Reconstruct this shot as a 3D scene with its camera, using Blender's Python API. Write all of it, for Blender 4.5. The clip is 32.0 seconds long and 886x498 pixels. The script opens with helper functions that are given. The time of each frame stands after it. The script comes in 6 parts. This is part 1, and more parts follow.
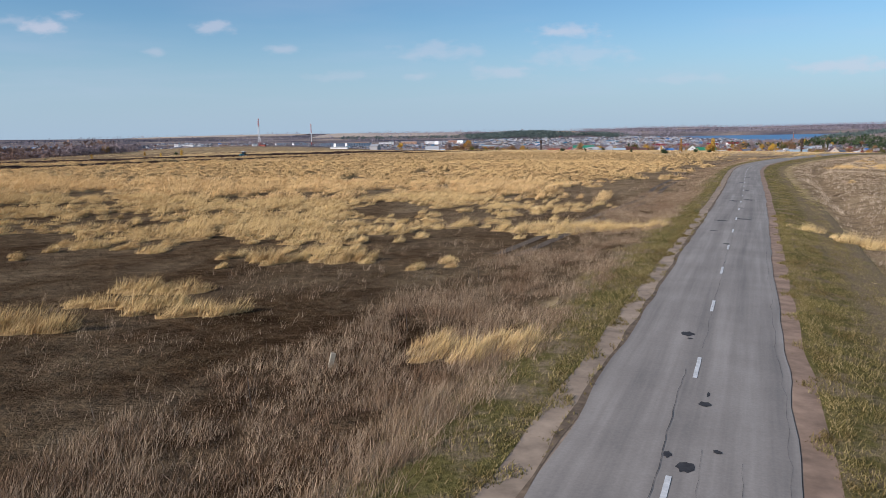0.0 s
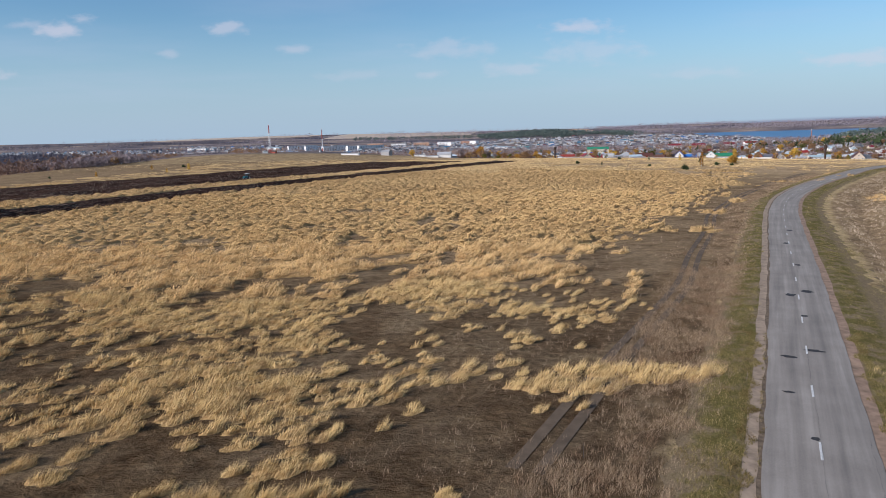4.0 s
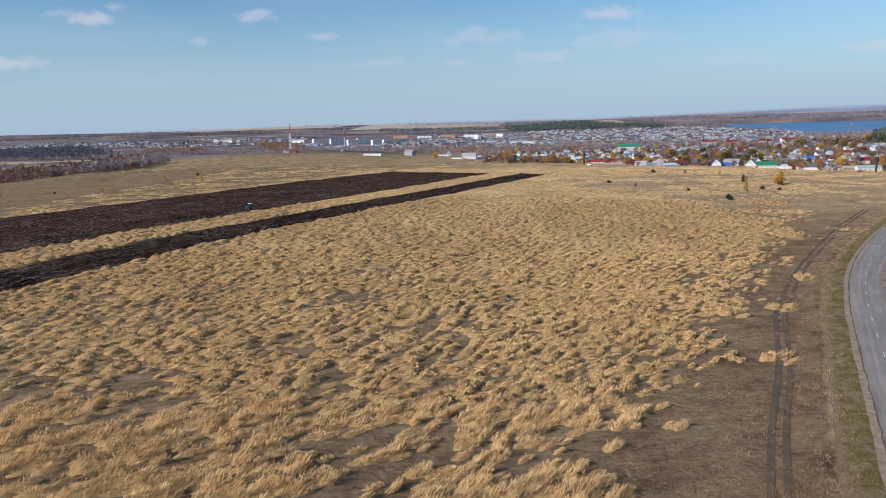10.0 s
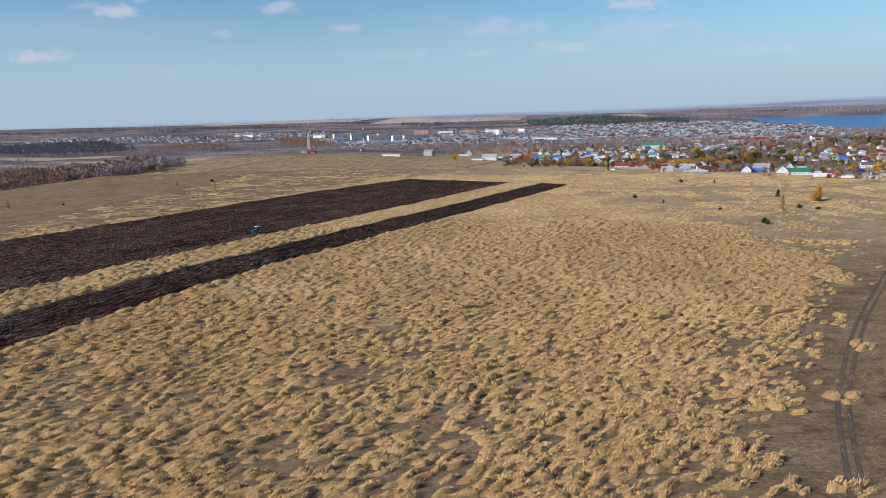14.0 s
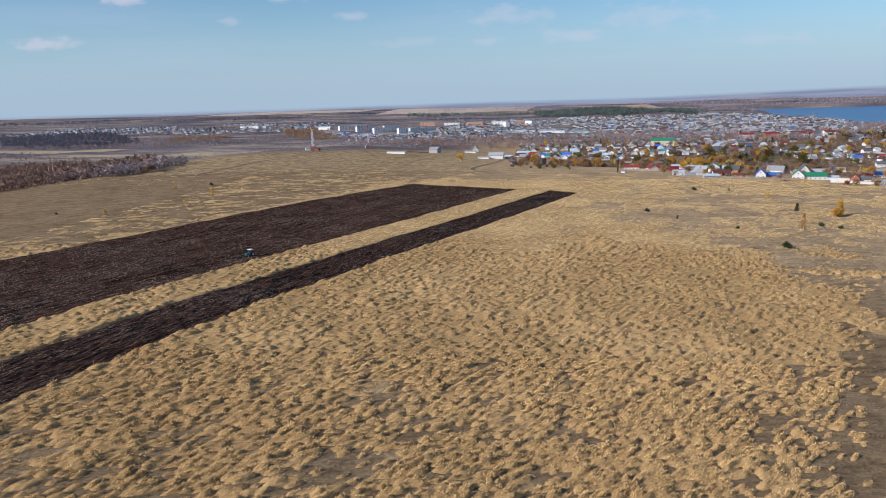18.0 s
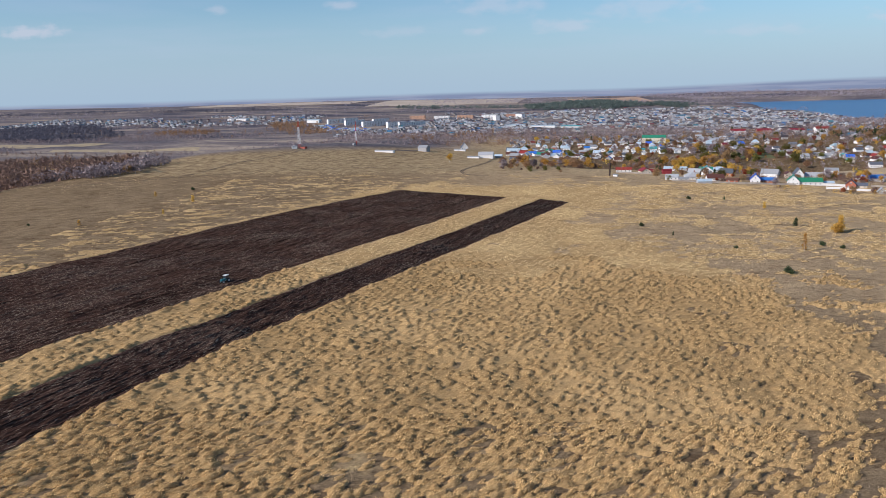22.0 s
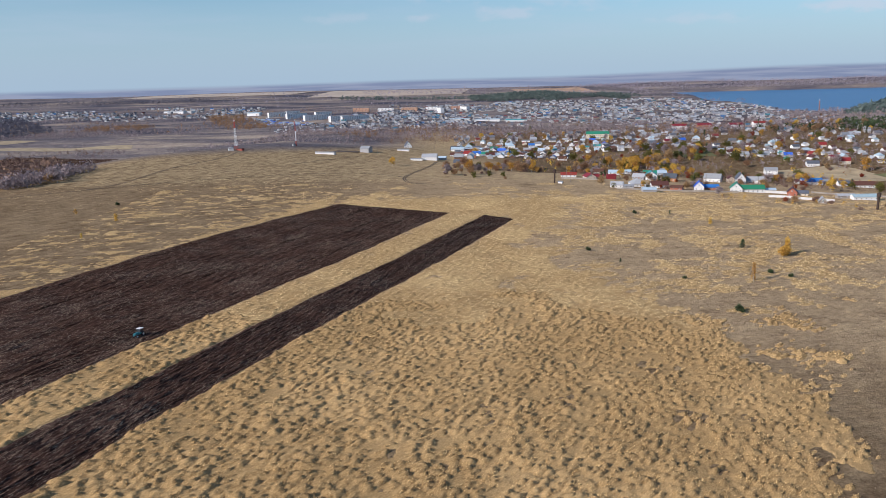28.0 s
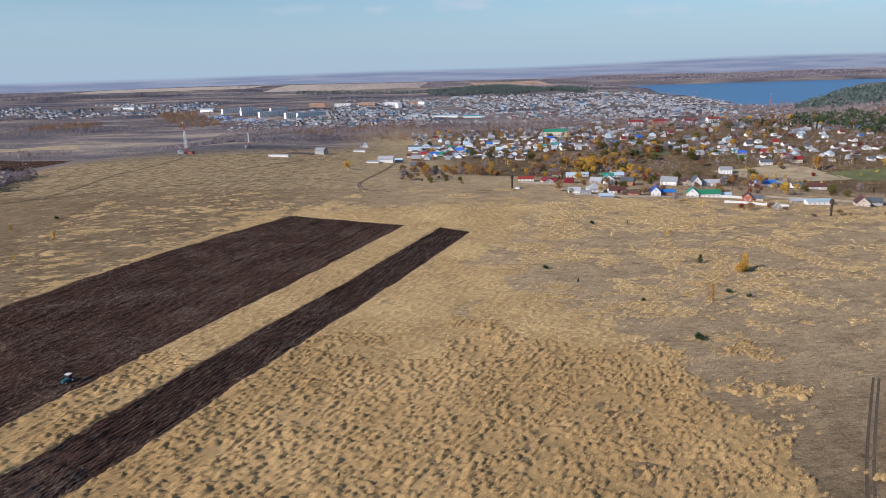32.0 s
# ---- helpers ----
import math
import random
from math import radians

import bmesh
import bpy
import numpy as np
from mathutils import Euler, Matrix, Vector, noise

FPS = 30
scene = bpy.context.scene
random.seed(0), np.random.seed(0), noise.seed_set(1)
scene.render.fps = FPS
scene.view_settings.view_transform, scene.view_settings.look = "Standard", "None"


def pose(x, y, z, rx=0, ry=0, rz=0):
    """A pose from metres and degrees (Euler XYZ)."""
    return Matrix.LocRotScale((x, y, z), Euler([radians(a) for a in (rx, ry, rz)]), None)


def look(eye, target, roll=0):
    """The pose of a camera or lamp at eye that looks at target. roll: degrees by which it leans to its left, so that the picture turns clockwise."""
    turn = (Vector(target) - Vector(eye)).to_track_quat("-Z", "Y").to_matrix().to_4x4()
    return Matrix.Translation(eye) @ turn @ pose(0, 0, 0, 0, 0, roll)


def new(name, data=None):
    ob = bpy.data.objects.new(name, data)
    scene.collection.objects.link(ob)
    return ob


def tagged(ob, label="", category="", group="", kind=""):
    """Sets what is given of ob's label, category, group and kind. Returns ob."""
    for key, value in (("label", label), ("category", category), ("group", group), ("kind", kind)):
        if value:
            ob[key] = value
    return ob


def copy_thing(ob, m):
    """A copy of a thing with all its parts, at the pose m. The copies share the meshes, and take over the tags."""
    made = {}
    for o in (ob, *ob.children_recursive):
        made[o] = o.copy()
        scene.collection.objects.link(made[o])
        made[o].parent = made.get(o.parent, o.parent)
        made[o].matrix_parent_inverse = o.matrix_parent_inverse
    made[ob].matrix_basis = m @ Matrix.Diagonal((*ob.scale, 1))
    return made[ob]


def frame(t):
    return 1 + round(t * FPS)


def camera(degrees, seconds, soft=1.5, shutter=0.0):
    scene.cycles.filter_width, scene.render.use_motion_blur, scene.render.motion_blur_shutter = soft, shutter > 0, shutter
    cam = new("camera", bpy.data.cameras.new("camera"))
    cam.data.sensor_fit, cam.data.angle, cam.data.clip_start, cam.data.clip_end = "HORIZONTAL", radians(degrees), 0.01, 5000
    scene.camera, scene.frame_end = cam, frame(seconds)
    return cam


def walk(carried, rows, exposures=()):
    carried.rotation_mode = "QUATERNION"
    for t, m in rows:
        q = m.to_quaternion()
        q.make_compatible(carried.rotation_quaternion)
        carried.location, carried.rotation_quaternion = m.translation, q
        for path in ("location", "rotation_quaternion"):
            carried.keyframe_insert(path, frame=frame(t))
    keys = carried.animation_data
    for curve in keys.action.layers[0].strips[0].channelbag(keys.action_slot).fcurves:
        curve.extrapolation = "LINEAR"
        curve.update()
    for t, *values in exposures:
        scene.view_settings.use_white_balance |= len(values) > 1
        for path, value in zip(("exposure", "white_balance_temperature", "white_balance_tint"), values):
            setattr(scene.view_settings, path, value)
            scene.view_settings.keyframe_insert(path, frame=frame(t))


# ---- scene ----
cam = camera(61.86, 32.0, 0.8)
# seconds, x, y, z, tilt, lean, heading
PATH = [
    (0.0, -0.03, -0.01, 9.24, 80.88, 0.99, 0.03),
    (0.5, 0.21, 1.70, 10.47, 80.88, 1.08, 0.14),
    (1.0, 0.44, 3.50, 11.74, 80.88, 1.24, 0.27),
    (1.5, 0.65, 5.44, 13.07, 80.90, 1.36, 0.39),
    (2.0, 0.84, 7.52, 14.41, 80.88, 1.42, 0.54),
    (2.5, 1.01, 9.73, 15.74, 80.86, 1.55, 0.70),
    (3.0, 1.15, 12.09, 17.08, 80.84, 1.64, 0.85),
    (3.5, 1.27, 14.67, 18.47, 80.80, 1.69, 0.93),
    (5.5, 1.76, 25.58, 24.24, 80.57, 1.47, 1.31),
    (6.0, 1.94, 28.40, 25.71, 80.52, 1.46, 1.42),
    (6.5, 2.24, 31.32, 27.20, 80.47, 1.46, 1.54),
    (7.0, 2.63, 34.31, 28.71, 80.42, 1.49, 1.71),
    (7.5, 3.07, 37.35, 30.22, 80.33, 1.49, 1.91),
    (8.0, 3.54, 40.41, 31.74, 80.24, 1.53, 2.12),
    (8.5, 3.98, 43.47, 33.27, 80.14, 1.56, 2.37),
    (9.0, 4.40, 46.49, 34.80, 80.04, 1.57, 2.62),
    (9.5, 4.75, 49.45, 36.33, 79.95, 1.60, 2.87),
    (10.0, 5.05, 52.36, 37.87, 79.88, 1.60, 3.11),
    (10.5, 5.31, 55.21, 39.39, 79.80, 1.57, 3.31),
    (11.0, 5.54, 58.03, 40.91, 79.75, 1.54, 3.52),
    (11.5, 5.75, 60.81, 42.42, 79.68, 1.56, 3.71),
    (12.0, 5.95, 63.56, 43.90, 79.61, 1.58, 3.91),
    (12.5, 6.13, 66.27, 45.36, 79.53, 1.61, 4.12),
    (13.0, 6.29, 68.95, 46.82, 79.45, 1.61, 4.34),
    (13.5, 6.43, 71.59, 48.27, 79.37, 1.63, 4.55),
    (14.0, 6.53, 74.18, 49.73, 79.30, 1.64, 4.77),
    (14.5, 6.57, 76.73, 51.22, 79.21, 1.63, 4.99),
    (16.5, 6.60, 86.78, 57.22, 78.79, 1.53, 5.82),
    (17.0, 6.61, 89.25, 58.72, 78.68, 1.56, 5.63),
    (17.5, 6.62, 91.68, 60.20, 78.56, 1.57, 5.46),
    (18.0, 6.64, 94.07, 61.66, 78.45, 1.57, 5.29),
    (18.5, 6.65, 96.43, 63.09, 78.34, 1.56, 5.14),
    (19.0, 6.67, 98.76, 64.48, 78.25, 1.54, 4.98),
    (19.5, 6.68, 101.06, 65.85, 78.14, 1.55, 4.83),
    (20.0, 6.69, 103.35, 67.20, 78.06, 1.51, 4.69),
    (20.5, 6.69, 105.63, 68.54, 77.98, 1.47, 4.60),
    (21.0, 6.69, 107.91, 69.88, 77.88, 1.45, 4.56),
    (21.5, 6.71, 110.19, 71.22, 77.79, 1.43, 4.55),
    (22.0, 6.75, 112.47, 72.56, 77.69, 1.40, 4.54),
    (22.5, 6.83, 114.74, 73.91, 77.60, 1.38, 4.45),
    (23.0, 6.94, 116.97, 75.27, 77.51, 1.37, 4.28),
    (23.5, 7.09, 119.17, 76.63, 77.42, 1.37, 3.95),
    (24.0, 7.27, 121.33, 77.99, 77.32, 1.37, 3.55),
    (24.5, 7.49, 123.43, 79.35, 77.24, 1.37, 3.20),
    (25.0, 7.74, 125.49, 80.72, 77.16, 1.36, 2.81),
    (25.5, 8.04, 127.51, 82.11, 77.08, 1.37, 2.43),
    (27.5, 9.42, 135.55, 87.73, 76.76, 1.39, 0.78),
    (28.0, 9.80, 137.57, 89.15, 76.66, 1.40, 0.37),
    (28.5, 10.22, 139.59, 90.60, 76.57, 1.40, -0.02),
    (29.0, 10.68, 141.62, 92.05, 76.48, 1.42, -0.41),
    (29.5, 11.19, 143.64, 93.47, 76.39, 1.43, -0.79),
    (30.0, 11.73, 145.64, 94.88, 76.30, 1.45, -1.19),
    (30.5, 12.28, 147.62, 96.28, 76.24, 1.45, -1.57),
    (31.0, 12.84, 149.59, 97.69, 76.16, 1.46, -1.97),
    (31.5, 13.39, 151.54, 99.13, 76.08, 1.47, -2.35),
    (32.0, 13.96, 153.49, 100.60, 75.96, 1.49, -2.77),
]
walk(cam, [(t, pose(x, y, z, rx, ry, rz)) for t, x, y, z, rx, ry, rz in PATH], [(0.0, 0.0, 6100, 17), (32.0, 0.0, 6100, 17)])

# ---- world, sun, exposure ----
SUN_FROM = Vector((-0.86, -0.50, 0.0)).normalized()
SUN_UP = radians(27)
world = bpy.data.worlds.new("sky")
scene.world = world
world.use_nodes = True
wn, wl = world.node_tree.nodes, world.node_tree.links
sky = wn.new("ShaderNodeTexSky")
sky.sky_type = "NISHITA"
sky.sun_disc = False
sky.sun_elevation = SUN_UP
sky.sun_rotation = math.atan2(SUN_FROM.x, SUN_FROM.y)
sky.altitude, sky.air_density, sky.dust_density, sky.ozone_density = 200, 1.0, 0.3, 3.0
coord = wn.new("ShaderNodeTexCoord")
split = wn.new("ShaderNodeSeparateXYZ")
wl.new(coord.outputs["Generated"], split.inputs[0])


def wmath(op, a, b=None, clamp=False):
    n = wn.new("ShaderNodeMath")
    n.operation, n.use_clamp = op, clamp
    for i, v in enumerate((a, b)):
        if v is None:
            continue
        if isinstance(v, (int, float)):
            n.inputs[i].default_value = v
        else:
            wl.new(v, n.inputs[i])
    return n.outputs[0]


def wrange(v, a, b, c=0.0, d=1.0):
    n = wn.new("ShaderNodeMapRange")
    n.interpolation_type = "SMOOTHSTEP"
    wl.new(v, n.inputs[0])
    for i, q in enumerate((a, b, c, d)):
        n.inputs[1 + i].default_value = q
    return n.outputs[0]


def wmix(fac, a, b):
    n = wn.new("ShaderNodeMix")
    n.data_type = "RGBA"
    wl.new(fac, n.inputs[0])
    for i, v in ((6, a), (7, b)):
        if isinstance(v, tuple):
            n.inputs[i].default_value = (*v, 1)
        else:
            wl.new(v, n.inputs[i])
    return n.outputs[2]


# clouds lie on a far flat layer: direction divided by its height
up = wmath("MAXIMUM", split.outputs[2], 0.004)
cx = wmath("DIVIDE", split.outputs[0], wmath("ADD", up, 0.06))
cy = wmath("DIVIDE", split.outputs[1], wmath("ADD", up, 0.06))
layer = wn.new("ShaderNodeCombineXYZ")
wl.new(cx, layer.inputs[0])
wl.new(cy, layer.inputs[1])


def wnoise(scale, detail, off, rough=0.55):
    shift = wn.new("ShaderNodeVectorMath")
    shift.operation = "ADD"
    wl.new(layer.outputs[0], shift.inputs[0])
    shift.inputs[1].default_value = off
    n = wn.new("ShaderNodeTexNoise")
    n.inputs["Scale"].default_value, n.inputs["Detail"].default_value, n.inputs["Roughness"].default_value = scale, detail, rough
    wl.new(shift.outputs[0], n.inputs["Vector"])
    return n.outputs[0]


# pale air along the skyline
haze = wrange(split.outputs[2], 0.16, -0.01)
ahead = wmath("MAXIMUM", split.outputs[1], 0.05)
across = wmath("DIVIDE", split.outputs[0], ahead)
rise = wmath("DIVIDE", split.outputs[2], ahead)
billow = wn.new("ShaderNodeTexNoise")
billow.inputs["Scale"].default_value, billow.inputs["Detail"].default_value = 34, 6
flat = wn.new("ShaderNodeCombineXYZ")
wl.new(across, flat.inputs[0])
wl.new(wmath("MULTIPLY", rise, 2.2), flat.inputs[1])
wl.new(flat.outputs[0], billow.inputs["Vector"])
rough_edge = wmath("MULTIPLY", wmath("SUBTRACT", billow.outputs[0], 0.5), 2.6)
puffs = None
# small flat-bottomed fair-weather clouds: bearing, height, half width, half height, weight
for bearing, lift, half, deep, weight in ((-0.520, 0.143, 0.030, 0.011, 1.0), (-0.487, 0.156, 0.016, 0.009, 0.7), (-0.565, 0.152, 0.030, 0.007, 0.5), (-0.298, 0.139, 0.028, 0.010, 0.75), (-0.378, 0.109, 0.016, 0.006, 0.5),
                                          (-0.206, 0.108, 0.026, 0.007, 0.6), (-0.005, 0.102, 0.055, 0.013, 0.5), (0.170, 0.126, 0.052, 0.009, 0.9), (0.180, 0.095, 0.070, 0.016, 0.45), (0.080, 0.074, 0.050, 0.010, 0.55),
                                          (-0.032, 0.071, 0.018, 0.006, 0.5), (0.534, 0.075, 0.070, 0.011, 0.75), (-0.137, 0.073, 0.040, 0.008, 0.3), (-0.640, 0.088, 0.050, 0.010, 0.9), (0.33, 0.062, 0.060, 0.007, 0.35)):
    u = wmath("DIVIDE", wmath("SUBTRACT", across, bearing), half)
    v = wmath("DIVIDE", wmath("SUBTRACT", rise, lift), deep)
    r2 = wmath("SQRT", wmath("ADD", wmath("MULTIPLY", u, u), wmath("MULTIPLY", v, v)))
    one = wmath("MULTIPLY", wrange(wmath("ADD", r2, rough_edge), 1.25, 0.15), weight)
    puffs = one if puffs is None else wmath("MAXIMUM", puffs, one)
veil = wrange(wnoise(0.45, 4, (11.0, 2.0, 0)), 0.42, 0.8)
above = wrange(split.outputs[2], 0.02, 0.06)
puffs = wmath("MULTIPLY", puffs, 0.60)
veil = wmath("MULTIPLY", wmath("MULTIPLY", veil, above), 0.22)
sky_tint = wn.new("ShaderNodeMix")
sky_tint.data_type, sky_tint.blend_type = "RGBA", "MULTIPLY"
sky_tint.inputs[0].default_value = 1.0
sky_tint.inputs[7].default_value = (0.80, 1.02, 1.05, 1)
wl.new(sky.outputs[0], sky_tint.inputs[6])
clear = wmix(wmath("MULTIPLY", haze, 0.9), sky_tint.outputs[2], (3.90, 5.25, 6.25))
cloudy = wmix(veil, clear, (5.2, 5.9, 7.0))
cloudy = wmix(puffs, cloudy, (6.5, 6.5, 6.95))
# the land that lies past the last ridge, its pale haze painted into the colours
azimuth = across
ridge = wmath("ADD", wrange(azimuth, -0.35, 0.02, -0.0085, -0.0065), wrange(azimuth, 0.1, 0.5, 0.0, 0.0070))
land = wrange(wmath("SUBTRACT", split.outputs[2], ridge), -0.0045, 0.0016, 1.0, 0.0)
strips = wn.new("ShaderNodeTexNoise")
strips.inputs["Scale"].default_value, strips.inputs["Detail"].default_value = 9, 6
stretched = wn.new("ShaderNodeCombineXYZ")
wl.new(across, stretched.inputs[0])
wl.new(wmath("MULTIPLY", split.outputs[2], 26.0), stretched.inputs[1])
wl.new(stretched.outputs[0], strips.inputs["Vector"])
hazed_land = wmix(wrange(strips.outputs[0], 0.4, 0.62), (2.25, 2.75, 3.85), (3.05, 3.50, 4.45))
whole = wmix(land, cloudy, hazed_land)
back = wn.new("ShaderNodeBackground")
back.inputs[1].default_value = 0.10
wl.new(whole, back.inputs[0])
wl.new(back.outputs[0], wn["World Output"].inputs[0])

lamp = bpy.data.lights.new("sun", "SUN")
lamp.energy, lamp.angle, lamp.color = 5.0, radians(0.6), (1.0, 0.93, 0.82)
sun = new("sun", lamp)
sun.matrix_world = look((0, 0, 0), tuple(-(SUN_FROM * math.cos(SUN_UP) + Vector((0, 0, math.sin(SUN_UP))))))
scene.view_settings.exposure = 0.0


# ---- materials ----
def shader(name, rough=0.9):
    m = bpy.data.materials.new(name)
    m.use_nodes = True
    b = m.node_tree.nodes["Principled BSDF"]
    b.inputs["Roughness"].default_value = rough
    b.inputs["Specular IOR Level"].default_value = 0.25
    return m, m.node_tree.nodes, m.node_tree.links, b


def ramp(nodes, links, value, stops):
    r = nodes.new("ShaderNodeValToRGB")
    while len(r.color_ramp.elements) < len(stops):
        r.color_ramp.elements.new(0.5)
    for e, (p, c) in zip(r.color_ramp.elements, stops):
        e.position, e.color = p, (*c, 1)
    links.new(value, r.inputs[0])
    return r.outputs[0]


def noise_of(nodes, links, scale, detail=4, rough=0.6, vector=None, stretch=None, turn=0.0):
    n = nodes.new("ShaderNodeTexNoise")
    n.inputs["Scale"].default_value, n.inputs["Detail"].default_value, n.inputs["Roughness"].default_value = scale, detail, rough
    if vector is None:
        vector = nodes.new("ShaderNodeTexCoord").outputs["Object"]
    if stretch:
        mp = nodes.new("ShaderNodeMapping")
        mp.vector_type = "TEXTURE"
        mp.inputs["Scale"].default_value = tuple(1 / q for q in stretch)
        mp.inputs["Rotation"].default_value = (0, 0, turn)
        links.new(vector, mp.inputs[0])
        vector = mp.outputs[0]
    links.new(vector, n.inputs["Vector"])
    return n.outputs[0]


def mixed(nodes, links, fac, a, b, blend="MIX"):
    n = nodes.new("ShaderNodeMix")
    n.data_type, n.blend_type = "RGBA", blend
    for i, v in ((0, fac), (6, a), (7, b)):
        if isinstance(v, (int, float)):
            n.inputs[i].default_value = v
        elif isinstance(v, tuple):
            n.inputs[i].default_value = (*v, 1)
        else:
            links.new(v, n.inputs[i])
    return n.outputs[2]


def calc(nodes, links, op, a, b=0.0, clamp=False):
    n = nodes.new("ShaderNodeMath")
    n.operation, n.use_clamp = op, clamp
    for i, v in enumerate((a, b)):
        if isinstance(v, (int, float)):
            n.inputs[i].default_value = v
        else:
            links.new(v, n.inputs[i])
    return n.outputs[0]


def step(nodes, links, v, a, b):
    n = nodes.new("ShaderNodeMapRange")
    n.interpolation_type = "SMOOTHSTEP"
    links.new(v, n.inputs[0])
    n.inputs[1].default_value, n.inputs[2].default_value = a, b
    return n.outputs[0]


def bump(nodes, links, b, height, strength, distance):
    n = nodes.new("ShaderNodeBump")
    n.inputs["Strength"].default_value, n.inputs["Distance"].default_value = strength, distance
    links.new(height, n.inputs["Height"])
    links.new(n.outputs[0], b.inputs["Normal"])


def plain(name, colour, rough=0.85, vary=0.18, scale=1.5, metal=0.0, per_object=0.0):
    """A surface of one colour with soft stains and grain, and if asked a shade of its own for each object."""
    m, nodes, links, b = shader(name, rough)
    n = noise_of(nodes, links, scale, 5)
    dark = tuple(c * (1 - vary) for c in colour)
    light = tuple(min(1, c * (1 + vary)) for c in colour)
    col = ramp(nodes, links, n, [(0.3, dark), (0.7, light)])
    if per_object:
        info = nodes.new("ShaderNodeObjectInfo")
        hue = nodes.new("ShaderNodeHueSaturation")
        links.new(col, hue.inputs["Color"])
        links.new(calc(nodes, links, "ADD", calc(nodes, links, "MULTIPLY", info.outputs["Random"], per_object), 1 - per_object / 2), hue.inputs["Value"])
        links.new(calc(nodes, links, "ADD", calc(nodes, links, "MULTIPLY", info.outputs["Random"], 0.03), 0.485), hue.inputs["Hue"])
        col = hue.outputs[0]
    links.new(col, b.inputs["Base Color"])
    b.inputs["Metallic"].default_value = metal
    return m


def leafy(name, a, c, d, own=True):
    """Foliage or grass: each leaf or tuft takes its own shade between three colours."""
    m, nodes, links, b = shader(name, 0.8)
    geo = nodes.new("ShaderNodeNewGeometry")
    col = ramp(nodes, links, geo.outputs["Random Per Island"], [(0.0, a), (0.5, c), (1.0, d)])
    b.inputs["Specular IOR Level"].default_value = 0.1
    through_light = nodes.new("ShaderNodeBsdfTranslucent")
    both = nodes.new("ShaderNodeMixShader")
    both.inputs[0].default_value = 0.35 if own else 0.2
    links.new(b.outputs[0], both.inputs[1])
    links.new(through_light.outputs[0], both.inputs[2])
    links.new(both.outputs[0], nodes["Material Output"].inputs[0])
    if not own:
        drift = noise_of(nodes, links, 0.30, 4, 0.65)
        col = mixed(nodes, links, 0.8, col, ramp(nodes, links, drift, [(0.34, (0.66, 0.56, 0.50)), (0.5, (1.0, 1.0, 1.0)), (0.66, (1.24, 1.24, 1.20))]), "MULTIPLY")
        links.new(col, b.inputs["Base Color"])
        links.new(col, through_light.inputs[0])
        return m
    info = nodes.new("ShaderNodeObjectInfo")
    hue = nodes.new("ShaderNodeHueSaturation")
    links.new(col, hue.inputs["Color"])
    links.new(calc(nodes, links, "ADD", calc(nodes, links, "MULTIPLY", info.outputs["Random"], 0.4), 0.8), hue.inputs["Value"])
    links.new(calc(nodes, links, "ADD", calc(nodes, links, "MULTIPLY", info.outputs["Random"], 0.025), 0.488), hue.inputs["Hue"])
    links.new(hue.outputs[0], b.inputs["Base Color"])
    links.new(hue.outputs[0], through_light.inputs[0])
    return m


FURROW = math.atan2(0.926, 0.378)


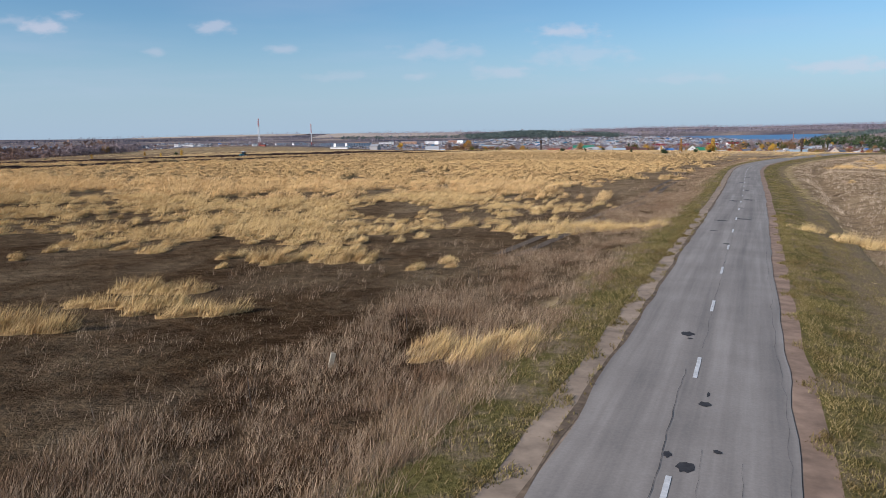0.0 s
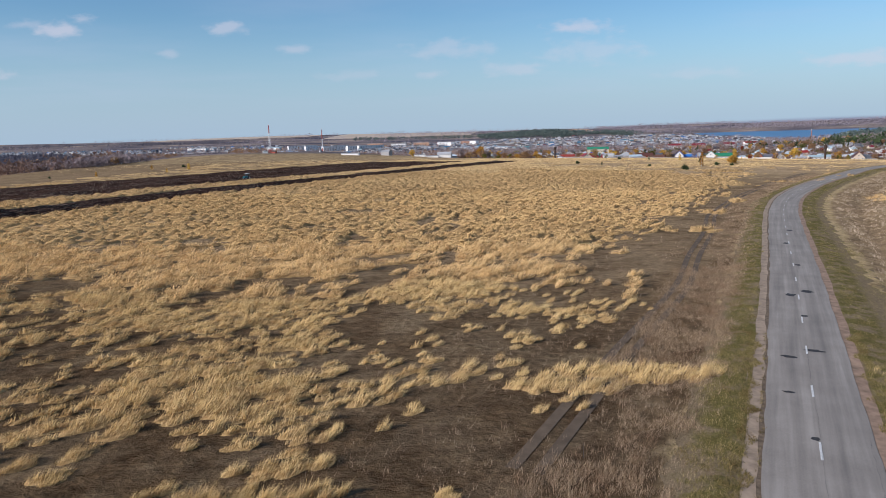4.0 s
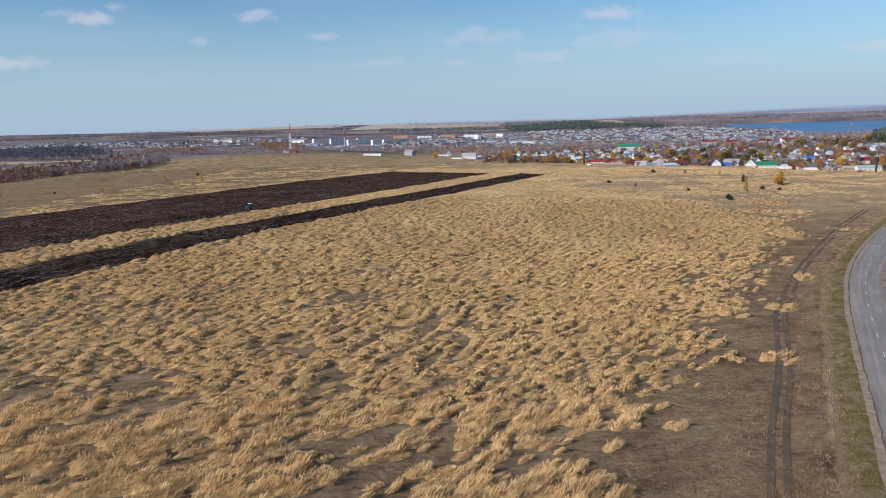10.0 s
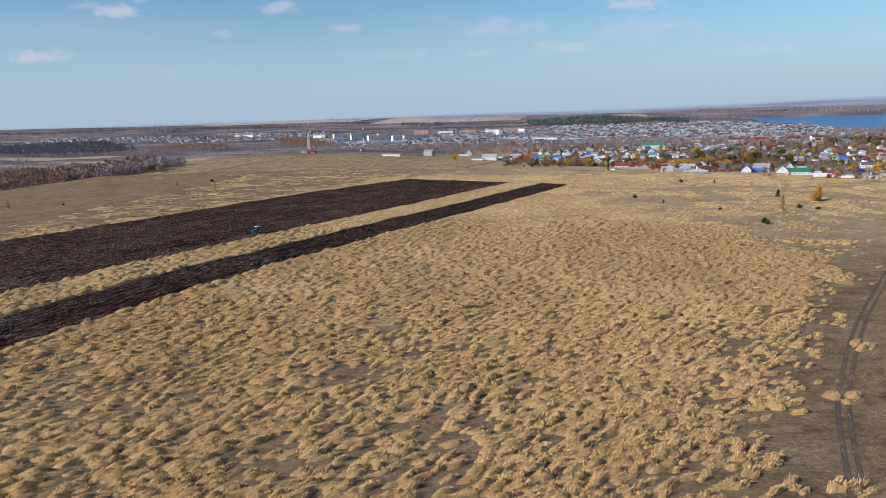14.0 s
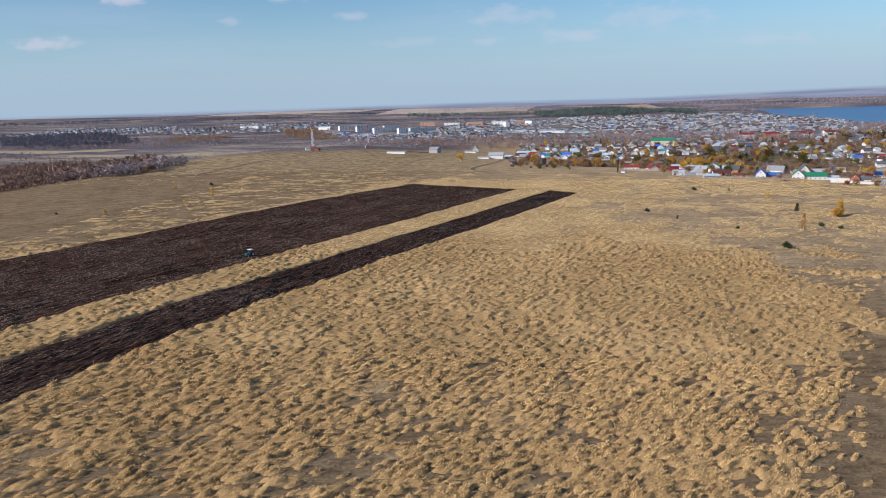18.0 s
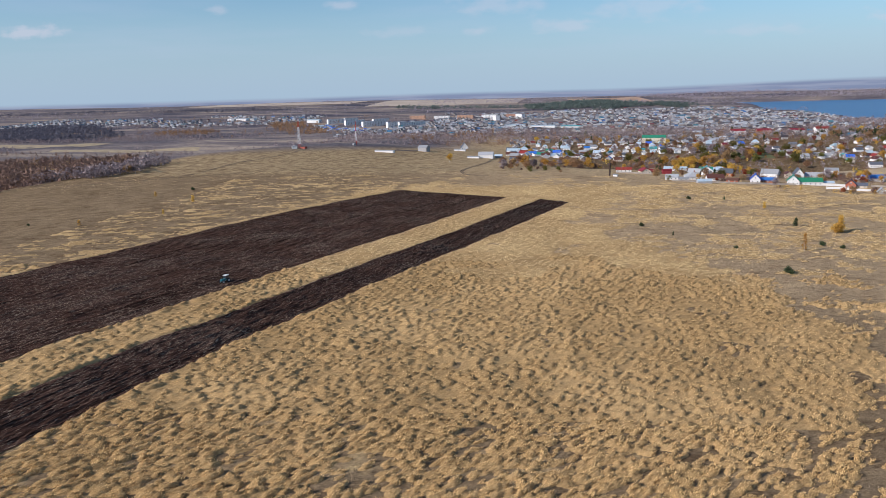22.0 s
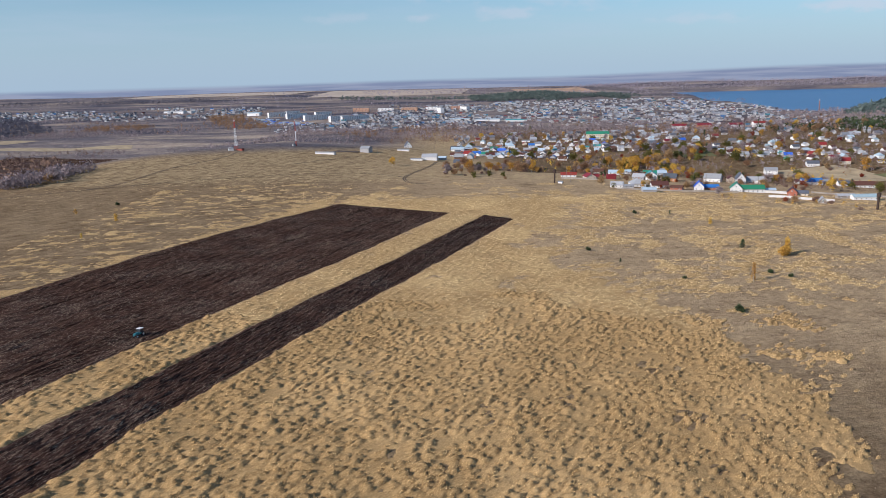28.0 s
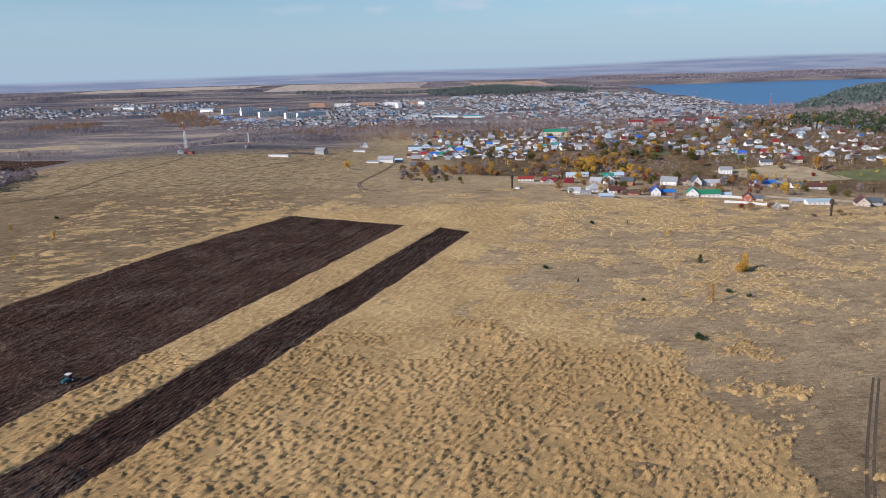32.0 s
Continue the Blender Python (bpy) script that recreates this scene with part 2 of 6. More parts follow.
def ground_material():
    """Autumn grassland: gold, brown and green cover by the mesh's cover weights, broken up at several scales."""
    m, nodes, links, b = shader("autumn_ground", 1.0)
    b.inputs["Specular IOR Level"].default_value = 0.0
    pos = nodes.new("ShaderNodeTexCoord").outputs["Object"]
    at = nodes.new("ShaderNodeAttribute")
    at.attribute_name = "cover"
    sep = nodes.new("ShaderNodeSeparateColor")
    links.new(at.outputs["Color"], sep.inputs[0])
    gold, green, wood = sep.outputs[0], sep.outputs[1], sep.outputs[2]
    fine = noise_of(nodes, links, 1.1, 5, 0.7, pos)
    mid = noise_of(nodes, links, 0.16, 5, 0.62, pos, (0.5, 1.0, 1.0), FURROW)
    wide = noise_of(nodes, links, 0.018, 5, 0.6, pos)
    soil = ramp(nodes, links, fine, [(0.25, (0.030, 0.017, 0.009)), (0.5, (0.068, 0.041, 0.022)), (0.75, (0.140, 0.092, 0.052))])
    dry = ramp(nodes, links, fine, [(0.25, (0.100, 0.070, 0.042)), (0.75, (0.22, 0.162, 0.100))])
    soil = mixed(nodes, links, step(nodes, links, calc(nodes, links, "ADD", mid, calc(nodes, links, "MULTIPLY", wide, 0.5)), 0.62, 0.95), soil, dry)
    parched = ramp(nodes, links, fine, [(0.25, (0.360, 0.258, 0.152)), (0.75, (0.590, 0.435, 0.268))])
    soil = mixed(nodes, links, calc(nodes, links, "MULTIPLY", at.outputs["Alpha"], step(nodes, links, wide, 0.12, 0.42)), soil, parched)
    straw = ramp(nodes, links, fine, [(0.2, (0.42, 0.285, 0.135)), (0.55, (0.62, 0.440, 0.215)), (0.85, (0.78, 0.58, 0.320))])
    amount = calc(nodes, links, "ADD", calc(nodes, links, "MULTIPLY", gold, 1.1), calc(nodes, links, "MULTIPLY", calc(nodes, links, "SUBTRACT", mid, 0.5), 1.5))
    col = mixed(nodes, links, step(nodes, links, amount, 0.40, 0.90), soil, straw)
    lawn = ramp(nodes, links, fine, [(0.25, (0.300, 0.222, 0.120)), (0.7, (0.560, 0.425, 0.245))])
    amount = calc(nodes, links, "ADD", green, calc(nodes, links, "MULTIPLY", calc(nodes, links, "SUBTRACT", mid, 0.5), 1.1))
    col = mixed(nodes, links, step(nodes, links, amount, 0.35, 0.8), col, lawn)
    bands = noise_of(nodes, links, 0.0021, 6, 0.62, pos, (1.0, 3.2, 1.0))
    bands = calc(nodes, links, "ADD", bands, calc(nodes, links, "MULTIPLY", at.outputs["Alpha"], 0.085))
    # far bare ground, cooled to mauve-blue: haze put into its colours
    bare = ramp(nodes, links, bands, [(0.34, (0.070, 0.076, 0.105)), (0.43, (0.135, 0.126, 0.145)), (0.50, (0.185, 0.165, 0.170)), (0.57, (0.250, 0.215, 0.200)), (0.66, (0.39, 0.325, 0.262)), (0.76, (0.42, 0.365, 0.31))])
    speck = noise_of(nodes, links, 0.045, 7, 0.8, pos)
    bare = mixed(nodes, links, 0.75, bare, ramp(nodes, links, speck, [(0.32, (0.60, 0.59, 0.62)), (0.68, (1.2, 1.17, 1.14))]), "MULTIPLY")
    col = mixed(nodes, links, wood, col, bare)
    tuft = noise_of(nodes, links, 0.30, 7, 0.78, pos, (0.7, 1.4, 1.0), 0.25)
    col = mixed(nodes, links, 0.8, col, ramp(nodes, links, tuft, [(0.34, (0.58, 0.55, 0.54)), (0.48, (1.0, 1.0, 1.0)), (0.66, (1.35, 1.33, 1.26))]), "MULTIPLY")
    drift = noise_of(nodes, links, 0.085, 8, 0.78, pos, (0.75, 1.3, 1.0), 0.2)
    col = mixed(nodes, links, 0.85, col, ramp(nodes, links, drift, [(0.34, (0.62, 0.56, 0.53)), (0.46, (1.0, 0.98, 0.96)), (0.64, (1.28, 1.27, 1.22))]), "MULTIPLY")
    links.new(col, b.inputs["Base Color"])
    bump(nodes, links, b, calc(nodes, links, "ADD", fine, calc(nodes, links, "MULTIPLY", tuft, 2.5)), 0.8, 0.45)
    return m


def canopy_material(name, tones):
    """The matted tops of the golden grass: combed streaks, paler and browner drifts."""
    m, nodes, links, b = shader(name, 0.95)
    b.inputs["Specular IOR Level"].default_value = 0.05
    pos = nodes.new("ShaderNodeTexCoord").outputs["Object"]
    comb = noise_of(nodes, links, 2.6, 6, 0.75, pos, (0.5, 1.3, 1.0), 0.785)
    drift = noise_of(nodes, links, 0.22, 5, 0.65, pos, (0.6, 1.0, 1.0), 0.785)
    broad = noise_of(nodes, links, 0.02, 4, 0.6, pos)
    col = ramp(nodes, links, comb, list(zip((0.30, 0.5, 0.72), tones)))
    col = mixed(nodes, links, calc(nodes, links, "MULTIPLY", step(nodes, links, drift, 0.50, 0.75), 0.6), col, (0.25, 0.160, 0.072))
    col = mixed(nodes, links, calc(nodes, links, "MULTIPLY", step(nodes, links, broad, 0.42, 0.66), 0.35), col, tones[2])
    links.new(col, b.inputs["Base Color"])
    bump(nodes, links, b, comb, 0.8, 0.16)
    return m


def turf_material():
    m, nodes, links, b = shader("verge_turf", 1.0)
    b.inputs["Specular IOR Level"].default_value = 0.0
    fine = noise_of(nodes, links, 4.0, 6, 0.8)
    mid = noise_of(nodes, links, 0.45, 5, 0.65)
    uv = nodes.new("ShaderNodeSeparateXYZ")
    links.new(nodes.new("ShaderNodeUVMap").outputs[0], uv.inputs[0])
    away = calc(nodes, links, "ADD", calc(nodes, links, "ABSOLUTE", uv.outputs[0]), calc(nodes, links, "MULTIPLY", mid, 3.0))
    green = ramp(nodes, links, fine, [(0.3, (0.066, 0.060, 0.018)), (0.7, (0.235, 0.195, 0.072))])
    brown = ramp(nodes, links, fine, [(0.3, (0.125, 0.092, 0.055)), (0.7, (0.37, 0.280, 0.175))])
    dry = calc(nodes, links, "MAXIMUM", step(nodes, links, mid, 0.42, 0.62), step(nodes, links, away, 8.0, 10.0))
    links.new(mixed(nodes, links, dry, green, brown), b.inputs["Base Color"])
    bump(nodes, links, b, fine, 0.7, 0.2)
    return m


def soil_material():
    m, nodes, links, b = shader("ploughed_soil", 1.0)
    b.inputs["Specular IOR Level"].default_value = 0.0
    pos = nodes.new("ShaderNodeTexCoord").outputs["Object"]
    n = noise_of(nodes, links, 1.0, 7, 0.80, pos, (0.30, 2.0, 1), FURROW + 0.03)
    line = noise_of(nodes, links, 0.42, 5, 0.65, pos, (0.010, 1.4, 1), FURROW + 0.03)
    w = noise_of(nodes, links, 0.035, 6, 0.7, pos)
    chaff = noise_of(nodes, links, 2.2, 3, 0.7, pos, (0.28, 1.6, 1), FURROW + 0.03)
    col = ramp(nodes, links, n, [(0.32, (0.018, 0.010, 0.007)), (0.48, (0.056, 0.029, 0.021)), (0.60, (0.125, 0.071, 0.051)), (0.72, (0.210, 0.140, 0.105))])
    col = mixed(nodes, links, calc(nodes, links, "MULTIPLY", step(nodes, links, w, 0.42, 0.66), 0.55), col, (0.076, 0.048, 0.038))
    col = mixed(nodes, links, calc(nodes, links, "MULTIPLY", step(nodes, links, line, 0.53, 0.62), 0.80), col, (0.018, 0.011, 0.009))
    straw = calc(nodes, links, "ADD", chaff, calc(nodes, links, "MULTIPLY", w, 0.25))
    col = mixed(nodes, links, calc(nodes, links, "MULTIPLY", step(nodes, links, straw, 0.69, 0.78), 0.75), col, (0.44, 0.335, 0.235))
    links.new(col, b.inputs["Base Color"])
    bump(nodes, links, b, n, 0.8, 0.3)
    return m


def asphalt_material():
    m, nodes, links, b = shader("worn_asphalt", 0.85)
    uv = nodes.new("ShaderNodeUVMap").outputs[0]
    pos = nodes.new("ShaderNodeTexCoord").outputs["Object"]
    long = noise_of(nodes, links, 1.0, 4, 0.6, uv, (1.1, 0.03, 1))
    fine = noise_of(nodes, links, 9.0, 4, 0.7, pos)
    patch = noise_of(nodes, links, 0.22, 4, 0.6, pos)
    v = calc(nodes, links, "ADD", calc(nodes, links, "MULTIPLY", long, 0.55), calc(nodes, links, "ADD", calc(nodes, links, "MULTIPLY", fine, 0.2), calc(nodes, links, "MULTIPLY", patch, 0.25)))
    col = ramp(nodes, links, v, [(0.36, (0.186, 0.166, 0.145)), (0.50, (0.270, 0.238, 0.205)), (0.66, (0.378, 0.338, 0.294))])
    links.new(col, b.inputs["Base Color"])
    bump(nodes, links, b, fine, 0.25, 0.02)
    return m


def water_material():
    m, nodes, links, b = shader("lake_water", 0.35)
    n = noise_of(nodes, links, 0.02, 4, 0.6, None, (1, 4, 1))
    col = ramp(nodes, links, n, [(0.35, (0.042, 0.135, 0.285)), (0.65, (0.062, 0.168, 0.325))])
    links.new(col, b.inputs["Base Color"])
    b.inputs["Specular IOR Level"].default_value = 0.12
    return m


GROUND, SOIL, ASPHALT, WATER = ground_material(), soil_material(), asphalt_material(), water_material()
LINE = plain("road_paint", (0.62, 0.61, 0.58), 0.7, 0.2, 4)
PATCH = plain("tar_patch", (0.045, 0.042, 0.042), 0.8, 0.3, 5)
CRACK = plain("tar_crack", (0.055, 0.050, 0.048), 0.9, 0.3, 5)
DIRT = plain("shoulder_dirt", (0.32, 0.240, 0.170), 1.0, 0.35, 0.9)
DIRT_RED = plain("reddish_shoulder_dirt", (0.29, 0.195, 0.135), 1.0, 0.35, 0.9)
TURF = turf_material()
CANOPY = canopy_material("golden_canopy", ((0.150, 0.085, 0.034), (0.420, 0.268, 0.116), (0.70, 0.468, 0.220)))
# Same grass as golden_canopy, paler: haze and grazing light are in the colour.
CANOPY_HAZED = canopy_material("haze_paled_canopy", ((0.170, 0.105, 0.046), (0.460, 0.302, 0.136), (0.75, 0.528, 0.258)))
EDGE = plain("crumbled_edge", (0.150, 0.108, 0.072), 1.0, 0.45, 2.2)
TRACK = plain("wheel_track_earth", (0.125, 0.090, 0.060), 1.0, 0.3, 0.5)
GOLD = leafy("golden_grass", (0.46, 0.296, 0.121), (0.66, 0.450, 0.206), (0.86, 0.628, 0.336), False)
GOLD_NEAR = leafy("olive_golden_grass", (0.43, 0.292, 0.118), (0.62, 0.444, 0.200), (0.82, 0.622, 0.332), False)
GOLD_SOFT = leafy("soft_golden_grass", (0.53, 0.345, 0.142), (0.65, 0.438, 0.193), (0.78, 0.550, 0.265), False)
# Pale seed heads of the far stand, with haze put into their colour.
GOLD_HAZED = leafy("haze_paled_seed_heads", (0.50, 0.345, 0.155), (0.71, 0.515, 0.255), (0.90, 0.700, 0.400), False)
WEED = leafy("dry_weeds", (0.125, 0.076, 0.042), (0.325, 0.225, 0.140), (0.60, 0.455, 0.310), False)
WEED_PALE = leafy("pale_dry_weeds", (0.30, 0.215, 0.140), (0.52, 0.395, 0.270), (0.74, 0.590, 0.420), False)
SWARD = leafy("short_sward", (0.052, 0.033, 0.015), (0.105, 0.070, 0.034), (0.20, 0.145, 0.078), False)
VERGE = leafy("verge_grass", (0.095, 0.082, 0.024), (0.215, 0.172, 0.060), (0.44, 0.335, 0.165), False)


# ---- mesh helpers ----
def mesh_of(name, verts, faces, mat, smooth=False):
    me = bpy.data.meshes.new(name)
    me.from_pydata([tuple(v) for v in verts], [], [tuple(f) for f in faces])
    me.materials.append(mat)
    if smooth:
        me.polygons.foreach_set("use_smooth", [True] * len(me.polygons))
    me.update()
    return me


def mesh_np(name, verts, faces, mat):
    """A mesh from numpy arrays: verts (n, 3), faces (m, 3 or 4)."""
    me = bpy.data.meshes.new(name)
    n, k = faces.shape
    me.vertices.add(len(verts))
    me.vertices.foreach_set("co", np.asarray(verts, np.float32).ravel())
    me.loops.add(n * k)
    me.loops.foreach_set("vertex_index", np.asarray(faces, np.int32).ravel())
    me.polygons.add(n)
    me.polygons.foreach_set("loop_start", np.arange(0, n * k, k, dtype=np.int32))
    me.polygons.foreach_set("loop_total", np.full(n, k, np.int32))
    me.materials.append(mat)
    me.update(calc_edges=True)
    return me


def part(name, data, mat, parent, label=""):
    """One mesh object under a thing or a part; data is a mesh or a bmesh."""
    if isinstance(data, bmesh.types.BMesh):
        me = bpy.data.meshes.new(name)
        data.to_mesh(me)
        data.free()
        me.materials.append(mat)
        data = me
    ob = new(name, data)
    ob.parent = parent
    if label:
        ob["label"] = label
    return ob


def empty(name, m, label, category, group="", kind=""):
    ob = new(name)
    ob.matrix_world = m
    return tagged(ob, label, category, group, kind)


def box(bm, x0, y0, z0, x1, y1, z1):
    v = [bm.verts.new(p) for p in ((x0, y0, z0), (x1, y0, z0), (x1, y1, z0), (x0, y1, z0), (x0, y0, z1), (x1, y0, z1), (x1, y1, z1), (x0, y1, z1))]
    for f in ((3, 2, 1, 0), (4, 5, 6, 7), (0, 1, 5, 4), (1, 2, 6, 5), (2, 3, 7, 6), (3, 0, 4, 7)):
        bm.faces.new([v[i] for i in f])
    return bm


def tube(bm, a, b, ra, rb, n=6):
    """A tapered bar from a to b."""
    a, b = Vector(a), Vector(b)
    q = (b - a).to_track_quat("Z", "Y")
    rings = []
    for p, r in ((a, ra), (b, rb)):
        rings.append([bm.verts.new(p + q @ Vector((r * math.cos(i * 2 * math.pi / n), r * math.sin(i * 2 * math.pi / n), 0))) for i in range(n)])
    for i in range(n):
        bm.faces.new((rings[0][i], rings[0][(i + 1) % n], rings[1][(i + 1) % n], rings[1][i]))
    bm.faces.new(rings[1])
    bm.faces.new(rings[0][::-1])
    return bm


def smooth(a, b, v):
    t = np.clip((np.asarray(v, float) - a) / (b - a), 0, 1)
    return t * t * (3 - 2 * t)


def lerp(a, b, t):
    return a + (b - a) * t


def waves(x, y, size, seed):
    """Soft rolling variation of about -1 to 1."""
    r = np.random.RandomState(seed)
    out = 0
    for k in range(6):
        a, p = r.uniform(0, 6.283, 2)
        s = 6.283 / size * r.uniform(0.6, 1.9)
        out = out + np.sin((x * math.cos(a) + y * math.sin(a)) * s + p)
    return out / 3.2


def lattice(x, y, seed):
    """Smooth random variation, 0 to 1, with bumps about one unit across."""
    r = np.random.RandomState(seed).uniform(0, 1, (256, 256))
    i, j = np.floor(x).astype(int), np.floor(y).astype(int)
    u, v = x - i, y - j
    u, v = u * u * (3 - 2 * u), v * v * (3 - 2 * v)
    i, j = i & 255, j & 255
    i1, j1 = (i + 1) & 255, (j + 1) & 255
    return lerp(lerp(r[i, j], r[i1, j], u), lerp(r[i, j1], r[i1, j1], u), v)


# ---- the lie of the land ----
ROAD_LINE = [(-61, -140), (-19, -40), (6, 19), (20, 52.5), (48, 119), (71, 175), (85, 208), (101, 241), (122, 277), (147, 315), (182, 364), (213, 407), (262, 462), (345, 540), (450, 610), (600, 690)]


def curve_points(knots, gap):
    """Points at even gaps along a smooth line through the knots."""
    k = np.array(knots, float)
    pts = []
    for i in range(len(k) - 1):
        p0, p1, p2, p3 = k[max(i - 1, 0)], k[i], k[i + 1], k[min(i + 2, len(k) - 1)]
        for t in np.linspace(0, 1, 40, endpoint=False):
            pts.append(0.5 * (2 * p1 + (p2 - p0) * t + (2 * p0 - 5 * p1 + 4 * p2 - p3) * t * t + (3 * p1 - p0 - 3 * p2 + p3) * t ** 3))
    pts.append(k[-1])
    pts = np.array(pts)
    s = np.concatenate([[0], np.cumsum(np.hypot(*np.diff(pts, axis=0).T))])
    q = np.arange(0, s[-1], gap)
    return np.stack([np.interp(q, s, pts[:, 0]), np.interp(q, s, pts[:, 1])], 1)


ROAD = curve_points(ROAD_LINE, 1.5)
ROAD_DIR = np.gradient(ROAD, axis=0)
ROAD_DIR /= np.hypot(ROAD_DIR[:, 0], ROAD_DIR[:, 1])[:, None]


def road_side(x, y):
    """Signed distance from the road's middle, right of it positive."""
    x, y = np.asarray(x, float), np.asarray(y, float)
    shape = x.shape
    x, y = x.ravel(), y.ravel()
    out = np.full(x.shape, 999.0)
    near = (x > -260) & (x < 760) & (y > -200) & (y < 850)
    idx = np.nonzero(near)[0]
    for c in range(0, len(idx), 20000):
        j = idx[c:c + 20000]
        d = (x[j, None] - ROAD[None, ::4, 0]) ** 2 + (y[j, None] - ROAD[None, ::4, 1]) ** 2
        k = np.argmin(d, axis=1) * 4
        dx, dy = x[j] - ROAD[k, 0], y[j] - ROAD[k, 1]
        side = dx * ROAD_DIR[k, 1] - dy * ROAD_DIR[k, 0]
        out[j] = np.where(np.sqrt(d[np.arange(len(j)), k // 4]) < 4, side, np.sign(side) * np.sqrt(np.maximum(side ** 2, d[np.arange(len(j)), k // 4] - 2.3)))
    return out.reshape(shape)


def upland(x, y):
    x, y = np.clip(np.asarray(x, float) / 100, -7, 9), np.asarray(y, float) / 100
    return 0.04 - 4.66 * x - 0.07 * y - 0.43 * x * x + 1.458 * x * y - 0.182 * y * y - 0.135 * x * y * y


LAKE = -52.0


def basin(x, y):
    """The valley of the town, the far hills and the bed of the lake."""
    side = x / np.maximum(y, 1.0)
    b = -46 + 4 * waves(x, y, 900, 3) + 3 * waves(x, y, 330, 4)
    b = b - 8 * smooth(-0.05, -0.30, side) * smooth(2600, 1200, y)
    b = lerp(b, -36 + 5 * waves(x, y, 1200, 8), smooth(2900, 3700, y))
    b = lerp(b, -4 + 5 * waves(x, y, 2600, 9), smooth(3700, 4850, y) * smooth(1250, 750, x))
    b = lerp(b, -46 + 3 * waves(x, y, 500, 5), smooth(500, 900, x) * smooth(1300, 1900, y) * smooth(3000, 2700, y))
    # the pine hill by the lake
    w = (x - 1020 - 0.72 * (y - 2100)) / 1.23
    b = b + (46 + 5 * waves(x, y, 420, 11)) * smooth(-30, 460, w) * smooth(1350, 2150, y) * smooth(4200, 3300, y)
    # the lake's bed, and the land across it
    bed = smooth(1060, 1130, x + 30 * waves(x, y, 500, 6) - 0.06 * (y - 2900)) * smooth(2330, 2430, y + 25 * waves(x, y, 300, 7)) * smooth(60, -30, w) * smooth(4640, 4560, y)
    bed = np.maximum(bed, smooth(1500, 1700, x) * smooth(3700, 3900, y) * smooth(4640, 4560, y))
    b = b + 26 * np.exp(-((x - 430) / 330) ** 2 - ((y - 3650) / 240) ** 2)
    b = lerp(b, LAKE - 7, bed)
    b = lerp(b, 0 + 6 * waves(x, y, 1500, 17), smooth(4600, 4960, y) * smooth(700, 1250, x))
    return b


def height(x, y):
    x, y = np.asarray(x, float), np.asarray(y, float)
    u1 = -0.976 * (x + 445) + 0.218 * (y - 785)
    u2 = -0.82 * (x + 344) + 0.575 * (y - 1165)
    u3 = y - 1330 + 0.9 * np.maximum(x, 0)
    u4 = 0.8 * (x - 420) + 0.6 * (y - 760)
    u = np.maximum(np.maximum(u1, u2), np.maximum(u3, u4 * 0.6))
    near = np.maximum(upland(x, y), -60)
    z = lerp(near, basin(x, y), smooth(0, 330, u))
    # the gully behind the first houses
    g = np.hypot((x - 235) / 150, (y - 1075 - 0.25 * (x - 235)) / 55)
    z = z - 9 * np.exp(-g ** 2)
    d = road_side(x, y)
    a = np.abs(d)
    z = z - 0.75 * smooth(5.0, 12, a) * smooth(900, 500, y) - 0.42 * smooth(9.5, 6.5, a)
    ditch = np.where(d > 0, np.exp(-((a - 13 - 0.035 * np.clip(y - 60, 0, 200)) / 2.2) ** 2), 0)
    return z - 1.3 * ditch * smooth(20, 130, y) * smooth(420, 330, y) + 0.22 * waves(x, y, 45, 21) * smooth(8, 25, a)


def at(x, y):
    return float(height(np.array([x]), np.array([y]))[0])


FIELD_Y, FIELD_U = (90, 300, 400, 460, 500, 540, 600, 650, 690, 720), (150, 158, 162, 162, 166, 167, 165, 160, 154, 150)


# ploughed land: line of its edge nearest to the road, and widths across
def plough_u(x, y):
    """Metres left of the line along the narrow strip's near edge."""
    v = np.asarray(y, float)
    edge = np.interp(v, [0, 205, 240, 322, 348, 386, 439, 513, 633, 700], [-190, -110, -102, -76, -64, -49, -27, 5, 52, 78])
    return (edge - x) * 0.925


def field_edge(y):
    """How far left of that line the broad field reaches."""
    return np.interp(y, FIELD_Y, FIELD_U)


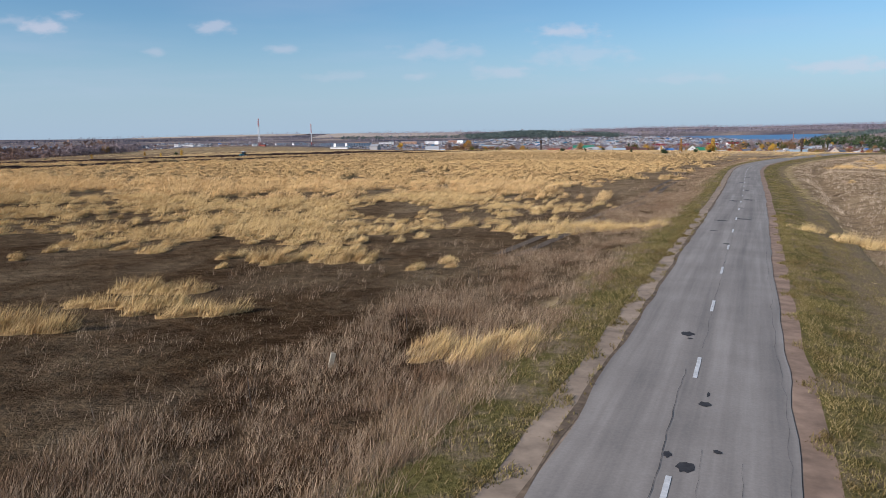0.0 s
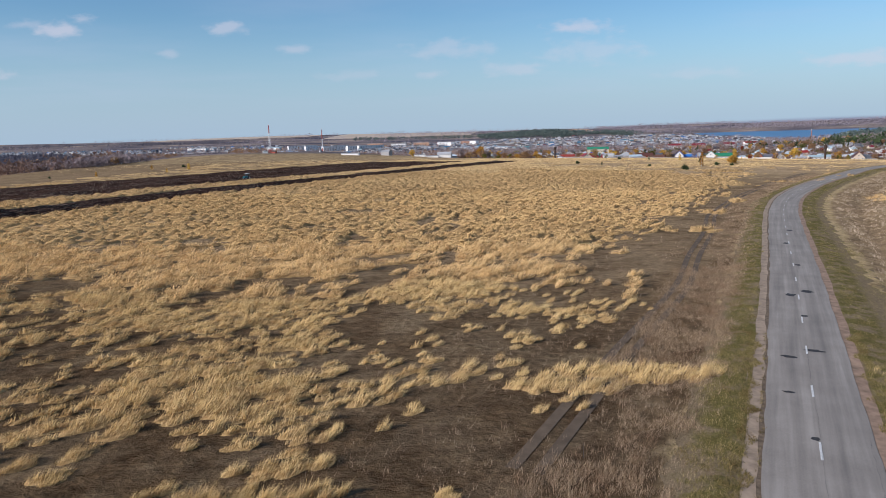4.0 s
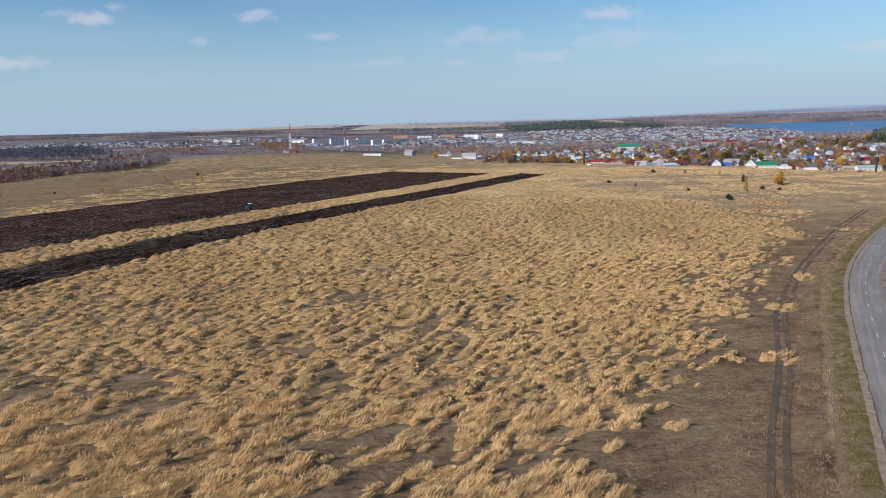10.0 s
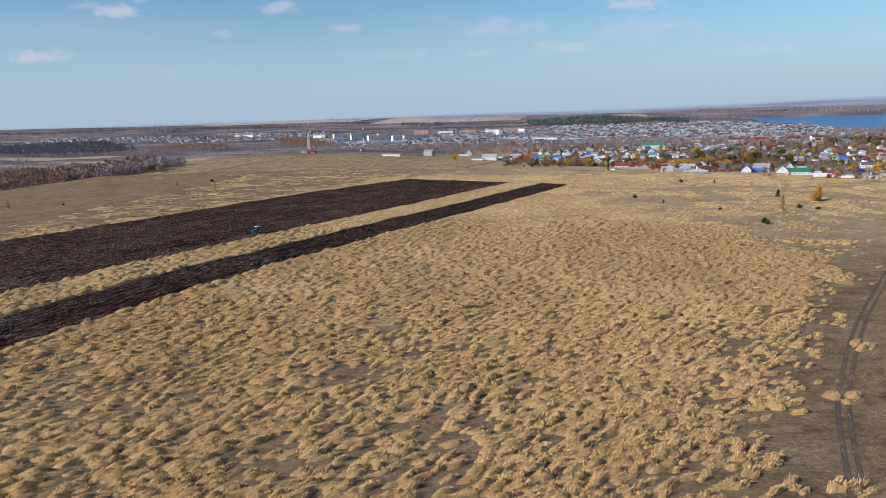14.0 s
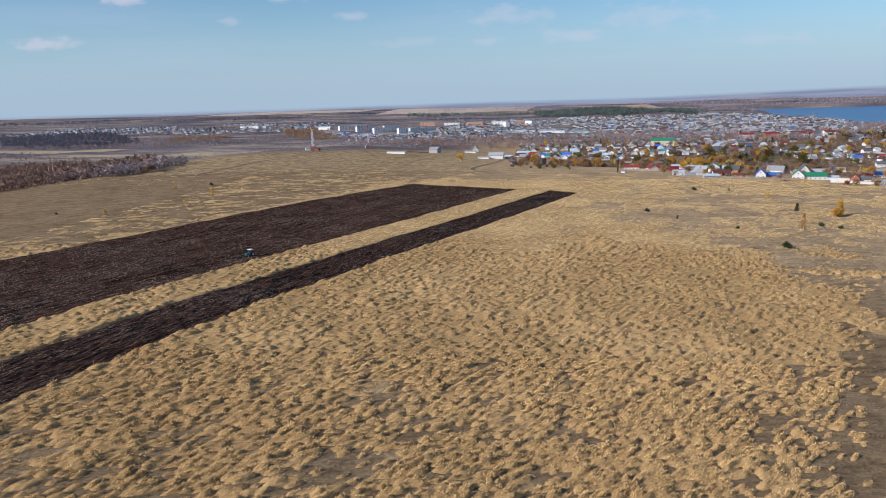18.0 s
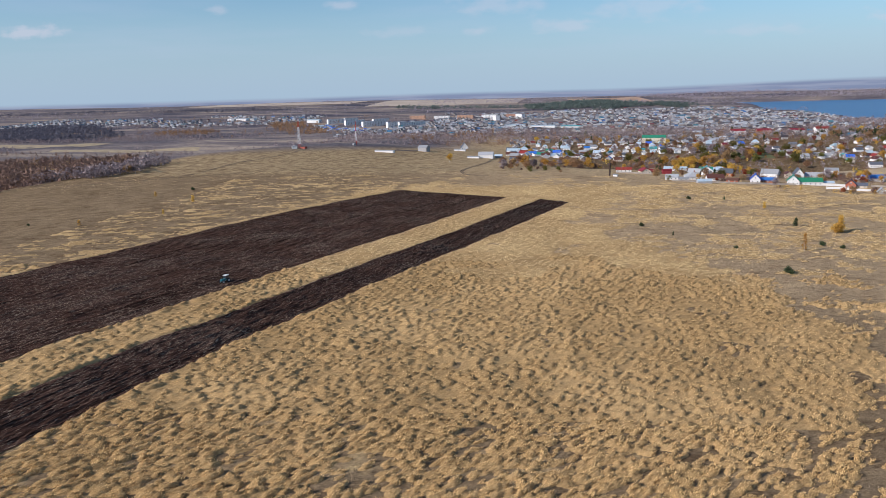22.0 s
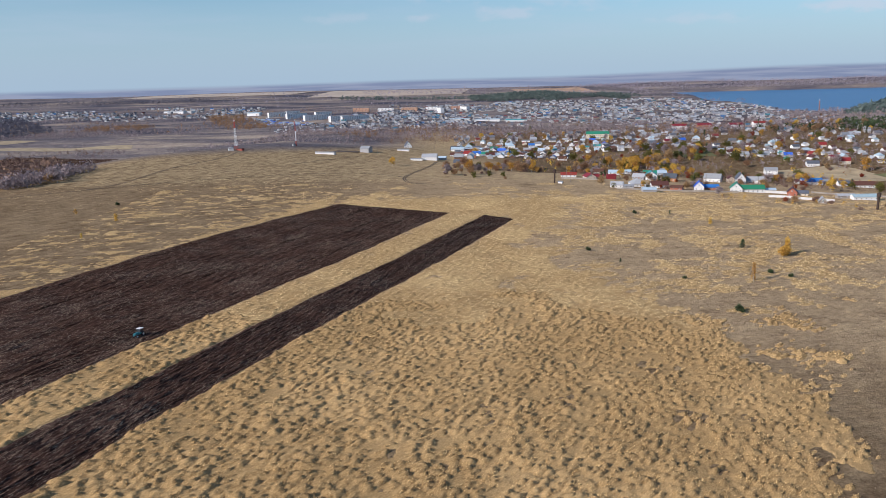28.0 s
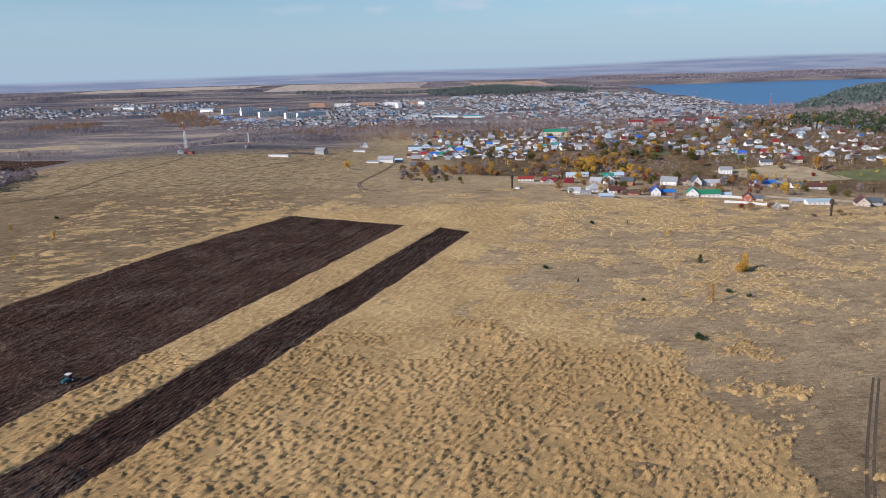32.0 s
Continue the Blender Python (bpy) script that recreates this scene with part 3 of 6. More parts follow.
def gold_cover(x, y):
    """How thick the golden grass stands, 0 to 1."""
    d = road_side(x, y)
    left = np.where(d < 0, -d, 0)
    ragged = lattice(x / 9, y / 9, 31) - 0.5
    broad = lattice(x / 26, y / 26, 32) - 0.5
    g = smooth(8, 44, left + 16 * ragged + 14 * broad + 0.02 * np.clip(y - 100, 0, 300)) * 0.80
    begin = y + 0.30 * x + 22 * broad + 12 * ragged
    g = g * lerp(0.08, 1.0, smooth(44, 66, begin)) * lerp(0.76, 1.0, smooth(60, 230, begin))
    # the mixed ground east of the thick grass
    edge = np.interp(y, [300, 340, 380, 430, 510, 560, 640, 720], [119, 116, 110, 92, 68, 60, 78, 120])
    patchy = smooth(-26, 26, x - edge + 30 * broad + 22 * ragged) * smooth(290, 330, y)
    spots = 0.45 * lattice(x / 17, y / 15, 33) + 0.30 * lattice(x / 7, y / 6, 34) + 0.25 * lattice(x / 48, y / 40, 35)
    spots = spots + 0.26 * (lattice(x / 3.3, y / 2.7, 36) - 0.5)
    scatter_cover = np.clip(2.4 * (spots - lerp(0.37, 0.30, smooth(400, 500, y)) - 0.09 * smooth(150, 240, x - 0.25 * (y - 450)) + 0.10 * smooth(540, 640, y)), 0, 0.85)
    g = lerp(g, scatter_cover, patchy)
    g = lerp(g, np.clip(2.4 * (spots - 0.44), 0, 0.65), smooth(715, 790, y - 0.1 * x))
    # bald places in the thick grass
    g = g - 0.22 * smooth(0.55, 0.85, lattice(x / 9, y / 19, 37)) * smooth(90, 140, y + left)
    u = plough_u(x, y)
    outer = smooth(150, 185, u + 26 * broad)
    streaks = 0.5 * lattice(x / 15, y / 5, 38) + 0.5 * lattice(x / 6, y / 2.6, 39)
    g = lerp(g, np.clip(2.2 * (0.40 * spots + 0.60 * streaks - 0.37), 0, 0.55), outer)
    g = g * smooth(960, 840, y + 0.25 * x) * lerp(1, 0.0, smooth(-1, 9, d) * smooth(900, 600, y))
    right = smooth(15, 24, d) * smooth(998, 990, np.abs(d))
    g = np.maximum(g, right * np.clip(2.6 * (spots - 0.44), 0, 0.8) * smooth(420, 330, y))
    # single stands beside the road
    for px, py, rx, ry in ((1.5, 32, 4.0, 2.6), (17, 78.5, 9, 2.2), (9, 75, 5, 2), (-17, 40, 5, 1.6), (-14, 38.5, 4, 1.2), (-21, 34.5, 4, 1.5), (-18, 44.5, 4, 1.3), (41, 72, 5, 2.5), (37.5, 77, 3, 2), (-10, 55, 6, 1.6), (66, 205, 3, 3), (52, 172, 3, 2.5), (83, 236, 4, 3)):
        g = np.maximum(g, 0.78 * smooth(1.25, 0.6, np.hypot((x - px) / rx, (y - py) / ry) + 0.5 * ragged))
    return np.clip(g, 0, 1)


def grid_axis(lo, hi, a, b, fine, grow):
    mid = list(np.arange(a, b + fine, fine))
    s, v, right = fine, mid[-1], []
    while v < hi:
        s *= grow
        v += s
        right.append(v)
    s, v, left = fine, mid[0], []
    while v > lo:
        s *= grow
        v -= s
        left.append(v)
    return np.array(left[::-1] + mid + right)


gx = grid_axis(-4800, 4800, -270, 330, 3.0, 1.045)
gy = grid_axis(-900, 4985, -30, 760, 3.0, 1.03)
gy = gy[gy < 5200]
X, Y = np.meshgrid(gx, gy)
Z = height(X, Y)
n, k = X.shape
i = np.arange(n * k).reshape(n, k)
quads = np.stack([i[:-1, :-1], i[:-1, 1:], i[1:, 1:], i[1:, :-1]], -1).reshape(-1, 4)
ground_mesh = mesh_np("ground", np.stack([X, Y, Z], -1).reshape(-1, 3), quads, GROUND)
ground_mesh.polygons.foreach_set("use_smooth", [True] * len(ground_mesh.polygons))
side = road_side(X, Y)
green = np.where(np.abs(side) < 900, smooth(3.4, 4.6, np.abs(side)) * smooth(10.5, 7.5, np.abs(side) - np.where(side > 0, 2.5, 0)), 0) * 1.0
green = np.maximum(green, 0.55 * smooth(800, 900, Y) * smooth(2150, 1850, Y))
green = np.maximum(green, 0.75 * smooth(0, 12, X - 0.58 * Y - 12) * smooth(400, 470, Y) * smooth(760, 640, Y))
# weight of the far ground's haze-tinted colours
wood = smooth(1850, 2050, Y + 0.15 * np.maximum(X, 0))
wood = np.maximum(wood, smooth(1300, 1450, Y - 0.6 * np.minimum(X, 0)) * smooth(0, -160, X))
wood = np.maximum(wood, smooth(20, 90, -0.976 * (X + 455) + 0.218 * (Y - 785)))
village = 0.75 * smooth(20, 120, X) * smooth(930, 1010, Y + 0.35 * X - 60)
green = green * (1 - village)
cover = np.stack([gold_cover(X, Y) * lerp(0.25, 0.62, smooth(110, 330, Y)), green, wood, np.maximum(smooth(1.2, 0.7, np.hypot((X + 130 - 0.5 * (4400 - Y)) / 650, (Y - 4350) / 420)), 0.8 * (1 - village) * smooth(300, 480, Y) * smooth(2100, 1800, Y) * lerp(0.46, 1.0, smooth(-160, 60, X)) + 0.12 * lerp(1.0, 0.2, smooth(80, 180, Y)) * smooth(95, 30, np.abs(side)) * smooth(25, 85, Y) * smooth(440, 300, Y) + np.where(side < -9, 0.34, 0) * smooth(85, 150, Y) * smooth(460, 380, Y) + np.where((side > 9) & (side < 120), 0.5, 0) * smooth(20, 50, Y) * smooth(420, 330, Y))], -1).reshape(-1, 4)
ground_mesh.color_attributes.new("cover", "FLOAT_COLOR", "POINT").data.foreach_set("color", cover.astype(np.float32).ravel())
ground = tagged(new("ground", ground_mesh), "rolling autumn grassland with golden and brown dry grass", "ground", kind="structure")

wx, wy = np.meshgrid(np.linspace(900, 5200, 24), np.linspace(2200, 4700, 16))
i = np.arange(wx.size).reshape(wx.shape)
quads = np.stack([i[:-1, :-1], i[:-1, 1:], i[1:, 1:], i[1:, :-1]], -1).reshape(-1, 4)
tagged(new("water", mesh_np("water", np.stack([wx, wy, np.full_like(wx, LAKE)], -1).reshape(-1, 3), quads, WATER)), "wide blue lake beyond the town", "lake", kind="structure")


def land_patch(name, x0, x1, y0, y1, slant, mat, label, category, gap=12.0, lift=0.35):
    """A field laid on the ground: a skewed rectangle that follows its height."""
    px, py = np.meshgrid(np.arange(x0, x1 + gap, gap), np.arange(y0, y1 + gap, gap))
    px = px + slant * (py - y0) + 3 * waves(px, py, 90, 71)
    k = np.arange(px.size).reshape(px.shape)
    q = np.stack([k[:-1, :-1], k[:-1, 1:], k[1:, 1:], k[1:, :-1]], -1).reshape(-1, 4)
    return tagged(new(name, mesh_np(name, np.stack([px, py, height(px, py) + lift], -1).reshape(-1, 3), q, mat)), label, category, kind="structure")


GREEN_FIELD = plain("winter_crop", (0.145, 0.150, 0.060), 1.0, 0.3, 0.05)
FALLOW = plain("fallow_field", (0.40, 0.31, 0.19), 1.0, 0.25, 0.06)
BARE_EARTH = plain("dark_garden_earth", (0.115, 0.085, 0.070), 1.0, 0.3, 0.08)
land_patch("ploughed_field", -880, -640, 1420, 1580, 0.1, SOIL, "dark ploughed field on the valley floor", "ploughed field")
land_patch("meadow", 355, 415, 1262, 1340, 0.1, GREEN_FIELD, "small green meadow below the village", "meadow")
land_patch("meadow", 455, 560, 1035, 1150, -0.2, FALLOW, "straw coloured fallow plot between the houses", "field")
land_patch("meadow", 560, 640, 1020, 1080, -0.2, GREEN_FIELD, "green plot between the houses", "field")
land_patch("meadow", -1500, -1050, 1900, 1990, 0.3, FALLOW, "pale straw strip on the valley floor", "field")
land_patch("meadow", -1050, -700, 1760, 1810, -0.3, FALLOW, "pale straw strip on the valley floor", "field")
land_patch("garden_plot", -160, -124, 1218, 1240, 0.1, BARE_EARTH, "dark bare earth beside the lone block house", "bare earth", 6.0)
land_patch("garden_plot", 120, 200, 1325, 1365, 0.1, BARE_EARTH, "dug brown garden earth behind the houses", "garden")


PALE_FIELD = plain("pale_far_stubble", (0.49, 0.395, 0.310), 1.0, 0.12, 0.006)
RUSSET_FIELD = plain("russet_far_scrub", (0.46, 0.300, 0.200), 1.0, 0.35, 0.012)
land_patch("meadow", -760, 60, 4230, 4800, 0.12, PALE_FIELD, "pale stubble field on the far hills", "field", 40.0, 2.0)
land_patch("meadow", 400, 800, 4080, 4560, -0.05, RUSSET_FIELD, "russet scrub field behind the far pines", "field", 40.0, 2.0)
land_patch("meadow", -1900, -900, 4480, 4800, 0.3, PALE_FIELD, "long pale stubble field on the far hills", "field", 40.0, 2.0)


# ---- the road ----
def ribbon(name, d0, d1, lift, mat, s0=0, s1=None, ragged=0.0, seed=1, gap=1, fall=0.0):
    """A strip between two offsets from the road's middle."""
    line, way = ROAD[s0:s1:gap], ROAD_DIR[s0:s1:gap]
    r = np.random.RandomState(seed)
    cols = np.linspace(d0, d1, max(3, int(abs(d1 - d0) / 1.1) + 1))
    pts = []
    for j, c in enumerate(cols):
        w = c + (np.convolve(r.uniform(-2 * ragged, 2 * ragged, len(line)), (0.25, 0.5, 0.25), "same") if j in (0, len(cols) - 1) else 0)
        px, py = line[:, 0] + way[:, 1] * w, line[:, 1] - way[:, 0] * w
        crown = 0.06 * (1 - (c / 3.4) ** 2) if abs(c) <= 3.4 else -fall * max(0, abs(c) - 5.6)
        pts.append(np.stack([px, py, upland(px, py) + lift + crown], -1))
    v = np.stack(pts, 1)
    n, k = v.shape[:2]
    i = np.arange(n * k).reshape(n, k)
    q = np.stack([i[:-1, :-1], i[:-1, 1:], i[1:, 1:], i[1:, :-1]], -1).reshape(-1, 4)
    me = mesh_np(name, v.reshape(-1, 3), q, mat)
    uv = me.uv_layers.new(name="UVMap")
    coords = np.stack(np.broadcast_arrays(cols[None, :], (np.arange(n) * 1.5)[:, None]), -1).reshape(-1, 2)
    uv.data.foreach_set("uv", coords[q.ravel()].astype(np.float32).ravel())
    me.polygons.foreach_set("use_smooth", [True] * len(me.polygons))
    return me


road = tagged(new("road", ribbon("road", -3.3, 3.35, 0.0, ASPHALT, ragged=0.07)), "worn grey asphalt country road with a dashed line", "road", kind="structure")
part("shoulder", ribbon("shoulder", -4.75, -3.15, -0.035, DIRT, ragged=0.03, seed=2), DIRT, road, "pale trodden dirt shoulder")
part("shoulder", ribbon("shoulder", 3.2, 4.4, -0.035, DIRT_RED, ragged=0.05, seed=3), DIRT_RED, road, "reddish dirt shoulder")
part("road_edge", ribbon("road_edge", -3.55, -3.2, -0.022, EDGE, ragged=0.10, seed=7), EDGE, road, "crumbled brown asphalt edge")
part("verge", ribbon("verge", -9.8, -4.50, -0.026, TURF, ragged=0.07, seed=4, fall=0.16), TURF, road, "green and brown grass verge")
part("verge", ribbon("verge", 4.25, 11.2, -0.026, TURF, ragged=0.08, seed=5, fall=0.14), TURF, road, "green and brown grass verge")


def road_point(s, c):
    q = s / 1.5
    j = int(q)
    p = ROAD[j] + (ROAD[j + 1] - ROAD[j]) * (q - j)
    w = ROAD_DIR[j]
    return p[0] + w[1] * c, p[1] - w[0] * c


start = float(np.argmin(np.hypot(ROAD[:, 0] - 10.2, ROAD[:, 1] - 28.4)) * 1.5)
for k in range(-8, 45):
    s = start + 12.0 * k
    v, f = [], []
    for q in (-1.45, -0.5, 0.5, 1.45):
        for c in (-0.09, 0.07):
            x, y = road_point(s + q, c + 0.004 * math.sin(3 * q + k))
            v.append((x, y, float(upland(x, y)) + 0.075))
    f = [(0, 1, 3, 2), (2, 3, 5, 4), (4, 5, 7, 6)]
    part("lane_dash", mesh_of("lane_dash", v, f, LINE), LINE, road)


# ---- ploughed fields ----
def plough(name, u0, u1, y0, y1, slant, label, seed, edge=None):
    """Turned earth between two lines left of the strip's edge, in ridges along its length."""
    r = np.random.RandomState(seed)
    ys = np.arange(y0, y1, 1.2)
    us = np.arange(u0, u1 + 0.01, 0.55 if u1 - u0 < 40 else 0.9)
    U, V = np.meshgrid(us, ys)
    V = V + (U - u0) * slant * smooth(y1 - 160, y1, V)
    if edge is not None:
        U = u0 + (U - u0) * (edge(V) - u0) / (u1 - u0)
    U[:, (0, -1)] += r.uniform(-0.5, 0.5, (len(ys), 2))
    line = np.interp(V, [0, 205, 240, 322, 348, 386, 439, 513, 633, 700, 800], [-190, -110, -102, -76, -64, -49, -27, 5, 52, 78, 117])
    Xp = line - U / 0.925
    clod = r.uniform(-0.5, 0.5, U.shape)
    clod = (clod + np.roll(clod, 1, 0) + np.roll(clod, 2, 0)) * 0.5
    ridge = 0.20 * np.sin(U * 6.283 / (1.65 if u1 - u0 < 40 else 2.7) + 0.5 * np.sin(V * 0.05)) + 0.40 * clod
    fade = np.minimum(smooth(us[0], us[0] + 1.5, us), smooth(us[-1], us[-1] - 1.5, us))[None, :]
    Zp = height(Xp, V) + 0.16 + 0.16 * fade + ridge * fade
    n, k = U.shape
    i = np.arange(n * k).reshape(n, k)
    q = np.stack([i[:-1, :-1], i[1:, :-1], i[1:, 1:], i[:-1, 1:]], -1).reshape(-1, 4)
    me = mesh_np(name, np.stack([Xp, V, Zp], -1).reshape(-1, 3), q, SOIL)
    me.polygons.foreach_set("use_smooth", [False] * len(me.polygons))
    return tagged(new(name, me), label, "ploughed field", kind="structure")


plough("ploughed_strip", 0, 25, 60, 634, 0.75, "narrow strip of dark ploughed earth in the dry grass", 5)
plough("ploughed_field", 51, 145, 90, 664, 0.55, "broad field of dark freshly ploughed earth", 6, field_edge)


# ---- field tracks ----
def field_track(knots, label, half=0.85, rut=0.42, lift=0.07):
    """Two worn ruts that follow the ground."""
    line = curve_points(knots, 3.0)
    way = np.gradient(line, axis=0)
    way /= np.hypot(way[:, 0], way[:, 1])[:, None]
    ob = tagged(new("field_track"), label, "track", kind="structure")
    for s in (-1, 1):
        rows = []
        for c in (s * half - rut, s * half, s * half + rut):
            px, py = line[:, 0] + way[:, 1] * c, line[:, 1] - way[:, 0] * c
            rows.append(np.stack([px, py, height(px, py) + lift], -1))
        v = np.stack(rows, 1)
        i = np.arange(len(line) * 3).reshape(-1, 3)
        q = np.stack([i[:-1, :-1], i[:-1, 1:], i[1:, 1:], i[1:, :-1]], -1).reshape(-1, 4)
        part("rut", mesh_np("rut", v.reshape(-1, 3), q, TRACK), TRACK, ob)


field_track([(5, 60), (18, 88), (31, 115), (41, 141), (53, 170), (64, 200), (78, 229), (93, 257), (113, 291), (136, 329), (170, 380)], "two worn earth ruts beside the road", lift=0.05)
field_track([(-5, 836), (-28, 850), (-37, 885), (-35, 920), (-27, 968), (-14, 1040), (-6, 1100), (10, 1118)], "curved earth track to the barn", 1.1, 0.6, 0.12)
field_track([(-420, 800), (-359, 834), (-230, 907), (-150, 935), (-86, 942), (-36, 900)], "earth track across the plateau", 1.0, 0.5, 0.12)
field_track([(-359, 834), (-327, 874), (-320, 998), (-292, 1110), (-290, 1195)], "earth track to the radio mast", 1.0, 0.5, 0.12)
field_track([(-184, 1041), (-150, 1100), (-111, 1152), (-44, 1150), (-22, 1105)], "earth track past the barn", 1.0, 0.5, 0.12)


# ---- grasses ----
def tufts(name, xs, ys, size, tall, lean, blades, mat, label, seed, wide=0.10, loose=0.22):
    """Clumps of blades, all in one mesh: nobody could count them."""
    r = np.random.RandomState(seed)
    m = len(xs)
    beside_road = np.abs(road_side(xs, ys))
    z = height(xs, ys) - 0.05
    z = np.where(beside_road < 11.5, np.maximum(z, upland(xs, ys) - 0.03 - 0.16 * np.maximum(0, beside_road - 5.6)), z)
    ang = radians(68) + r.normal(0, 0.35, m)
    lush = 0.55 + 0.8 * lattice(xs / 5.0, ys / 5.0, seed + 7)
    verts = np.empty((m, blades, 3, 3), np.float32)
    for b in range(blades):
        along, across = r.normal(0, 0.42, m) * size * 1.6, r.normal(0, 0.30, m) * size
        bx = xs + np.cos(ang) * along - np.sin(ang) * across
        by = ys + np.sin(ang) * along + np.cos(ang) * across
        h = tall * r.uniform(0.6, 1.15, m) * lush
        w = wide * (0.6 + r.uniform(0, 1.0, m)) * size
        fa = r.uniform(0, 6.283, m)
        tipx = bx + lean[0] * h + r.normal(0, loose, m) * h
        tipy = by + lean[1] * h + r.normal(0, loose, m) * h
        verts[:, b, 0] = np.stack([bx - np.cos(fa) * w, by - np.sin(fa) * w, z], -1)
        verts[:, b, 1] = np.stack([bx + np.cos(fa) * w, by + np.sin(fa) * w, z], -1)
        verts[:, b, 2] = np.stack([tipx, tipy, z + h], -1)
    me = mesh_np(name, verts.reshape(-1, 3), np.arange(m * blades * 3).reshape(-1, 3), mat)
    return tagged(new(name, me), label, "grass", kind="stuff")


def scatter(seed, count, x0, x1, y0, y1, want):
    """Random places kept with the chance that want(x, y) gives."""
    r = np.random.RandomState(seed)
    x, y = r.uniform(x0, x1, count), r.uniform(y0, y1, count)
    keep = r.uniform(0, 1, count) < want(x, y)
    return x[keep], y[keep]


def seen_from_path(x, y):
    """The wedge of land that the walk looks over."""
    return (np.abs(x - 6) < 30 + 0.68 * np.maximum(y, 0)) * 1.0


def clear_of_plough(x, y):
    u = plough_u(x, y)
    strip = (u > -0.6) & (u < 25.6) & (y < 634 + 0.75 * np.clip(u, 0, 25))
    field = (u > 50) & (u < field_edge(y) + 1) & (y < 664 + 0.55 * np.clip(u - 51, 0, 95))
    return np.where(strip | field, 0.0, 1.0)


def clumpy(x, y, seed, along=4.2, across=1.7):
    """Clumps drawn out along the old furrows, 0 between them and 1 inside."""
    u, v = (x * 0.926 - y * 0.378) / across, (x * 0.378 + y * 0.926) / along
    f = 0.62 * lattice(u, v, seed) + 0.38 * lattice(u * 2.3, v * 2.3, seed + 1)
    wide = lattice(x / 17, y / 24, seed + 2)
    return smooth(0.42, 0.56, f + 0.34 * (wide - 0.45))


def gold_chance(x, y, seed=91):
    """The chance of a golden tussock: streaky stands combed by the wind, with gaps between."""
    u, v = (x - y) * 0.7071, (x + y) * 0.7071
    streak = 0.55 * lattice(u / 2.6, v / 5.5, seed) + 0.45 * lattice(u / 1.6, v / 3.0, seed + 1)
    patch = lattice(u / 8, v / 13, seed + 2)
    g = gold_cover(x, y)
    f = g + 0.62 * (streak - 0.5) + 0.24 * (patch - 0.5)
    return smooth(0.22, 0.90, f) * smooth(0.05, 0.25, g) * clear_of_plough(x, y)


class Stand:
    """Golden tussocks on a jittered lattice that runs along the wind: where each stands, how wide and how tall."""

    def __init__(self, across, along, tall, seed, x0, x1, y0, y1, start, stop):
        self.size = (across, along)
        r = np.random.RandomState(seed)
        self.i0, self.j0 = int((x0 - y1) * 0.7071 / across) - 2, int((x0 + y0) * 0.7071 / along) - 2
        ni, nj = int((x1 - y0) * 0.7071 / across) + 3 - self.i0, int((x1 + y1) * 0.7071 / along) + 3 - self.j0
        i, j = np.meshgrid(np.arange(ni), np.arange(nj), indexing="ij")
        self.u = self.i0 + i + r.uniform(0.1, 0.9, i.shape)
        self.v = self.j0 + j + r.uniform(0.1, 0.9, i.shape)
        a, b = self.u * across, self.v * along
        self.x, self.y = (a + b) * 0.7071, (b - a) * 0.7071
        inside = (self.x > x0 - 4) & (self.x < x1 + 4) & (self.y > y0 - 4) & (self.y < y1 + 4)
        chance = np.zeros(i.shape)
        chance[inside] = gold_chance(self.x[inside], self.y[inside])
        self.up = r.uniform(0, 1, i.shape) < 0.93 * chance
        border = self.y + 60 * (lattice(self.x / 16, self.y / 16, 84) - 0.5)
        self.up &= (border > start) & (border < stop)
        self.radius = r.uniform(0.45, 1.0, i.shape) * (0.64 + 0.34 * chance)
        self.tall = np.where(self.up, tall * (0.45 + 0.55 * chance) * r.uniform(0.35, 1.35, i.shape), -1.0)

    def top(self, x, y):
        """Height of the tussocks' domes above the ground, below zero between them."""
        u, v = (x - y) * 0.7071 / self.size[0], (x + y) * 0.7071 / self.size[1]
        u = u + 0.35 * (lattice(u * 1.3, v * 1.3, 95) - 0.5)
        v = v + 0.35 * (lattice(u * 1.3 + 40, v * 1.3, 96) - 0.5)
        i, j = np.floor(u).astype(int) - self.i0, np.floor(v).astype(int) - self.j0
        best = np.full(x.shape, -0.45)
        for di in (-1, 0, 1):
            for dj in (-1, 0, 1):
                p, q = np.clip(i + di, 0, self.u.shape[0] - 1), np.clip(j + dj, 0, self.u.shape[1] - 1)
                rr = self.radius[p, q]
                d = ((u - self.u[p, q]) / rr) ** 2 + ((v - self.v[p, q]) / rr) ** 2
                h = self.tall[p, q]
                best = np.maximum(best, np.where((h > 0) & (d < 1.6), h * (1 - d), -0.45))
        return best


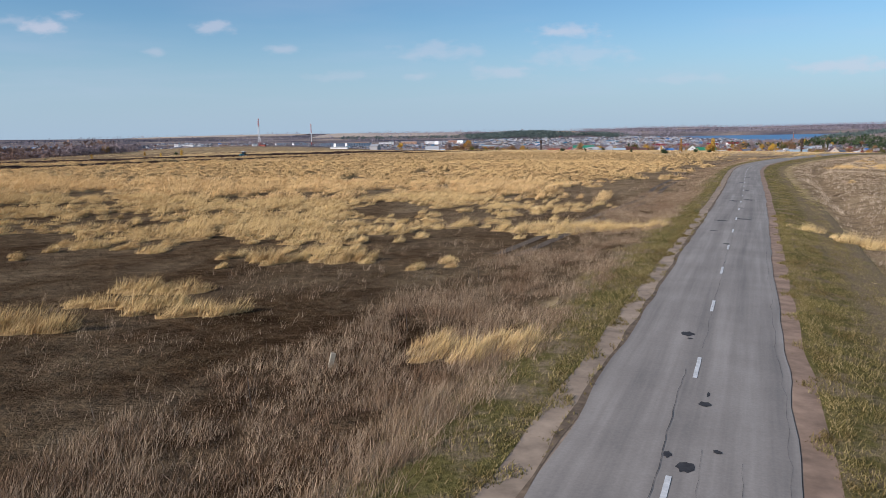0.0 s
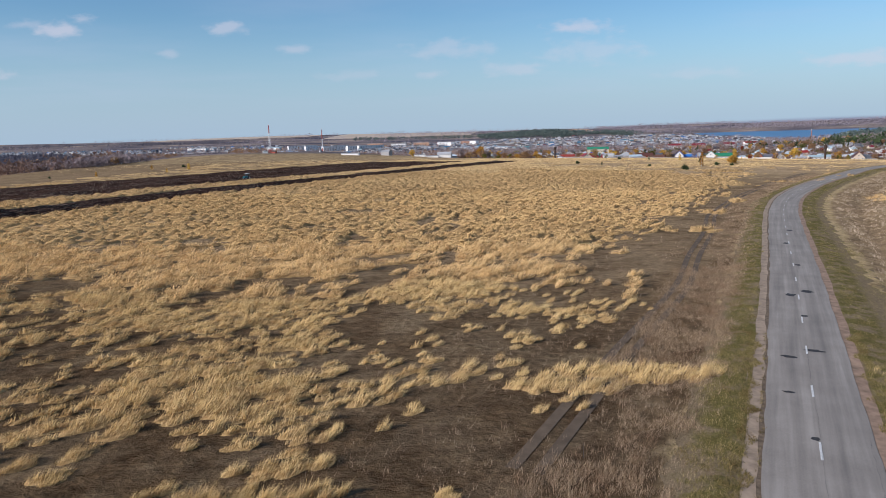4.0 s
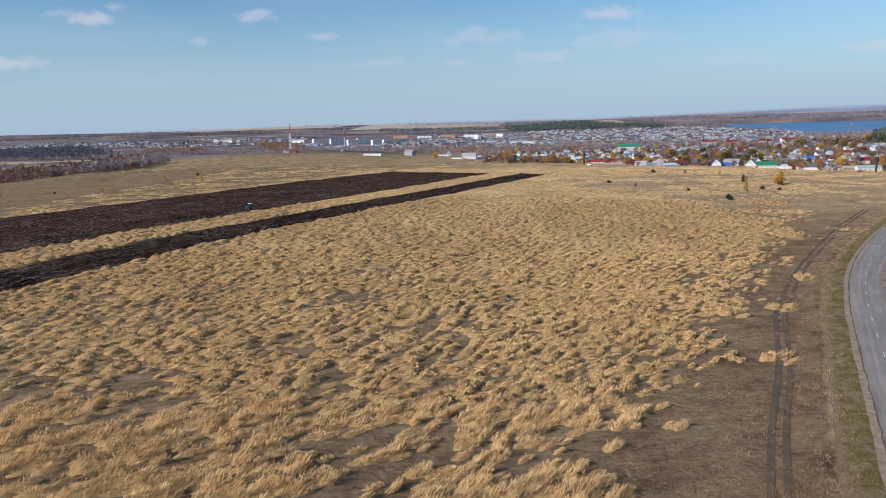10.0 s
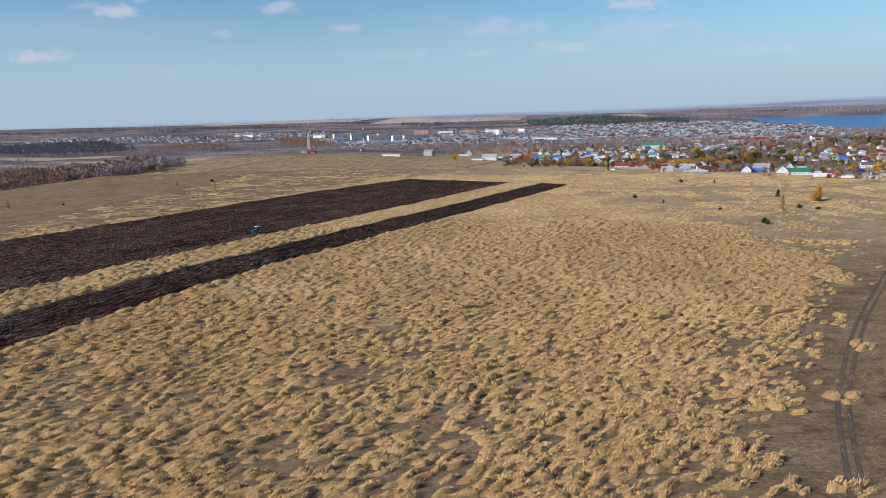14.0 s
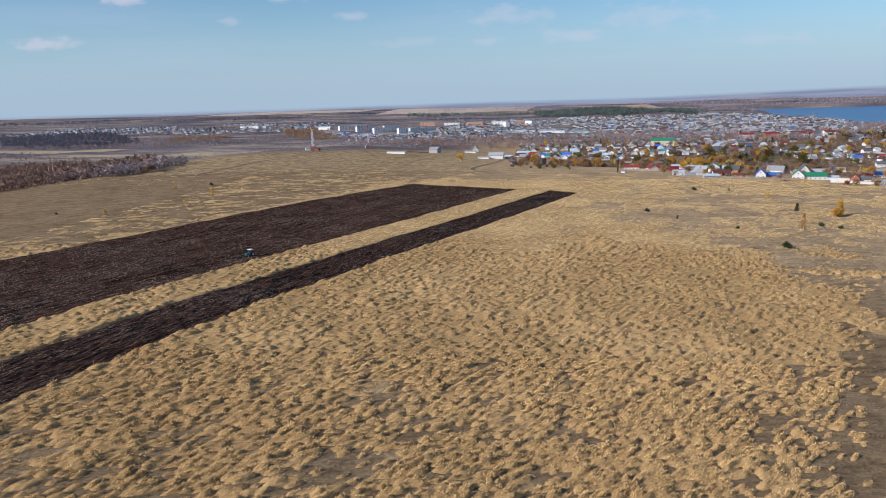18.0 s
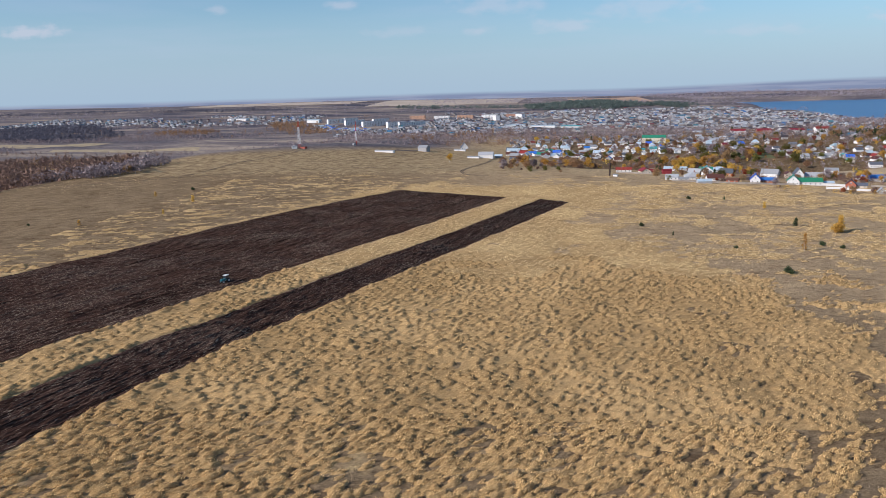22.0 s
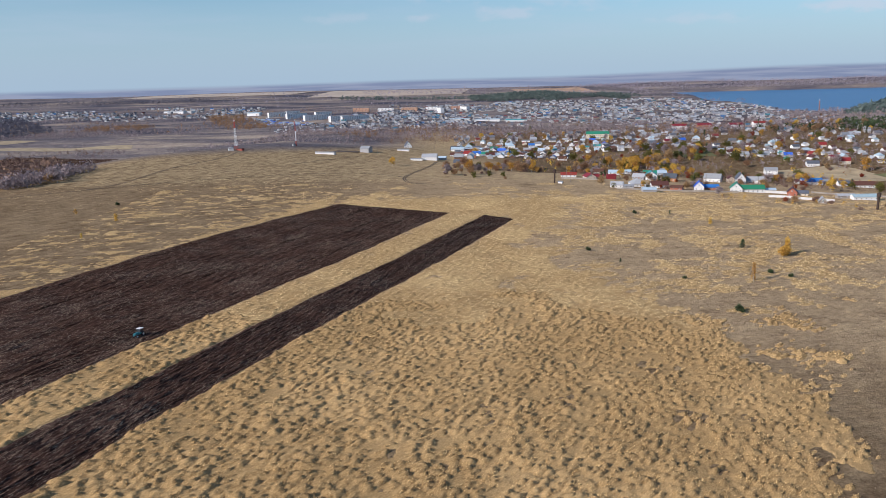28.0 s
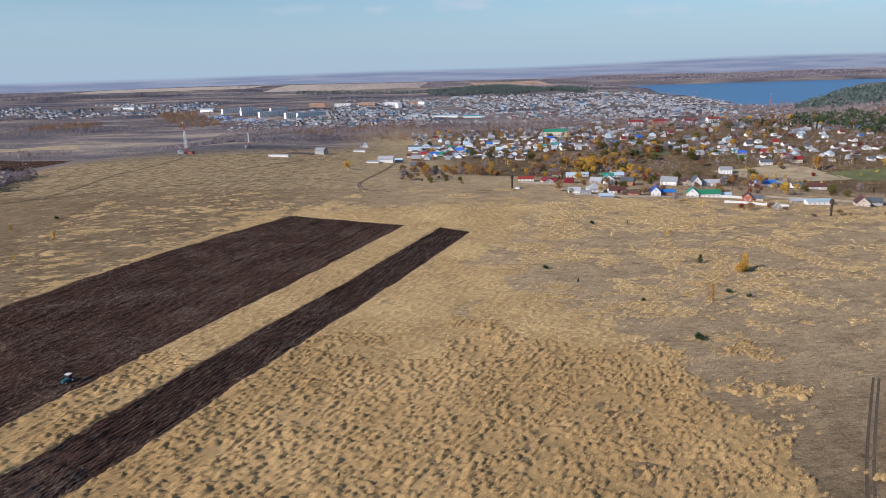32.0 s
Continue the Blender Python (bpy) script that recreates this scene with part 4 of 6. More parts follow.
def canopy(stand, x0, x1, y0, y1, gap, seed, share=1.0, mat=0.0, top=CANOPY):
    """One stretch of the golden grass as a sheet of soft leaning domes with holes; mat is the depth of the matted layer between them."""
    r = np.random.RandomState(seed)
    gx, gy = np.meshgrid(np.arange(x0, x1, gap), np.arange(y0, y1 + gap, gap))
    keep = (np.abs(gx - 6) < 34 + 0.68 * np.maximum(gy, 0)) & (road_side(gx, gy) < 60)
    gx = gx + r.uniform(-0.3, 0.3, gx.shape) * gap
    gy = gy + r.uniform(-0.3, 0.3, gx.shape) * gap
    hf = np.full(gx.shape, -0.5)
    px, py = gx[keep], gy[keep]
    g = gold_cover(px, py) * clear_of_plough(px, py)
    h = stand.top(px, py)
    h = np.where(h > 0, h * share, h)
    fine = lattice(px / 0.55, py / 0.55, 93) - 0.5 + 0.6 * (lattice(px / 0.27, py / 0.27, 94) - 0.5)
    # narrow trodden paths that wander through the grass
    path = np.abs(lattice(px / 34, py / 46, 88) + 0.10 * lattice(px / 9, py / 9, 87) - 0.55)
    floor = mat * smooth(0.45, 0.68, g + 0.25 * (lattice(px / 6, py / 9, 86) - 0.5)) * smooth(150, 330, py) * smooth(12, -10, px - np.interp(py, [300, 340, 380, 430, 510, 560, 640, 720], [119, 116, 110, 92, 68, 60, 78, 120]))
    floor = np.where(floor > 0.02, floor * (0.5 + lattice(px / 1.4, py / 1.4, 85)), -0.5)
    h = np.maximum(h, floor)
    h = np.where(h > 0, h + (fine * 0.22 + r.uniform(-0.13, 0.13, h.shape) * min(1.0, 0.5 + gap)) * smooth(0, 0.25, h), h)
    h = np.where((path < 0.006) & (px > -60), np.minimum(h, 0.04), h)
    hf[keep] = h
    n, k = gx.shape
    i = np.arange(n * k).reshape(n, k)
    q = np.stack([i[:-1, :-1], i[:-1, 1:], i[1:, 1:], i[1:, :-1]], -1).reshape(-1, 4)
    hf = hf.ravel()
    q = q[hf[q].max(axis=1) > 0.02]
    used, inverse = np.unique(q, return_inverse=True)
    high = np.maximum(hf[used], 0)
    px, py = gx.ravel()[used] + 0.45 * high, gy.ravel()[used] + 0.12 * high
    me = mesh_np("grass_canopy", np.stack([px, py, height(px, py) + hf[used]], -1), inverse.reshape(-1, 4), top)
    me.polygons.foreach_set("use_smooth", [True] * len(me.polygons))
    return tagged(new("grass_canopy", me), "matted golden dry grass lying in wind-combed mounds", "grass", kind="stuff")


def blades(stand, y0, y1, count, wide, seed, mat, share=0.8, fuzz=1.0, plume=False):
    """Loose leaning blades, or blades with plumes on top, that rise out of the tussocks' domes, all in one mesh."""
    r = np.random.RandomState(seed)
    pick = stand.up & (stand.y >= y0) & (stand.y < y1) & (np.abs(stand.x - 6) < 32 + 0.66 * np.maximum(stand.y, 0))
    xs, ys, tall, rr = stand.x[pick], stand.y[pick], stand.tall[pick], stand.radius[pick]
    m = len(xs)
    z0, zx, zy = height(xs, ys) - 0.03, (height(xs + 1, ys) - height(xs - 1, ys)) / 2, (height(xs, ys + 1) - height(xs, ys - 1)) / 2
    verts = np.empty((m, count, 3, 3), np.float32)
    for b in range(count):
        rad, ang = np.sqrt(r.uniform(0, 1.15, m)), r.uniform(0, 6.283, m)
        ou, ov = rad * np.cos(ang) * rr * stand.size[0], rad * np.sin(ang) * rr * stand.size[1]
        dx, dy = (ou + ov) * 0.7071, (ov - ou) * 0.7071
        dome = tall * np.maximum(1.0 - 0.85 * rad ** 2, 0.06)
        foot = 0.5 * share * dome
        bx, by, bz = xs + dx + 0.45 * foot, ys + dy + 0.12 * foot, z0 + dx * zx + dy * zy + foot
        h = fuzz * (dome * r.uniform(0.60, 1.20, m) + 0.22)
        w = wide * r.uniform(0.6, 1.4, m)
        fa = -1.04 + r.normal(0, 0.6, m)
        lean = 0.52 + 0.28 * r.normal(0, 1, m)
        tx, ty, tz = bx + (lean + 0.15 * dx) * h, by + (0.16 + 0.15 * dy + r.normal(0, 0.22, m)) * h, bz + h
        ax, ay, az = (tx, ty, tz) if plume else (bx, by, bz)
        cx, cy, cz = (bx, by, bz) if plume else (tx, ty, tz)
        verts[:, b, 0] = np.stack([ax - np.cos(fa) * w, ay - np.sin(fa) * w, az], -1)
        verts[:, b, 1] = np.stack([ax + np.cos(fa) * w, ay + np.sin(fa) * w, az + 0.3 * w], -1)
        verts[:, b, 2] = np.stack([cx, cy, cz], -1)
    me = mesh_np("golden_grass", verts.reshape(-1, 3), np.arange(m * count * 3).reshape(-1, 3), mat)
    return tagged(new("golden_grass", me), "golden dry grass in shaggy wind-combed tussocks", "grass", kind="stuff")


near_stand = Stand(0.75, 1.45, 0.85, 9, -110, 70, 12, 150, 0, 108)
thick = Stand(1.15, 2.6, 1.05, 7, -310, 190, 70, 470, 108, 420)
thin = Stand(1.6, 2.9, 0.60, 8, -560, 470, 370, 985, 420, 2000)
canopy(near_stand, -100, 60, 14, 140, 0.36, 3, 0.30)
canopy(thick, -110, 75, 76, 150, 0.45, 2, 0.45)
canopy(thick, -150, 105, 150, 270, 0.45, 4, 0.78)
canopy(thick, -250, 180, 270, 455, 0.60, 5, 0.90, 0.10)
canopy(thin, -330, 300, 385, 600, 0.85, 6, 0.85, 0.06, CANOPY_HAZED)
canopy(thin, -520, 440, 600, 900, 1.40, 1, 0.85, 0.12, CANOPY_HAZED)
blades(near_stand, 12, 62, 210, 0.015, 60, GOLD_NEAR, 0.4)
blades(near_stand, 62, 145, 90, 0.021, 64, GOLD_NEAR, 0.4)
blades(thick, 70, 150, 120, 0.026, 61, GOLD, 0.45, 1.0, True)
blades(thick, 150, 270, 52, 0.042, 62, GOLD_SOFT, 0.75, 0.62, True)
blades(thick, 270, 460, 19, 0.066, 63, GOLD_SOFT, 0.85, 0.50, True)
blades(thin, 380, 620, 12, 0.10, 68, GOLD_HAZED, 0.8, 0.60, True)
blades(thin, 620, 900, 8, 0.14, 67, GOLD_HAZED, 0.8, 0.60, True)


def weed_belt(x, y):
    d = -road_side(x, y)
    return smooth(6.0, 8, d) * smooth(18, 12.5, d + 4 * waves(x, y, 22, 44)) * (0.12 + 0.88 * clumpy(x, y, 45, 3.4, 2.0)) + 0.05 * (d > 9) * smooth(0.55, 0.8, clumpy(x, y, 47, 6, 3)) * smooth(40, 20, d)


def sward_chance(x, y):
    d = -road_side(x, y)
    return smooth(7.0, 10, d) * (1 - 0.8 * gold_chance(x, y)) * (0.35 + 0.65 * clumpy(x, y, 48, 3, 2))


xs, ys = scatter(54, 210000, -40, 60, 8, 130, lambda x, y: np.clip(weed_belt(x, y), 0, 1) * seen_from_path(x, y) * lerp(1.0, 0.5, smooth(50, 130, y)))
tufts("dry_weeds", xs, ys, 0.42, 0.58, (0.20, 0.06), 10, WEED, "brown and mauve dry weeds beside the verge", 64, 0.018, 0.40)
xs, ys = scatter(57, 120000, 0, 190, 125, 360, lambda x, y: np.clip(weed_belt(x, y), 0, 1))
tufts("dry_weeds", xs, ys, 0.6, 0.42, (0.1, 0.03), 9, WEED, "brown and mauve dry weeds beside the verge", 67, 0.04, 0.45)
xs, ys = scatter(59, 50000, -50, 30, 8, 75, lambda x, y: sward_chance(x, y) * seen_from_path(x, y))
tufts("short_sward", xs, ys, 0.36, 0.13, (0.06, 0.02), 7, SWARD, "short withered brown and olive sward", 69, 0.06, 0.8)
beside = lambda x, y: smooth(4.75, 5.2, np.abs(road_side(x, y)) + 0.5 * (lattice(x / 2.2, y / 2.2, 99) - 0.5)) * smooth(11.4, 8.2, np.abs(road_side(x, y)) + np.where(road_side(x, y) > 0, -1.0, 2.2) + 2.2 * (lattice(x / 3.1, y / 3.1, 100) - 0.5)) * (0.35 + 0.65 * clumpy(x, y, 50, 2.2, 1.3))
xs, ys = scatter(55, 330000, -60, 110, 8, 150, lambda x, y: beside(x, y) * lerp(1.0, 0.3, smooth(30, 150, y)))
tufts("verge_grass", xs, ys, 0.40, 0.21, (0.06, 0.03), 9, VERGE, "short green and brown verge grass beside the road", 65, 0.036, 0.6)
fringe = lambda x, y: np.maximum(smooth(4.3, 4.6, np.abs(road_side(x, y))) * smooth(5.3, 4.9, np.abs(road_side(x, y))), 0.3 * smooth(3.4, 3.5, -road_side(x, y)) * smooth(3.75, 3.6, -road_side(x, y))) * (0.45 + 0.55 * clumpy(x, y, 49, 1.6, 0.9))
xs, ys = scatter(53, 420000, -30, 60, 8, 90, lambda x, y: fringe(x, y) * seen_from_path(x, y))
tufts("verge_grass", xs, ys, 0.24, 0.13, (0.04, 0.02), 7, VERGE, "ragged fringe of grass along the road's shoulders", 63, 0.07, 0.7)
xs, ys = scatter(58, 130000, 30, 240, 140, 420, lambda x, y: 0.6 * beside(x, y))
tufts("verge_grass", xs, ys, 0.6, 0.22, (0.03, 0.03), 5, VERGE, "short green and brown verge grass beside the road", 68, 0.10)
xs, ys = scatter(56, 90000, -20, 260, 10, 420, lambda x, y: 0.8 * smooth(10, 14, road_side(x, y)) * smooth(70, 45, road_side(x, y)) * (0.3 + 0.7 * clumpy(x, y, 46)))
tufts("dry_weeds", xs, ys, 0.7, 0.5, (0.1, 0.05), 8, WEED_PALE, "low brown dry weeds and stalks", 66, 0.045, 0.5)


# ---- worn road surface, stakes ----
def road_blot(s, c, long, wide, seed, mat, name, lift=0.068):
    """An uneven flat mark on the asphalt: s metres along, c across."""
    r = np.random.RandomState(seed)
    n = 14
    v = []
    for k in range(n):
        a = k * 6.283 / n
        q = 1 + r.uniform(-0.28, 0.28)
        x, y = road_point(start + s + math.cos(a) * long * 0.5 * q, c + math.sin(a) * wide * 0.5 * q)
        v.append((x, y, float(upland(x, y)) + lift))
    part(name, mesh_of(name, v, [tuple(range(n))[::-1]], mat), mat, road)


def road_crack(s0, s1, c, sway, seed, width=0.018):
    r = np.random.RandomState(seed)
    v, f = [], []
    n = int((s1 - s0) / 0.7)
    d = c
    for k in range(n):
        d += r.uniform(-sway, sway)
        d += 0.15 * (c - d)
        w = width * r.uniform(0.4, 1.5)
        for q in (-w, w):
            x, y = road_point(start + s0 + 0.7 * k, d + q)
            v.append((x, y, float(upland(x, y)) + 0.066 * (1 - (d / 3.4) ** 2) + 0.012))
        if k:
            f.append((2 * k - 2, 2 * k - 1, 2 * k + 1, 2 * k))
    part("crack", mesh_of("crack", v, f, CRACK), CRACK, road)


for j, (s, c, long, wide) in enumerate(((5.2, -0.75, 0.8, 0.55), (-4.3, 0.52, 0.55, 0.42), (-9.75, 0.34, 0.80, 0.42), (-9.1, -0.20, 0.45, 0.22), (-8.3, 1.12, 0.28, 0.24), (-3.2, 0.58, 0.5, 0.10), (4.4, -0.62, 0.3, 0.25), (57, -1.5, 0.8, 1.4), (60, 0.6, 1.0, 1.6), (47, -1.7, 0.5, 0.9), (85, -0.9, 1.6, 1.3), (88, 1.0, 1.4, 1.5), (131, -0.4, 2.0, 1.3), (150, 0.5, 2.2, 1.2), (74, 0.3, 0.9, 0.8), (38, -0.2, 0.7, 0.6), (108, 0.6, 1.5, 0.8))):
    road_blot(s, c, long, wide, 200 + j, PATCH, "tar_patch")
road_crack(-34, 0.5, -0.42, 0.07, 301, 0.007)
road_crack(-30, -7, 0.75, 0.08, 302, 0.004)
road_crack(-34, -8, 1.75, 0.06, 303, 0.004)
road_crack(-30, 40, 3.05, 0.09, 304, 0.004)
road_crack(3, 60, 0.02, 0.05, 305, 0.004)
PALE_POST = plain("pale_wooden_post", (0.50, 0.43, 0.32), 0.9, 0.15)
STAKE = plain("thin_dark_stake", (0.07, 0.055, 0.045), 0.9, 0.2)
post = empty("marker_post", pose(-5, 30, at(-5, 30) - 0.1, 4, 14, 20), "short pale wooden post leaning in the dry grass", "post")
bm = box(bmesh.new(), -0.11, -0.05, 0, 0.11, 0.05, 0.75)
bmesh.ops.bevel(bm, geom=bm.edges[:], offset=0.015, segments=1, affect="EDGES")
part("board", bm, PALE_POST, post)
for x, y, tall in ((-7, 25, 1.3), (-2, 36, 1.3), (2.2, 49, 1.2), (9, 62, 1.2)):
    s = empty("fence_stake", pose(x, y, at(x, y) - 0.1, 2, -3, 0), "thin dark stake standing in the weeds", "stake", "thin stakes")
    part("rod", tube(bmesh.new(), (0, 0, 0), (0, 0, tall), 0.022, 0.016, 6), STAKE, s)


# ---- trees and woods ----
BARK = plain("grey_bark", (0.16, 0.13, 0.11), 0.95, 0.3, 3)
BIRCH_BARK = plain("birch_bark", (0.55, 0.52, 0.47), 0.9, 0.3, 3)
LEAF_GOLD = leafy("golden_leaves", (0.38, 0.205, 0.042), (0.57, 0.330, 0.066), (0.74, 0.470, 0.120))
LEAF_RUST = leafy("rusty_leaves", (0.24, 0.135, 0.075), (0.35, 0.210, 0.115), (0.47, 0.300, 0.160))
LEAF_RED = leafy("red_leaves", (0.16, 0.030, 0.018), (0.26, 0.055, 0.026), (0.36, 0.10, 0.035))
LEAF_OLIVE = leafy("olive_leaves", (0.075, 0.075, 0.022), (0.15, 0.14, 0.038), (0.26, 0.21, 0.06))
NEEDLES = leafy("pine_needles", (0.040, 0.060, 0.030), (0.070, 0.094, 0.044), (0.110, 0.135, 0.064))
# Lighter and more mauve than bare twigs: some haze is in the colour.
TWIGS = leafy("bare_twigs", (0.240, 0.195, 0.205), (0.325, 0.265, 0.268), (0.415, 0.340, 0.330), False)
TWIGS_BROWN = leafy("brown_thicket", (0.155, 0.098, 0.082), (0.225, 0.145, 0.115), (0.31, 0.205, 0.150), False)
# The next three are for far woods: bluish haze is mixed into their colours.
HAZE_TINTED_PINE = leafy("haze_tinted_pine_needles", (0.088, 0.122, 0.118), (0.122, 0.160, 0.148), (0.165, 0.200, 0.172), False)
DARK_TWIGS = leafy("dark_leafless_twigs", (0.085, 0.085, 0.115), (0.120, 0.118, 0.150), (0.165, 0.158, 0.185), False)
HAZE_TINTED_TWIGS = leafy("haze_tinted_twigs", (0.285, 0.248, 0.295), (0.345, 0.300, 0.342), (0.41, 0.358, 0.385), False)


def leaf_cloud(rng, centres, spread, count, size, flat=0.8):
    """Small leaf pieces scattered round cluster centres."""
    c = np.array(centres)
    k = rng.randint(0, len(c), count)
    p = c[k] + rng.normal(0, 1, (count, 3)) * np.array([spread, spread, spread * flat])
    a = rng.normal(0, 1, (count, 3))
    a /= np.linalg.norm(a, axis=1)[:, None]
    b = np.cross(a, rng.normal(0, 1, (count, 3)))
    b /= np.linalg.norm(b, axis=1)[:, None]
    s = (size * rng.uniform(0.6, 1.3, count))[:, None]
    v = np.stack([p - a * s * 0.5 - b * s * 0.3, p + a * s * 0.5 - b * s * 0.3, p + b * s * 0.6], 1)
    return v.reshape(-1, 3), np.arange(count * 3).reshape(-1, 3)


def broad_tree(name, tall, wide, leaves, bark, label, seed, count=420, low=0.22, size=0.55, group=""):
    """A tree with a forked trunk, limbs and a ragged crown with gaps."""
    rng = np.random.RandomState(seed)
    tree = empty(name, Matrix(), label, "tree", group)
    bm = bmesh.new()
    bend = rng.uniform(-0.03, 0.03, 2) * tall
    mid = (bend[0], bend[1], tall * 0.45)
    tube(bm, (0, 0, -0.4), mid, 0.016 * tall, 0.011 * tall)
    tube(bm, mid, (bend[0] * 0.3, bend[1] * 1.5, tall * 0.9), 0.014 * tall, 0.004 * tall, 5)
    ends = [(bend[0] * 0.3, bend[1] * 1.5, tall * 0.9)]
    for k in range(14):
        a, h = k * 2.4 + rng.uniform(-0.4, 0.4), tall * rng.uniform(low, 0.72)
        reach = wide * 0.5 * rng.uniform(0.55, 1.0) * (1.15 - abs(h / tall - 0.42))
        e = (math.cos(a) * reach, math.sin(a) * reach, h + tall * rng.uniform(0.08, 0.22))
        tube(bm, (mid[0] * min(1, h / mid[2]), mid[1] * min(1, h / mid[2]), h), e, 0.007 * tall, 0.002 * tall, 4)
        ends.append(e)
        ends.append((e[0] * 0.55, e[1] * 0.55, e[2] * 0.97))
    part("trunk", bm, bark, tree)
    v, f = leaf_cloud(rng, ends, wide * 0.12, int(count * 1.9), size * 1.15)
    v[:, 2] = np.maximum(v[:, 2], tall * low * 0.5)
    part("crown", mesh_np("crown", v, f, leaves), leaves, tree)
    return tree


def slim_tree(name, tall, wide, leaves, bark, label, seed, count=300, size=0.45, low=0.08, group=""):
    """A narrow young birch or larch: a straight stem and a crown that tapers to the top."""
    rng = np.random.RandomState(seed)
    tree = empty(name, Matrix(), label, "tree", group)
    bm = bmesh.new()
    tube(bm, (0, 0, -0.3), (0, 0, tall * 0.95), 0.018 * tall, 0.003 * tall)
    ends = []
    for k in range(20):
        h = tall * (low + (0.92 - low) * k / 19)
        r = wide * 0.5 * (1 - h / tall) ** 0.75 * rng.uniform(0.5, 1.0) * min(1, 0.35 + h / tall * 3)
        a = k * 2.4
        e = (math.cos(a) * r, math.sin(a) * r, h + 0.3 * r)
        tube(bm, (0, 0, h - 0.1 * r), e, 0.005 * tall, 0.002 * tall, 4)
        ends.append(e)
        ends.append((e[0] * 0.5, e[1] * 0.5, h))
    part("trunk", bm, bark, tree)
    v, f = leaf_cloud(rng, ends, wide * 0.10, count, size, 0.9)
    part("crown", mesh_np("crown", v, f, leaves), leaves, tree)
    return tree


def place(ob, x, y, turn=0.0, scale=1.0, sink=0.05):
    ob.matrix_world = pose(x, y, at(x, y) - sink, 0, 0, turn) @ Matrix.Scale(scale, 4)
    return ob


def again(ob, x, y, turn=0.0, scale=1.0, sink=0.05, tall=1.0):
    return copy_thing(ob, pose(x, y, at(x, y) - sink, 0, 0, turn) @ Matrix.Diagonal((scale, scale, scale * tall, 1)))


# lone trees and bushes of the meadow
golden = place(slim_tree("golden_tree", 9.5, 5.4, LEAF_GOLD, BIRCH_BARK, "golden leafed birch standing in the dry meadow", 3, 900, 0.62, 0.04, "meadow trees"), 188, 521)
place(slim_tree("young_birch", 9.0, 3.0, LEAF_GOLD, BIRCH_BARK, "slim yellow birch in the dry meadow", 4, 380, 0.5, group="meadow trees"), 148, 466)
place(broad_tree("golden_bush", 4.8, 5.2, LEAF_GOLD, BARK, "orange leafed bush beside a golden birch", 6, 560, 0.05, 0.55, "meadow trees"), 184.5, 517)
pine = place(slim_tree("young_pine", 5.0, 3.6, NEEDLES, BARK, "small dark green pine in the dry meadow", 5, 420, 0.5, 0.06, "meadow pines"), 171, 538)
bush = place(broad_tree("pine_bush", 4.2, 5.0, NEEDLES, BARK, "low spreading green pine in the dry meadow", 8, 460, 0.04, 0.55, "meadow pines"), 124, 419, 0, 0.72)
again(bush, 84.5, 532, 40, 0.75)
again(bush, 162, 480, 80, 0.72)
again(bush, 168.5, 473, 200, 0.62)
again(bush, 118, 470, 120, 0.55)
again(bush, 140, 655, 20, 0.85)
again(pine, 96, 505, 30, 0.45)
again(pine, 165, 655, 30, 0.55)
yellow = place(slim_tree("yellow_sapling", 5.5, 4.2, LEAF_GOLD, BARK, "young tree with yellow leaves in the meadow", 9, 320, 0.5, group="meadow trees"), -233, 662)
again(yellow, -228, 600, 50, 0.6)
again(yellow, -281, 700, 90, 0.8)
again(yellow, 178, 610, 140, 0.85)
again(yellow, -263, 556, 200, 0.7)
again(yellow, -350, 560, 260, 1.25)
again(yellow, -338, 556, 300, 0.9)
again(bush, -266, 740, 70, 0.85)
again(bush, -300, 560, 10, 0.5)

# tree kinds for the village and its gardens
KINDS = [
    broad_tree("birch", 11, 7.0, LEAF_GOLD, BIRCH_BARK, "tall birch with golden autumn leaves", 21, 420, 0.18, 0.75),
    broad_tree("aspen", 10, 7.5, LEAF_RUST, BARK, "round aspen with orange brown leaves", 22, 420, 0.15, 0.75),
    broad_tree("willow", 9, 8.5, LEAF_OLIVE, BARK, "spreading willow with olive green leaves", 23, 460, 0.10, 0.8),
    broad_tree("rowan", 6, 5.0, LEAF_RED, BARK, "garden rowan with dark red leaves", 24, 360, 0.10, 0.6),
    broad_tree("bare_tree", 11, 7.0, TWIGS, BARK, "leafless grey brown tree", 25, 420, 0.15, 0.7),
    slim_tree("spruce", 11, 4.5, NEEDLES, BARK, "dark green garden spruce", 26, 420, 0.8),
    broad_tree("thicket_bush", 4.5, 6.0, TWIGS_BROWN, BARK, "leafless brown thicket bush", 27, 380, 0.05, 0.6),
]
HOMES = [(-60, 1030), (150, 1095), (250, 1150), (240, 915), (330, 880), (158, 860), (300, 720)]
for ob, (x, y) in zip(KINDS, HOMES):
    place(ob, x, y)


def grove(seed, count, x0, x1, y0, y1, mix, lo=0.6, hi=1.15, inside=None):
    """Trees scattered over a patch; mix gives how often each kind comes."""
    r = np.random.RandomState(seed)
    w = np.array(mix, float) / sum(mix)
    for k in range(count):
        x, y = r.uniform(x0, x1), r.uniform(y0, y1)
        if inside and not inside(x, y):
            continue
        again(KINDS[r.choice(len(KINDS), p=w)], x, y, r.uniform(0, 360), r.uniform(lo, hi), tall=r.uniform(0.85, 1.2))


